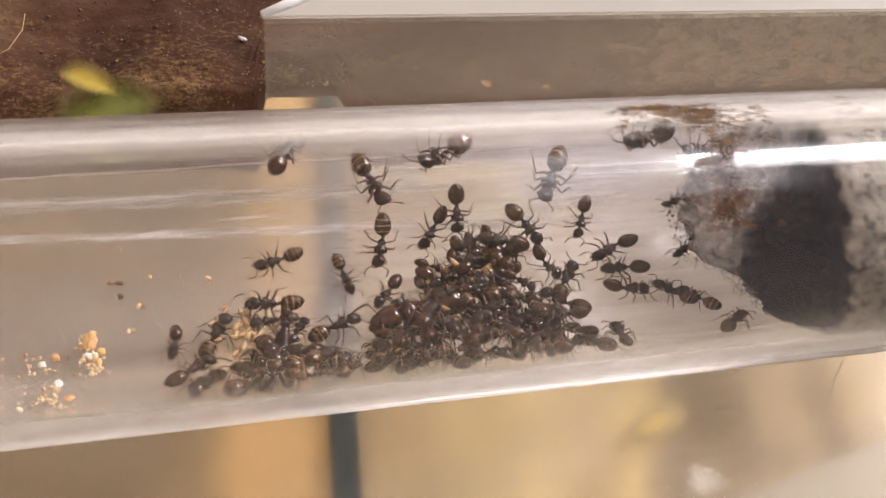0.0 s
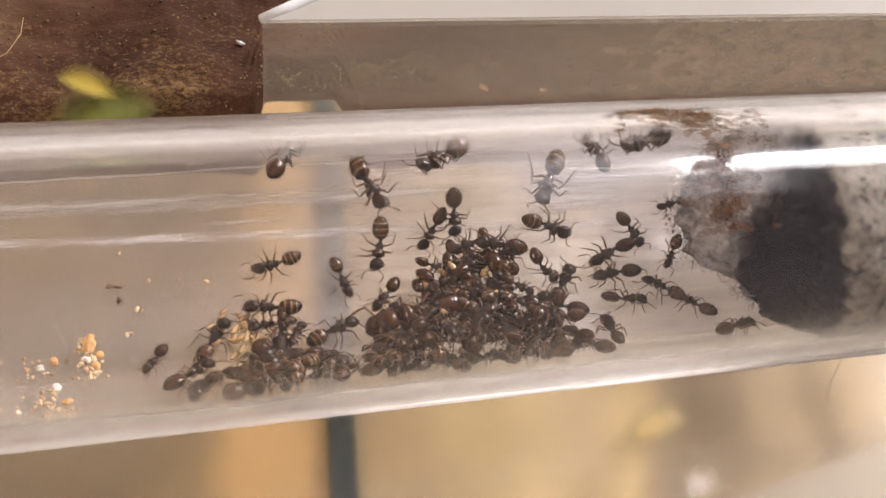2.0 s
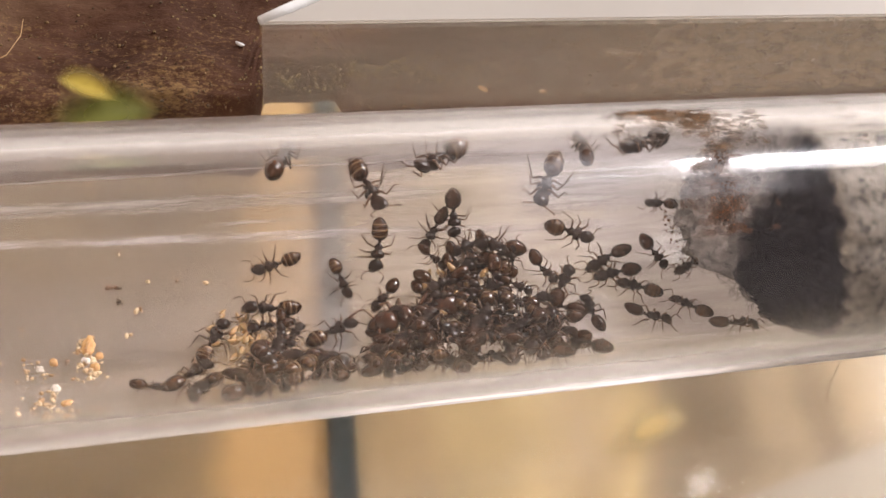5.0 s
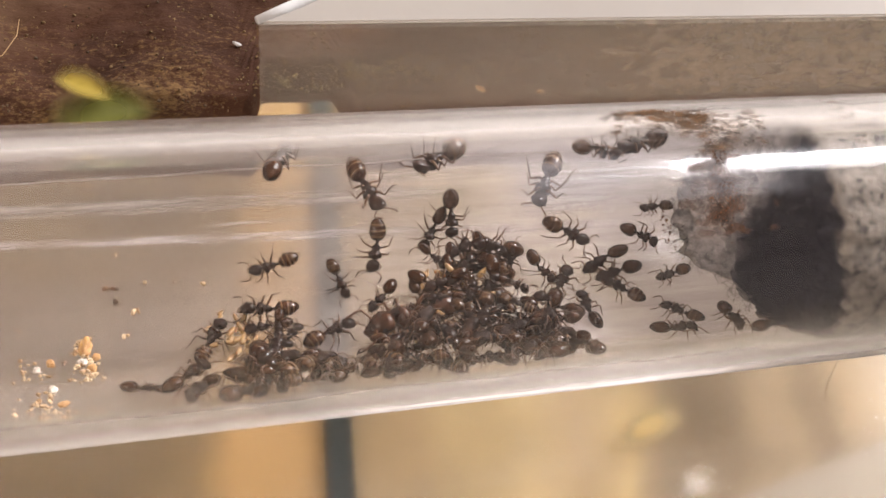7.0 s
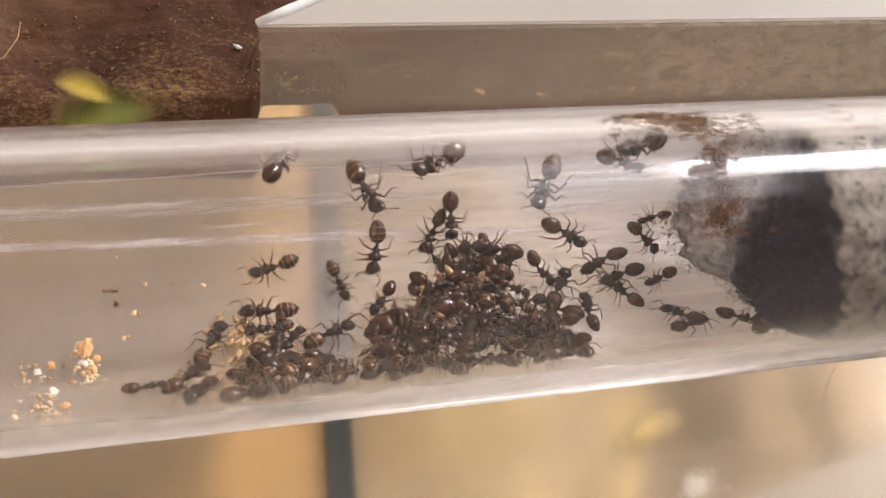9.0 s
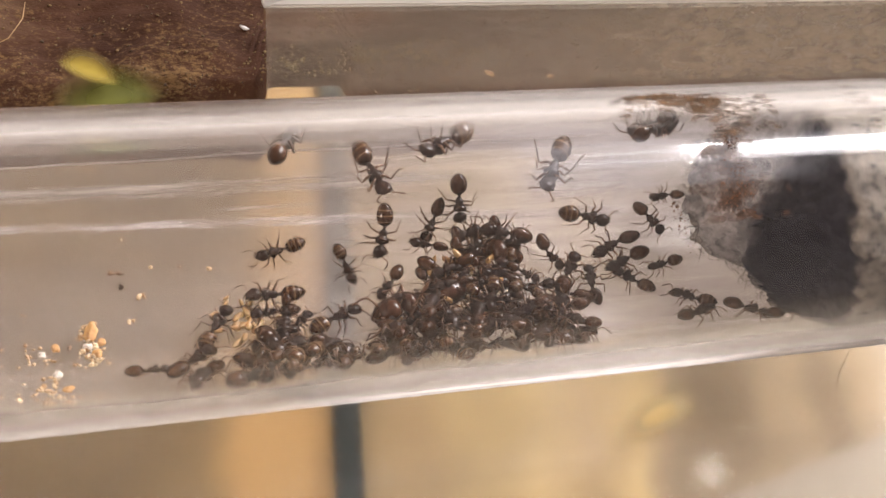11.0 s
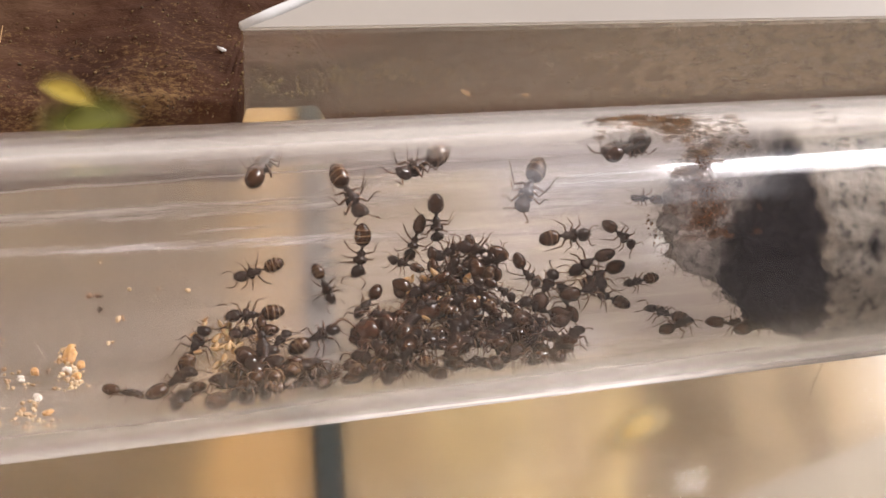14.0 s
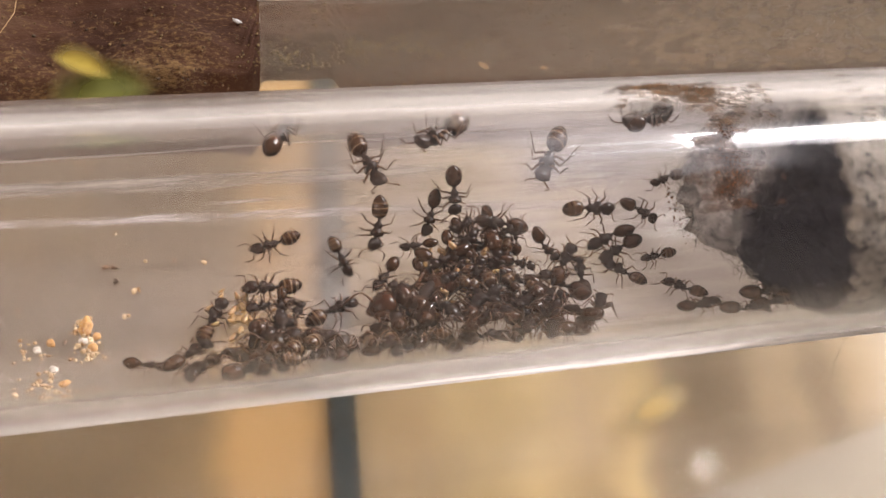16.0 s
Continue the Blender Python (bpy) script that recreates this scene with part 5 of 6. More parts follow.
    crawl("d2", (0, 8.87, 7.3, 0.40, 53), (3.4, 8.87, 7.3, 0.40, 54), (6.8, 8.89, 7.5, 0.40, 53), (10.1, 8.82, 7.0, 0.40, 56), (13.2, 8.91, 7.5, 0.40, 53), (16, 8.84, 7.3, 0.40, 52))
    crawl("d3", (0, 8.47, -6.5, 0.30, 145), (3.4, 8.47, -6.4, 0.30, 148), (6.8, 8.42, -6.1, 0.30, 144), (10.1, 8.42, -6.1, 0.30, 145), (13.2, 8.46, -6.3, 0.30, 148), (16, 8.46, -6.7, 0.30, 143))
    crawl("d4", (0, 7.17, -9.9, 0.60, -46), (3.4, 7.17, -10.5, 0.60, -50), (6.8, 7.21, -10.3, 0.60, -48), (10.1, 7.17, -9.7, 0.60, -46), (13.2, 7.17, -10.8, 0.60, -45), (16, 7.16, -10.4, 0.60, -47))
    crawl("c10", (0, -2.66, -18.7, 0.50, -39), (3.4, -2.70, -18.5, 0.50, -37), (6.8, -2.66, -18.3, 0.50, -40), (10.1, -2.66, -18.6, 0.50, -45), (13.2, -2.68, -19.0, 0.50, -38), (16, -2.67, -18.4, 0.50, -37))
    crawl("c11", (0, 1.56, 15.1, 1.30, -159), (3.4, 1.59, 15.3, 1.30, -156), (6.8, 1.58, 15.2, 1.30, -161), (10.1, 1.57, 15.2, 1.30, -162), (13.2, 1.52, 15.3, 1.30, -159), (16, 1.57, 15.6, 1.30, -159))
    crawl("c12", (0, 3.92, 5.3, 1.20, 53), (3.4, 3.94, 5.7, 1.20, 52), (6.8, 3.96, 5.1, 1.20, 54), (10.1, 3.92, 5.7, 1.20, 53), (13.2, 3.88, 5.5, 1.20, 54), (16, 3.91, 5.4, 1.20, 54))
    crawl("c13", (0, 5.52, -14.5, 1.10, -55), (3.4, 5.50, -14.3, 1.10, -52), (6.8, 5.54, -14.2, 1.10, -56), (10.1, 5.52, -14.0, 1.10, -56), (13.2, 5.56, -14.7, 1.10, -53), (16, 5.54, -14.7, 1.10, -53))
    crawl("r0", (0, 0.88, 14.1, 0.87, -31), (3.4, 1.03, 13.9, 0.87, -38), (6.8, 0.73, 15.0, 0.87, -33), (10.1, 0.87, 14.7, 0.87, -36), (13.2, 0.68, 13.3, 0.87, -28), (16, 0.94, 14.7, 0.87, -33))
    crawl("r1", (0, 0.96, -49.3, 1.38, 94), (3.4, 1.09, -48.8, 1.38, 90), (6.8, 0.82, -49.5, 1.38, 86), (10.1, 1.11, -48.7, 1.38, 86), (13.2, 1.00, -49.0, 1.38, 98), (16, 1.12, -50.2, 1.38, 98))
    crawl("r2", (0, -0.03, 0.2, 0.83, -124), (3.4, -0.22, -0.3, 0.83, -138), (6.8, 0.06, 0.3, 0.83, -126), (10.1, 0.17, 2.0, 0.83, -126), (13.2, 0.10, 1.1, 0.83, -121), (16, -0.19, -0.8, 0.83, -123))
    crawl("r3", (0, 2.24, -1.0, 0.39, -169), (3.4, 2.30, -1.9, 0.39, -171), (6.8, 2.13, -1.0, 0.39, -175), (10.1, 2.14, 0.1, 0.39, -177), (13.2, 2.23, -1.6, 0.39, -162), (16, 2.15, -0.9, 0.39, -166))
    crawl("r4", (0, 3.02, 10.2, 1.31, -68), (3.4, 2.94, 9.5, 1.31, -68), (6.8, 2.99, 9.8, 1.31, -73), (10.1, 3.07, 10.6, 1.31, -77), (13.2, 3.18, 10.6, 1.31, -66), (16, 3.11, 10.5, 1.31, -64))
    crawl("r5", (0, 5.45, -29.6, 0.39, -142), (3.4, 5.42, -30.0, 0.39, -147), (6.8, 5.23, -29.9, 0.39, -151), (10.1, 5.34, -29.6, 0.39, -143), (13.2, 5.60, -30.3, 0.39, -135), (16, 5.48, -28.0, 0.39, -147))
    crawl("r6", (0, 0.58, -72.8, 1.18, 98), (3.4, 0.84, -70.7, 1.18, 100), (6.8, 0.67, -73.3, 1.18, 94), (10.1, 0.43, -74.5, 1.18, 100), (13.2, 0.63, -74.0, 1.18, 93), (16, 0.61, -73.0, 1.18, 91))
    crawl("r7", (0, 4.68, 24.9, 0.24, -171), (3.4, 4.53, 24.6, 0.24, -175), (6.8, 4.67, 24.0, 0.24, -175), (10.1, 4.65, 25.3, 0.24, -175), (13.2, 4.58, 24.1, 0.24, -150), (16, 4.68, 24.1, 0.24, -176))
    crawl("r8", (0, 7.55, -56.3, 1.30, 105), (3.4, 7.47, -56.2, 1.30, 99), (6.8, 7.47, -56.6, 1.30, 100), (10.1, 7.51, -54.9, 1.30, 109), (13.2, 7.49, -54.8, 1.30, 108), (16, 7.56, -56.2, 1.30, 104))
    crawl("r9", (0, 4.92, -57.7, 0.81, -123), (3.4, 4.85, -58.5, 0.81, -115), (6.8, 4.98, -56.9, 0.81, -124), (10.1, 5.18, -59.4, 0.81, -125), (13.2, 4.96, -59.6, 0.81, -119), (16, 4.66, -55.5, 0.81, -123))
    crawl("r10", (0, 6.09, -34.9, 0.37, 33), (3.4, 6.13, -35.1, 0.37, 37), (6.8, 6.09, -34.7, 0.37, 31), (10.1, 5.86, -34.6, 0.37, 30), (13.2, 6.14, -35.7, 0.37, 21), (16, 5.99, -34.4, 0.37, 29))
    crawl("r11", (0, 1.92, -56.2, 1.50, 46), (3.4, 1.85, -56.7, 1.50, 49), (6.8, 1.72, -55.6, 1.50, 44), (10.1, 2.09, -55.2, 1.50, 46), (13.2, 1.77, -57.0, 1.50, 43), (16, 2.07, -57.7, 1.50, 48))
    crawl("r12", (0, 4.51, 34.7, 0.27, -69), (3.4, 4.34, 35.2, 0.27, -79), (6.8, 4.42, 34.0, 0.27, -62), (10.1, 4.86, 34.3, 0.27, -71), (13.2, 4.55, 34.3, 0.27, -86), (16, 4.71, 35.8, 0.27, -69))
    crawl("r13", (0, 1.86, -41.5, 1.81, 66), (3.4, 2.01, -41.9, 1.81, 63), (6.8, 1.67, -41.8, 1.81, 56), (10.1, 1.72, -41.3, 1.81, 68), (13.2, 1.81, -40.0, 1.81, 69), (16, 1.90, -39.6, 1.81, 53))
    crawl("r14", (0, 4.06, 5.6, 0.85, 170), (3.4, 4.03, 6.4, 0.85, 184), (6.8, 3.87, 5.5, 0.85, 173), (10.1, 4.10, 5.3, 0.85, 177), (13.2, 4.23, 7.1, 0.85, 160), (16, 3.91, 5.6, 0.85, 172))
    crawl("r15", (0, -1.02, -8.8, 0.38, -111), (3.4, -0.96, -9.2, 0.38, -116), (6.8, -0.78, -7.7, 0.38, -100), (10.1, -0.89, -9.6, 0.38, -97), (13.2, -1.01, -8.6, 0.38, -114), (16, -1.02, -10.2, 0.38, -110))
    crawl("r16", (0, 6.45, -67.1, 2.40, -177), (3.4, 6.28, -68.1, 2.40, -182), (6.8, 6.40, -65.6, 2.40, -174), (10.1, 6.23, -66.8, 2.40, -178), (13.2, 6.47, -66.3, 2.40, -175), (16, 6.59, -66.7, 2.40, -180))
    crawl("r17", (0, 5.42, -28.7, 1.40, -147), (3.4, 5.53, -28.3, 1.40, -138), (6.8, 5.46, -31.4, 1.40, -152), (10.1, 5.38, -28.5, 1.40, -146), (13.2, 5.43, -27.8, 1.40, -145), (16, 5.42, -27.3, 1.40, -138))
    crawl("r18", (0, 0.78, 1.5, 1.15, -138), (3.4, 0.83, 0.4, 1.15, -136), (6.8, 0.88, 1.4, 1.15, -144), (10.1, 1.04, 2.7, 1.15, -140), (13.2, 0.65, 1.2, 1.15, -134), (16, 0.58, -0.0, 1.15, -148))
    crawl("r19", (0, -3.18, -62.8, 0.97, -121), (3.4, -3.06, -61.6, 0.97, -130), (6.8, -3.22, -62.0, 0.97, -109), (10.1, -3.16, -64.2, 0.97, -116), (13.2, -3.07, -61.6, 0.97, -121), (16, -3.34, -62.6, 0.97, -109))
    crawl("r20", (0, -1.25, -33.7, 0.42, 9), (3.4, -1.37, -31.9, 0.42, 4), (6.8, -1.22, -31.1, 0.42, 8), (10.1, -1.04, -35.0, 0.42, 10), (13.2, -1.08, -33.6, 0.42, 9), (16, -1.23, -33.4, 0.42, 14))
    crawl("r21", (0, 3.34, -28.1, 0.66, 30), (3.4, 3.38, -26.8, 0.66, 27), (6.8, 3.39, -27.9, 0.66, 22), (10.1, 3.26, -28.1, 0.66, 42), (13.2, 3.15, -28.3, 0.66, 38), (16, 3.30, -29.5, 0.66, 20))
    crawl("r22", (0, 1.53, 2.7, 1.47, -169), (3.4, 1.55, 2.9, 1.47, -187), (6.8, 1.38, 2.2, 1.47, -178), (10.1, 1.36, 2.8, 1.47, -167), (13.2, 1.45, 1.2, 1.47, -176), (16, 1.83, 2.3, 1.47, -157))
    crawl("r23", (0, 3.26, 31.0, 0.33, 96), (3.4, 3.39, 29.0, 0.33, 108), (6.8, 3.30, 31.1, 0.33, 89), (10.1, 3.59, 30.6, 0.33, 100), (13.2, 3.60, 30.9, 0.33, 92), (16, 3.26, 30.1, 0.33, 90))
    crawl("r24", (0, 2.28, 7.0, 1.30, 128), (3.4, 2.30, 6.5, 1.30, 123), (6.8, 2.32, 6.7, 1.30, 123), (10.1, 2.37, 5.9, 1.30, 127), (13.2, 2.12, 8.4, 1.30, 121), (16, 2.38, 7.4, 1.30, 125))
    crawl("r25", (0, 2.57, -69.4, 1.59, -177), (3.4, 2.40, -69.4, 1.59, -185), (6.8, 2.75, -70.0, 1.59, -175), (10.1, 2.57, -68.9, 1.59, -170), (13.2, 2.71, -69.8, 1.59, -171), (16, 2.45, -69.7, 1.59, -169))
    crawl("r26", (0, 6.89, -61.4, 0.59, 33), (3.4, 6.97, -63.0, 0.59, 33), (6.8, 7.04, -60.0, 0.59, 31), (10.1, 6.84, -61.4, 0.59, 27), (13.2, 6.86, -60.8, 0.59, 28), (16, 7.09, -61.8, 0.59, 35))
    crawl("r27", (0, -0.27, -57.4, 1.78, -55), (3.4, -0.18, -56.5, 1.78, -59), (6.8, -0.17, -56.3, 1.78, -54), (10.1, -0.12, -56.2, 1.78, -62), (13.2, -0.10, -58.3, 1.78, -55), (16, -0.11, -55.8, 1.78, -51))
    crawl("r28", (0, 4.76, -19.7, 0.51, -155), (3.4, 4.73, -19.7, 0.51, -153), (6.8, 4.70, -20.7, 0.51, -158), (10.1, 4.80, -18.7, 0.51, -178), (13.2, 4.76, -19.3, 0.51, -155), (16, 4.73, -20.9, 0.51, -159))
    crawl("r29", (0, -4.34, -62.0, 1.11, 93), (3.4, -4.31, -61.8, 1.11, 99), (6.8, -4.41, -61.5, 1.11, 86), (10.1, -4.37, -63.5, 1.11, 82), (13.2, -4.43, -62.5, 1.11, 97), (16, -4.59, -63.6, 1.11, 87))
    crawl("r30", (0, 7.21, -27.1, 0.20, 78), (3.4, 7.37, -29.1, 0.20, 83), (6.8, 7.14, -27.0, 0.20, 71), (10.1, 7.36, -27.6, 0.20, 80), (13.2, 7.21, -26.9, 0.20, 76), (16, 7.27, -27.7, 0.20, 72))
    crawl("r31", (0, 1.81, -19.2, 1.15, 32), (3.4, 1.70, -19.2, 1.15, 44), (6.8, 1.95, -19.4, 1.15, 29), (10.1, 1.86, -19.9, 1.15, 14), (13.2, 1.92, -18.9, 1.15, 39), (16, 1.94, -21.9, 1.15, 43))
    crawl("r32", (0, 5.77, -7.2, 1.10, 133), (3.4, 5.88, -8.0, 1.10, 126), (6.8, 5.75, -6.2, 1.10, 139), (10.1, 5.73, -4.9, 1.10, 146), (13.2, 6.08, -7.3, 1.10, 136), (16, 5.67, -5.7, 1.10, 137))
    crawl("r33", (0, -0.13, -38.7, 1.99, -70), (3.4, -0.06, -39.0, 1.99, -75), (6.8, -0.05, -40.1, 1.99, -72), (10.1, -0.16, -39.0, 1.99, -78), (13.2, -0.20, -37.7, 1.99, -77), (16, -0.10, -37.9, 1.99, -70))
    crawl("r34", (0, 6.00, -58.9, 0.36, -122), (3.4, 5.78, -59.3, 0.36, -121), (6.8, 5.99, -57.7, 0.36, -135), (10.1, 5.92, -58.0, 0.36, -132), (13.2, 6.17, -60.1, 0.36, -128), (16, 6.03, -57.5, 0.36, -119))
    crawl("r35", (0, 1.92, 22.0, 0.67, -96), (3.4, 1.79, 22.6, 0.67, -96), (6.8, 1.98, 21.9, 0.67, -94), (10.1, 2.04, 24.4, 0.67, -94), (13.2, 1.98, 22.1, 0.67, -100), (16, 1.80, 22.9, 0.67, -92))
    crawl("r36", (0, 3.49, 23.4, 0.49, 86), (3.4, 3.37, 23.3, 0.49, 93), (6.8, 3.40, 23.5, 0.49, 77), (10.1, 3.61, 24.0, 0.49, 96), (13.2, 3.40, 23.5, 0.49, 87), (16, 3.36, 23.4, 0.49, 89))
    crawl("r37", (0, -1.05, -44.6, 2.82, 57), (3.4, -1.03, -45.4, 2.82, 48), (6.8, -0.95, -44.3, 2.82, 60), (10.1, -1.05, -45.6, 2.82, 68), (13.2, -0.94, -44.2, 2.82, 57), (16, -1.15, -43.8, 2.82, 60))
    crawl("r38", (0, -2.81, -54.2, 1.84, 72), (3.4, -2.56, -53.2, 1.84, 70), (6.8, -2.70, -53.2, 1.84, 70), (10.1, -3.14, -54.8, 1.84, 77), (13.2, -2.80, -53.8, 1.84, 83), (16, -2.82, -52.5, 1.84, 78))
    crawl("r39", (0, 3.87, -53.4, 0.30, 65), (3.4, 3.62, -53.6, 0.30, 66), (6.8, 3.73, -54.2, 0.30, 63), (10.1, 3.98, -52.7, 0.30, 64), (13.2, 3.98, -56.0, 0.30, 49), (16, 3.93, -52.5, 0.30, 58))
    crawl("r40", (0, 5.70, 7.4, 1.29, -37), (3.4, 5.73, 5.9, 1.29, -36), (6.8, 5.61, 8.7, 1.29, -31), (10.1, 5.72, 6.3, 1.29, -33), (13.2, 5.77, 7.5, 1.29, -49), (16, 5.68, 7.4, 1.29, -21))
    crawl("r41", (0, 4.38, -10.1, 1.29, -136), (3.4, 4.47, -10.5, 1.29, -120), (6.8, 4.40, -9.9, 1.29, -130), (10.1, 4.49, -10.7, 1.29, -136), (13.2, 4.25, -9.8, 1.29, -140), (16, 4.18, -10.5, 1.29, -141))
    crawl("r42", (0, 5.31, 20.0, 0.50, -72), (3.4, 5.08, 19.6, 0.50, -76), (6.8, 5.39, 20.7, 0.50, -74), (10.1, 5.03, 19.8, 0.50, -58), (13.2, 5.24, 21.1, 0.50, -63), (16, 5.39, 19.8, 0.50, -79))
    crawl("r43", (0, -1.55, -68.9, 1.09, -179), (3.4, -1.68, -68.3, 1.09, -175), (6.8, -1.46, -68.5, 1.09, -186), (10.1, -1.52, -68.9, 1.09, -181), (13.2, -1.38, -68.8, 1.09, -186), (16, -1.58, -70.3, 1.09, -183))
    crawl("r44", (0, 2.37, -16.9, 1.94, -65), (3.4, 2.26, -18.5, 1.94, -65), (6.8, 2.12, -17.6, 1.94, -67), (10.1, 2.56, -16.6, 1.94, -70), (13.2, 2.45, -16.8, 1.94, -60), (16, 2.36, -16.9, 1.94, -66))
    crawl("r45", (0, -0.95, -47.2, 1.83, 72), (3.4, -0.97, -47.0, 1.83, 73), (6.8, -0.85, -47.7, 1.83, 82), (10.1, -1.12, -48.1, 1.83, 68), (13.2, -0.90, -46.9, 1.83, 66), (16, -0.93, -45.1, 1.83, 68))
    crawl("r46", (0, -1.20, -4.8, 1.38, 166), (3.4, -1.14, -4.4, 1.38, 166), (6.8, -1.03, -5.8, 1.38, 182), (10.1, -1.21, -5.9, 1.38, 171), (13.2, -1.22, -3.6, 1.38, 177), (16, -1.19, -3.1, 1.38, 170))
    crawl("r47", (0, -2.17, -25.2, 0.90, -4), (3.4, -2.14, -26.5, 0.90, 0), (6.8, -2.14, -24.8, 0.90, -4), (10.1, -2.08, -23.3, 0.90, 5), (13.2, -2.10, -24.1, 0.90, -2), (16, -2.09, -25.1, 0.90, -9))
    crawl("r48", (0, 1.88, -62.6, 0.51, -53), (3.4, 1.87, -61.5, 0.51, -44), (6.8, 1.78, -62.6, 0.51, -48), (10.1, 1.96, -61.3, 0.51, -44), (13.2, 1.96, -61.6, 0.51, -55), (16, 1.74, -61.9, 0.51, -50))
    crawl("r49", (0, 3.12, -52.7, 1.81, -84), (3.4, 3.26, -53.8, 1.81, -87), (6.8, 3.41, -53.3, 1.81, -96), (10.1, 3.05, -51.8, 1.81, -75), (13.2, 3.36, -54.9, 1.81, -86), (16, 3.17, -52.2, 1.81, -90))
    crawl("r50", (0, 2.79, -2.0, 1.64, 65), (3.4, 2.72, -2.3, 1.64, 70), (6.8, 2.75, -1.8, 1.64, 73), (10.1, 2.91, -3.0, 1.64, 56), (13.2, 2.83, -1.2, 1.64, 63), (16, 2.90, -1.0, 1.64, 63))
    crawl("r51", (0, 2.64, 18.6, 0.83, 53), (3.4, 2.72, 18.4, 0.83, 45), (6.8, 2.57, 17.2, 0.83, 55), (10.1, 2.72, 18.1, 0.83, 54), (13.2, 2.55, 17.7, 0.83, 54), (16, 2.75, 20.4, 0.83, 52))
    crawl("r52", (0, 0.15, -56.3, 0.17, 96), (3.4, 0.28, -57.2, 0.17, 97), (6.8, 0.20, -57.1, 0.17, 99), (10.1, 0.30, -55.5, 0.17, 98), (13.2, -0.11, -56.1, 0.17, 100), (16, -0.04, -56.6, 0.17, 88))
    crawl("r53", (0, -0.18, -46.6, 0.11, -63), (3.4, -0.13, -47.8, 0.11, -57), (6.8, -0.19, -46.7, 0.11, -68), (10.1, 0.02, -46.2, 0.11, -53), (13.2, -0.20, -45.7, 0.11, -63), (16, -0.20, -47.2, 0.11, -66))
    crawl("r54", (0, 4.08, -10.6, 0.31, -177), (3.4, 4.17, -11.7, 0.31, -182), (6.8, 4.11, -9.8, 0.31, -187), (10.1, 4.08, -10.8, 0.31, -184), (13.2, 4.17, -10.7, 0.31, -170), (16, 4.09, -10.8, 0.31, -178))
    crawl("r55", (0, -3.50, -54.7, 1.13, 99), (3.4, -3.49, -53.5, 1.13, 93), (6.8, -3.46, -55.6, 1.13, 100), (10.1, -3.22, -54.0, 1.13, 97), (13.2, -3.43, -54.2, 1.13, 103), (16, -3.66, -53.9, 1.13, 90))
    crawl("r56", (0, 6.01, 25.8, 0.59, 93), (3.4, 5.97, 27.0, 0.59, 97), (6.8, 6.04, 24.4, 0.59, 83), (10.1, 5.96, 25.6, 0.59, 87), (13.2, 6.05, 27.4, 0.59, 90), (16, 6.13, 26.1, 0.59, 90))
    crawl("r57", (0, 5.20, 30.2, 0.53, 15), (3.4, 5.17, 30.7, 0.53, 22), (6.8, 5.20, 30.8, 0.53, 16), (10.1, 5.25, 29.5, 0.53, 13), (13.2, 5.31, 30.0, 0.53, 15), (16, 5.37, 31.2, 0.53, 14))
    crawl("r58", (0, -2.29, -59.6, 0.22, -129), (3.4, -2.42, -60.3, 0.22, -145), (6.8, -2.51, -59.0, 0.22, -135), (10.1, -2.20, -59.4, 0.22, -128), (13.2, -2.17, -58.3, 0.22, -115), (16, -2.34, -58.8, 0.22, -132))
    crawl("r59", (0, 2.44, 30.0, 0.27, -90), (3.4, 2.39, 30.0, 0.27, -81), (6.8, 2.48, 29.1, 0.27, -91), (10.1, 2.51, 30.5, 0.27, -82), (13.2, 2.26, 29.4, 0.27, -87), (16, 2.74, 30.5, 0.27, -81))
    crawl("r60", (0, -2.21, -7.3, 0.65, 20), (3.4, -2.31, -7.3, 0.65, 14), (6.8, -2.04, -7.4, 0.65, 23), (10.1, -2.18, -7.4, 0.65, 22), (13.2, -2.18, -7.7, 0.65, 15), (16, -2.25, -6.6, 0.65, 27))
    crawl("r61", (0, 3.29, -17.5, 1.99, -119), (3.4, 3.19, -16.4, 1.99, -115), (6.8, 3.24, -17.7, 1.99, -115), (10.1, 3.24, -17.0, 1.99, -114), (13.2, 3.16, -16.3, 1.99, -124), (16, 3.37, -20.8, 1.99, -102))
    crawl("l0", (0, -8.33, -5.0, 0.90, -98), (3.4, -8.42, -4.6, 0.90, -93), (6.8, -8.41, -3.9, 0.90, -98), (10.1, -8.29, -2.9, 0.90, -99), (13.2, -8.57, -5.0, 0.90, -94), (16, -8.37, -3.7, 0.90, -99))
    crawl("l1", (0, -10.01, -40.7, 0.32, 95), (3.4, -9.99, -40.1, 0.32, 86), (6.8, -9.93, -41.0, 0.32, 102), (10.1, -10.08, -40.3, 0.32, 88), (13.2, -10.26, -41.1, 0.32, 90), (16, -9.93, -39.8, 0.32, 88))
    crawl("l2", (0, -8.00, -45.7, 1.37, -167), (3.4, -7.92, -45.2, 1.37, -173), (6.8, -7.85, -45.8, 1.37, -157), (10.1, -7.81, -44.4, 1.37, -159), (13.2, -7.98, -47.6, 1.37, -159), (16, -7.96, -46.0, 1.37, -173))
    crawl("l3", (0, -10.10, -52.9, 0.20, 80), (3.4, -10.43, -53.1, 0.20, 75), (6.8, -10.01, -53.8, 0.20, 71), (10.1, -10.19, -52.5, 0.20, 83), (13.2, -10.04, -54.5, 0.20, 83), (16, -9.96, -53.0, 0.20, 75))
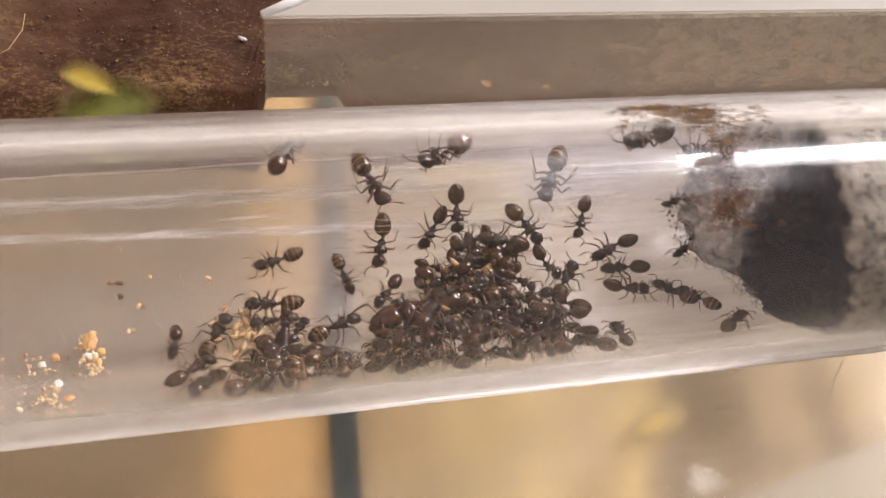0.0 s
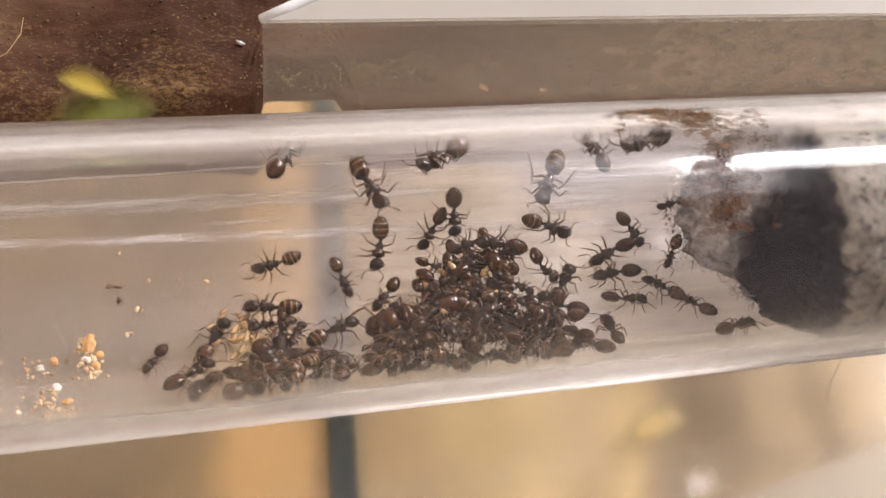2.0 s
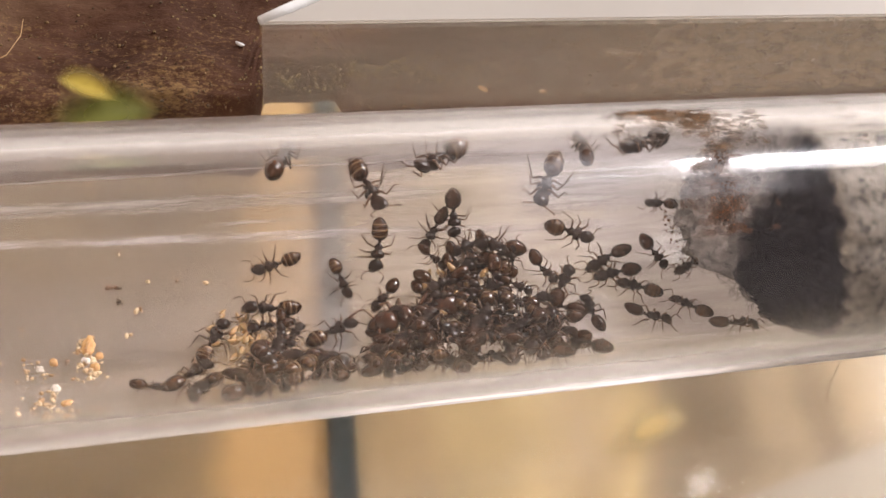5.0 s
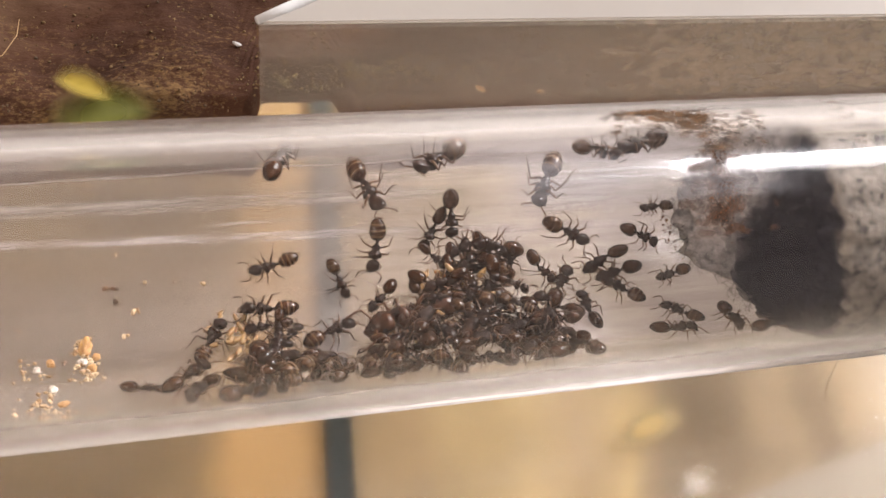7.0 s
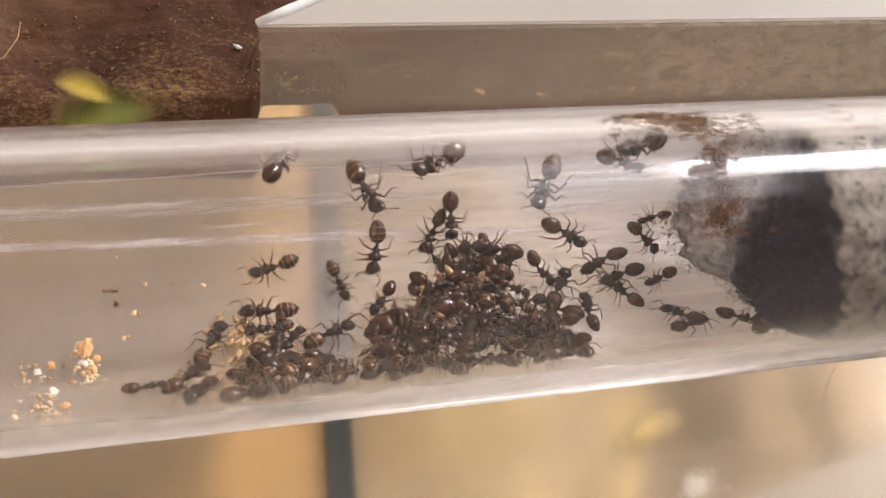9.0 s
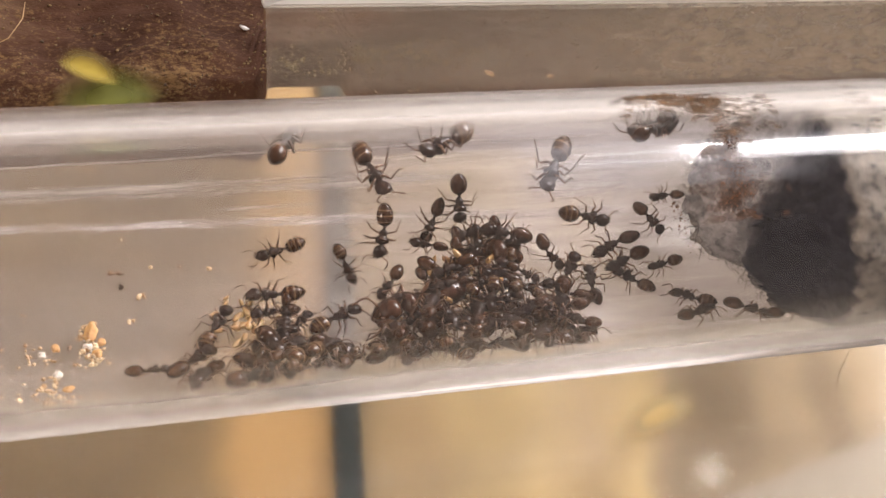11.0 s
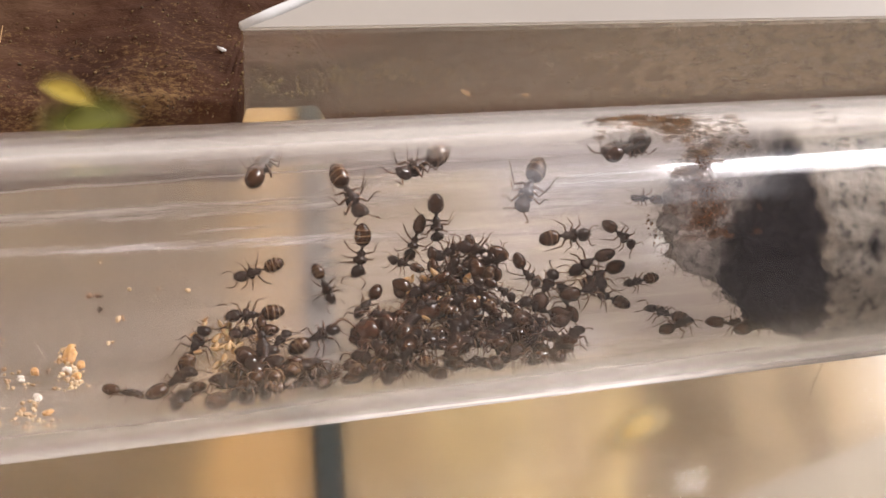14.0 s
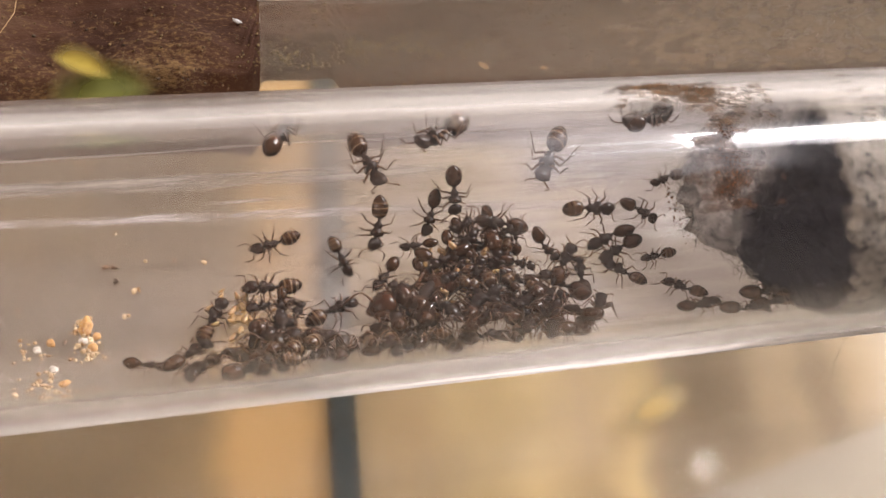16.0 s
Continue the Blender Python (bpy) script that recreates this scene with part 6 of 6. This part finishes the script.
    crawl("l4", (0, -7.75, -72.5, 0.55, 7), (3.4, -7.96, -71.7, 0.55, -2), (6.8, -7.87, -75.3, 0.55, 22), (10.1, -7.97, -72.0, 0.55, 0), (13.2, -7.96, -74.1, 0.55, 14), (16, -7.92, -71.3, 0.55, 17))
    crawl("l5", (0, -6.97, -57.5, 1.34, 47), (3.4, -7.06, -58.0, 1.34, 38), (6.8, -6.98, -56.7, 1.34, 40), (10.1, -7.01, -57.6, 1.34, 48), (13.2, -6.97, -58.2, 1.34, 41), (16, -6.95, -57.3, 1.34, 50))
    crawl("l6", (0, -8.54, -50.5, 0.12, -110), (3.4, -8.59, -49.5, 0.12, -107), (6.8, -8.55, -50.1, 0.12, -111), (10.1, -8.33, -50.0, 0.12, -113), (13.2, -8.69, -49.3, 0.12, -109), (16, -8.63, -50.7, 0.12, -110))
    crawl("l7", (0, -6.01, -41.4, 0.10, -173), (3.4, -6.01, -41.5, 0.10, -171), (6.8, -5.90, -40.8, 0.10, -168), (10.1, -5.84, -40.2, 0.10, -174), (13.2, -6.01, -42.5, 0.10, -164), (16, -6.06, -40.7, 0.10, -170))
    crawl("l8", (0, -9.68, -42.6, 1.42, -80), (3.4, -9.83, -43.7, 1.42, -77), (6.8, -9.78, -44.0, 1.42, -77), (10.1, -9.63, -42.7, 1.42, -75), (13.2, -9.64, -43.0, 1.42, -80), (16, -9.67, -42.4, 1.42, -67))
    crawl("l9", (0, -8.64, -28.9, 0.83, 89), (3.4, -8.88, -30.6, 0.83, 85), (6.8, -8.97, -29.6, 0.83, 73), (10.1, -8.71, -26.7, 0.83, 88), (13.2, -8.64, -28.7, 0.83, 89), (16, -8.63, -27.9, 0.83, 87))
    crawl("l10", (0, -7.78, -11.6, 0.47, 53), (3.4, -7.85, -12.5, 0.47, 54), (6.8, -7.94, -11.4, 0.47, 47), (10.1, -7.78, -12.8, 0.47, 46), (13.2, -7.78, -12.4, 0.47, 45), (16, -7.67, -12.3, 0.47, 66))
    crawl("l11", (0, -9.41, -71.8, 0.62, 176), (3.4, -9.19, -72.4, 0.62, 184), (6.8, -9.37, -70.2, 0.62, 180), (10.1, -9.52, -74.2, 0.62, 182), (13.2, -9.59, -70.6, 0.62, 171), (16, -9.56, -72.2, 0.62, 181))
    crawl("l12", (0, -9.20, -42.6, 0.43, -129), (3.4, -9.16, -43.6, 0.43, -122), (6.8, -9.18, -42.6, 0.43, -135), (10.1, -9.37, -42.3, 0.43, -135), (13.2, -9.14, -41.7, 0.43, -121), (16, -9.29, -42.4, 0.43, -125))
    crawl("l13", (0, -10.85, -55.0, 0.64, 114), (3.4, -11.16, -56.0, 0.64, 119), (6.8, -10.92, -55.0, 0.64, 116), (10.1, -10.85, -54.4, 0.64, 108), (13.2, -10.69, -54.4, 0.64, 121), (16, -10.92, -55.3, 0.64, 126))
    crawl("m1", (0, 10.63, 46.3, 0.00, -103), (0.5, 11.09, 48.8, 0.00, -78), (0.666667, 11.54, 49.0, 0.00, -49), (0.833333, 12.00, 49.2, 0.00, -19), (1, 12.46, 49.4, 0.00, 10), (1.5, 14.15, 41.6, 0.00, -28), (2, 14.19, 39.0, 0.00, -56), (2.5, 14.39, 39.9, 0.00, -62), (3, 15.14, 34.9, 0.00, -63), (3.5, 15.51, 29.3, 0.00, -72), (4, 15.80, 21.8, 0.00, -86), (6.5, 15.65, 34.1, 0.00, -15), (7, 15.04, 35.9, 0.00, -28), (8, 15.17, 36.1, 0.00, -42), (9, 15.34, 35.6, 0.00, -48), (11.5, 14.81, 38.4, 0.00, -48), (12, 14.69, 38.7, 0.00, -47), (12.5, 14.75, 37.7, 0.00, -44), (13, 14.64, 36.6, 0.00, -32), (13.5, 14.66, 36.9, 0.00, -40), (14, 14.65, 38.5, 0.00, -42), (14.5, 14.57, 37.2, 0.00, -41), (15, 14.50, 38.3, 0.00, -34), (15.5, 14.64, 37.4, 0.00, -36), (16, 14.65, 37.0, 0.00, -32))
    crawl("m2", (0, 6.84, 45.2, 0.00, -52), (0.5, 6.94, 44.8, 0.00, -49), (1, 7.89, 46.3, 0.00, -37), (1.5, 7.76, 45.3, 0.00, -29), (2, 8.46, 45.2, 0.00, -24), (2.5, 9.70, 41.7, 0.00, -11), (3, 10.03, 41.7, 0.00, -13), (3.5, 9.90, 41.4, 0.00, -17), (4, 9.99, 41.1, 0.00, -18), (6.5, 10.04, 41.8, 0.00, -31), (7.5, 9.86, 41.7, 0.00, -32), (8, 9.77, 42.8, 0.00, -34), (9, 9.88, 42.2, 0.00, -34), (11.5, 10.62, 41.9, 0.00, -11), (12, 10.60, 42.2, 0.00, -8), (12.5, 10.45, 43.9, 0.00, -22), (13, 10.86, 41.7, 0.00, -8), (13.5, 10.71, 40.3, 0.00, -11), (14, 10.86, 40.5, 0.00, -1), (14.5, 10.91, 45.1, 0.00, 12), (15, 10.94, 46.3, 0.00, 10), (15.5, 11.12, 44.5, 0.00, 8), (16, 11.17, 41.0, 0.00, -6))
    crawl("m3", (0, 12.68, 27.8, 0.00, -154), (1, 12.72, 28.6, 0.00, -156), (2, 12.73, 27.1, 0.00, -153), (3, 12.61, 26.9, 0.00, -151), (4, 12.54, 24.9, 0.00, -152), (6.5, 12.38, 23.9, 0.00, -150), (7.5, 12.40, 23.8, 0.00, -152), (9, 12.33, 24.3, 0.00, -154), (11.5, 12.50, 24.6, 0.00, -154), (12.5, 12.48, 24.3, 0.00, -152), (13, 12.48, 24.4, 0.00, -152), (14, 12.46, 24.2, 0.00, -154), (14.5, 12.48, 23.2, 0.00, -154), (15, 12.40, 23.1, 0.00, -153), (16, 12.43, 23.3, 0.00, -157))
    crawl("m4", (0, 13.24, 14.5, 0.00, -179), (1, 12.94, 14.1, 0.00, -171), (2, 12.84, 13.5, 0.00, -173), (3, 12.92, 15.0, 0.00, -173), (4, 12.93, 14.3, 0.00, -175), (6.5, 13.02, 14.8, 0.00, -161), (7.5, 13.36, 15.4, 0.00, -167), (9, 13.42, 14.5, 0.00, -162), (11.5, 13.04, 14.4, 0.00, -154), (12.5, 13.12, 14.8, 0.00, -152), (13, 13.08, 15.5, 0.00, -155), (14, 13.14, 16.2, 0.00, -155), (15, 13.02, 16.2, 0.00, -150), (16, 12.97, 15.7, 0.00, -153))
    crawl("m5", (0, 13.01, 1.1, 0.00, -13), (0.5, 12.64, -0.3, 0.00, -2), (1, 12.64, -1.2, 0.00, -8), (2, 12.86, -4.3, 0.00, -11), (2.5, 13.55, -7.1, 0.00, -22), (3, 13.95, -11.9, 0.00, -21), (4, 13.90, -11.0, 0.00, -24), (6.5, 13.96, -32.4, 0.00, -49), (7, 15.11, -32.5, 0.00, -7), (7.5, 15.59, -33.8, 0.00, -12), (8, 15.88, -31.9, 0.00, 2), (9, 16.47, -27.7, 0.00, 18), (11.5, 15.97, -31.1, 0.00, 19), (12.5, 16.28, -30.8, 0.00, 19), (13, 16.25, -27.6, 0.00, 15), (14, 16.45, -28.9, 0.00, 23), (15, 16.34, -29.3, 0.00, 27), (16, 16.29, -33.9, 0.00, 6))
    crawl("m6", (0, 16.08, -4.6, 0.00, 145), (0.5, 15.98, -0.9, 0.00, 144), (1, 15.79, 2.2, 0.00, 143), (1.5, 15.64, -0.2, 0.00, 150), (2, 15.75, 1.0, 0.00, 146), (2.5, 16.01, 3.4, 0.00, 137), (3, 15.86, 1.9, 0.00, 138), (3.5, 14.61, 3.6, 0.00, 151), (4, 14.50, 2.8, 0.00, 166), (6.5, 13.41, 4.3, 0.00, 149), (7.5, 13.18, 2.3, 0.00, 147), (9, 13.29, 2.7, 0.00, 137), (11.5, 13.13, 0.8, 0.00, 147), (12.5, 13.10, 1.5, 0.00, 143), (13, 13.23, 0.3, 0.00, 146), (14, 13.06, 0.6, 0.00, 149), (15, 12.92, -0.0, 0.00, 151), (16, 12.86, -0.1, 0.00, 144))
    crawl("m7", (0, 17.49, -10.6, 0.00, 138), (1, 17.59, -10.3, 0.00, 139), (2, 17.34, -12.8, 0.00, 135), (3, 17.42, -13.3, 0.00, 133), (4, 17.42, -12.3, 0.00, 139), (6.5, 16.39, -16.7, 0.00, 138), (7.5, 16.45, -17.4, 0.00, 144), (8, 16.47, -15.8, 0.00, 150), (9, 16.48, -17.4, 0.00, 144), (11.5, 16.50, -15.9, 0.00, 152), (12.5, 16.42, -18.3, 0.00, 144), (13, 16.55, -15.8, 0.00, 158), (14, 16.43, -16.5, 0.00, 145), (15, 16.56, -14.1, 0.00, 152), (16, 16.26, -15.8, 0.00, 144))
    crawl("m8", (0, 18.66, -34.4, 0.00, 37), (0.5, 18.09, -36.0, 0.00, 43), (1, 17.96, -39.1, 0.00, 15), (2, 18.78, -38.1, 0.00, 11), (3, 18.81, -39.8, 0.00, 13), (4, 18.90, -38.4, 0.00, 13), (4.83333, 18.98, -34.3, 0.00, -17), (5.66667, 19.07, -30.1, 0.00, -47), (6.5, 19.15, -25.9, 0.00, -77), (7.5, 19.62, -24.2, 0.00, -97), (8, 19.39, -24.4, 0.00, -95), (9, 20.02, -25.2, 0.00, -46), (11.5, 19.30, -31.5, 0.00, -55), (12.5, 19.93, -27.0, 0.00, -27), (13, 19.76, -32.5, 0.00, -34), (14, 19.97, -32.1, 0.00, -27), (15, 19.26, -34.4, 0.00, -22), (16, 18.85, -43.4, 0.00, -27))
    crawl("m9", (0, 17.84, 25.2, 0.00, -144), (1, 17.73, 25.6, 0.00, -138), (1.5, 16.89, 23.2, 0.00, -119), (2, 16.98, 23.7, 0.00, -118), (2.5, 16.96, 23.0, 0.00, -124), (3, 17.47, 19.8, 0.00, -129), (4, 18.11, 19.1, 0.00, -138), (6.5, 17.85, 10.6, 0.00, -170), (7, 16.98, 11.1, 0.00, -165), (7.5, 16.74, 14.6, 0.00, -179), (8, 16.25, 13.9, 0.00, -174), (8.5, 16.04, 10.1, 0.00, -140), (9, 16.10, 10.5, 0.00, -158), (11.5, 15.57, 9.7, 0.00, -172), (12, 15.61, 10.5, 0.00, -179), (12.5, 15.53, 10.1, 0.00, -177), (13, 15.50, 9.9, 0.00, -177), (14, 15.67, 9.2, 0.00, -171), (15, 15.57, 9.5, 0.00, -173), (16, 15.47, 8.9, 0.00, -170))
    crawl("m10", (0, 17.29, 53.6, 0.00, -162), (3.5, 16.82, 54.9, 0.00, -179), (4, 16.64, 55.3, 0.00, -184), (6.5, 16.11, 53.7, 0.00, -184), (7, 16.17, 53.1, 0.00, -175), (8, 15.75, 48.5, 0.00, -159), (9, 16.11, 47.7, 0.00, -165), (11.5, 16.17, 54.2, 0.00, -177), (12.5, 16.14, 61.0, 0.00, -186), (13.5, 16.48, 61.0, 0.00, -194), (14.5, 16.43, 58.8, 0.00, -173), (15, 16.24, 59.0, 0.00, -162), (16, 16.50, 56.1, 0.00, -160))
    crawl("m11", (0, 10.97, -36.0, 0.00, 82), (0.5, 10.95, -34.1, 0.00, 102), (1, 11.10, -29.2, 0.00, 147), (1.5, 10.98, -27.1, 0.00, 116), (2, 11.00, -27.2, 0.00, 86), (2.5, 11.05, -22.7, 0.00, 73), (3, 10.73, -15.8, 0.00, 91), (3.5, 10.64, -10.9, 0.00, 93), (4, 10.47, -11.4, 0.00, 94), (6.5, 10.45, -8.8, 0.00, 92), (7.5, 10.52, -7.7, 0.00, 100), (8, 10.51, -9.0, 0.00, 99), (9, 10.52, -8.1, 0.00, 85), (11.5, 10.31, 0.8, 0.00, 87), (12.5, 10.22, -0.7, 0.00, 90), (13, 10.30, -0.9, 0.00, 87), (14, 10.25, -0.2, 0.00, 91), (15, 10.03, 0.1, 0.00, 82), (16, 9.96, 0.5, 0.00, 85))
    crawl("m13", (0, -14.40, -8.1, 0.00, -102), (1, -14.91, -11.6, 0.00, -119), (2, -15.36, -15.0, 0.00, -122), (3, -15.52, -24.8, 0.00, -91), (3.5, -15.57, -32.2, 0.00, -92), (4, -15.59, -36.1, 0.00, -62), (6.5, -15.87, -36.5, 0.00, -26), (7.5, -15.96, -35.7, 0.00, -25), (8.5, -15.83, -32.6, 0.00, -3), (9, -15.79, -33.6, 0.00, 0), (11.5, -15.89, -33.5, 0.00, -12), (12.5, -15.89, -36.8, 0.00, -47), (13.5, -16.16, -34.3, 0.00, -45), (14.5, -15.99, -32.2, 0.00, -22), (15.3, -15.92, -34.4, 0.00, -28), (16, -15.87, -34.3, 0.00, -31))
    crawl("m14", (0, 0.76, 23.5, 0.50, -19), (2, 0.93, 26.1, 0.50, -23), (3, 0.88, 30.7, 0.50, -34), (4, 0.87, 31.9, 0.50, -43), (6.5, 1.24, 32.7, 0.50, -45), (8, 1.01, 32.8, 0.50, -46), (9, 1.29, 33.4, 0.50, -60), (9.4, 1.19, 33.9, 0.50, -113), (9.8, 1.09, 34.5, 0.50, -165), (10.2, 0.99, 35.0, 0.50, -218), (11.5, 0.24, 28.6, 0.50, -181), (13, 0.22, 26.7, 0.50, -181), (14, 0.42, 31.3, 0.50, -203), (15, 0.08, 27.5, 0.50, -176), (16, 0.09, 26.8, 0.50, -175))
    crawl("m15", (0, 1.02, 46.2, 0.00, -121), (4, 1.23, 48.2, 0.00, -122), (9, 1.35, 48.3, 0.00, -118), (11.5, 0.78, 44.5, 0.00, -112), (12.5, 0.97, 46.2, 0.00, -107), (14, 1.15, 45.9, 0.00, -110), (16, 1.05, 44.9, 0.00, -106))
    crawl("m16", (0, 4.77, -74.9, 0.60, 161), (4, 5.44, -66.8, 0.60, 139), (9, 6.62, -47.1, 0.60, 121), (11.5, 5.96, -55.7, 0.60, 107), (12.5, 7.23, -42.1, 0.60, 116), (13.4, 7.15, -38.2, 0.60, 108), (13.8, 8.5, -34.0, 0.60, 62), (14.2, 9.2, -36.5, 0.60, 18), (14.5, 9.2, -38.0, 0.60, 8), (14.8, 9.6, -33.5, 0.60, 28), (15.2, 9.6, -32.0, 0.60, 45), (15.6, 9.8, -31.0, 0.60, 54), (16, 9.8, -31.0, 0.60, 60))
    crawl("m17", (0, 8.44, -58.2, 0.40, 102), (4, 8.59, -51.4, 0.40, 114), (9, 7.80, -50.0, 0.40, 103), (11.5, 7.11, -50.3, 0.40, 92), (13, 7.78, -44.6, 0.40, 104), (14, 6.87, -54.9, 0.40, 98), (16, 6.62, -57.6, 0.40, 120))
    crawl("m18", (0, 6.43, -21.7, 0.80, 24), (13.4, 7.02, -20.7, 0.80, 30), (14, 11.28, 2.5, 0.80, 15), (14.5, 15.35, -3.3, 0.80, -14), (15, 17.67, -23.0, 0.80, -13), (15.5, 19.71, -33.0, 0.80, -4), (16, 20.38, -40.1, 0.80, -5))
    crawl("a1", (0, -8.75, 159.5, 0.00, -66), (16, -8.75, 159.5, 0.00, -64))
    crawl("queen", (0, -0.35, -6.7, 0.30, -169), (8, -0.45, -6.4, 0.30, -167), (16, -0.60, -7.2, 0.30, -164))

    crawl("n1", (0, 13.2, 172.0, 0.00, 190), (0.5, 12.0, 178.0, 0.00, 182), (1, 9.0, 182.0, 0.00, 182), (1.5, 7.9, 174.0, 0.00, 225), (2, 7.4, 167.0, 0.00, 262), (2.5, 7.2, 162.4, 0.00, 280), (4.2, 6.9, 162.0, 0.00, 272), (6.3, 7.1, 163.5, 0.00, 300), (6.6, 7.3, 163.8, 0.00, 350), (7, 7.7, 164.3, 0.00, 385), (8, 8.2, 166.0, 0.00, 375), (9.2, 9.0, 171.5, 0.00, 390), (10, 9.9, 168.0, 0.00, 360), (11.3, 10.4, 163.0, 0.00, 345), (16, 10.4, 163.0, 0.00, 342))
    crawl("n2", (0, 23.8, -34.0, 0.00, 6), (4.2, 23.8, -34.0, 0.00, 6), (6.3, 21.0, -40.0, 0.00, 10), (7, 21.3, -40.0, 0.00, 14), (9.2, 21.3, -40.0, 0.00, 16), (11.3, 21.6, -40.0, 0.00, 12), (13, 20.9, -41.0, 0.00, 14), (14.5, 21.2, -40.0, 0.00, 10), (16, 20.9, -40.0, 0.00, 4))
    stride("n2", 141, (4.2, 6.3), (11.3, 13))
    feel("n2", 242)
    stride("n1", 140, (0, 2.5), (6.3, 8), (8, 11.3))
    feel("n1", 241)

    feel("a2", 100)
    feel("a3", 101)
    feel("a4", 102)
    feel("a5", 103)
    feel("a7", 104)
    feel("a8", 105)
    feel("a9", 106)
    feel("a17", 107)
    feel("b1", 108)
    feel("b2", 109)
    feel("b3", 110)
    feel("b4", 111)
    feel("b5", 112)
    feel("b6", 113)
    feel("b8", 114)
    feel("b9", 115)
    feel("b10", 116)
    feel("b12", 117)
    feel("b13", 118)
    feel("b14", 119)
    feel("b15", 120)
    feel("b16", 121)
    feel("d1", 129)
    feel("d2", 130)
    feel("d3", 131)
    feel("d4", 132)
    stride("m1", 113, (0, 2), (2.5, 7), (9, 11.5))
    feel("m1", 213)
    stride("m2", 114, (0.5, 1), (1.5, 2.5), (9, 11.5), (12, 13), (14, 14.5), (15.5, 16))
    feel("m2", 214)
    feel("m3", 215)
    stride("m4", 116, (0, 1), (6.5, 7.5), (9, 11.5))
    feel("m4", 216)
    stride("m5", 117, (0, 0.5), (1, 3), (4, 11.5), (15, 16))
    feel("m5", 217)
    stride("m6", 118, (2, 2.5), (3, 3.5), (4, 6.5), (9, 11.5))
    feel("m6", 218)
    stride("m7", 119, (1, 2), (4, 6.5), (12.5, 13), (15, 16))
    feel("m7", 219)
    stride("m8", 120, (0, 2), (4, 7.5), (8, 13), (14, 16))
    feel("m8", 220)
    stride("m9", 121, (1, 1.5), (2.5, 8.5), (9, 11.5))
    feel("m9", 221)
    stride("m10", 122, (4, 6.5), (7, 14.5))
    feel("m10", 222)
    stride("m11", 123, (0, 3.5), (9, 11.5))
    feel("m11", 223)
    stride("m13", 124, (0, 6.5), (7.5, 8.5), (11.5, 12.5), (13.5, 14.5))
    feel("m13", 224)
    stride("m14", 125, (2, 3), (8, 11.5), (13, 15))
    feel("m14", 225)
    stride("m15", 126, (9, 11.5))
    feel("m15", 226)
    stride("m16", 127, (9, 13.4), (13.4, 16))
    feel("m16", 227)
    stride("m17", 128, (9, 16))
    feel("m17", 228)
    stride("m18", 129, (13.4, 16))
    feel("m18", 229)
    feel("a1", 230)


motions()
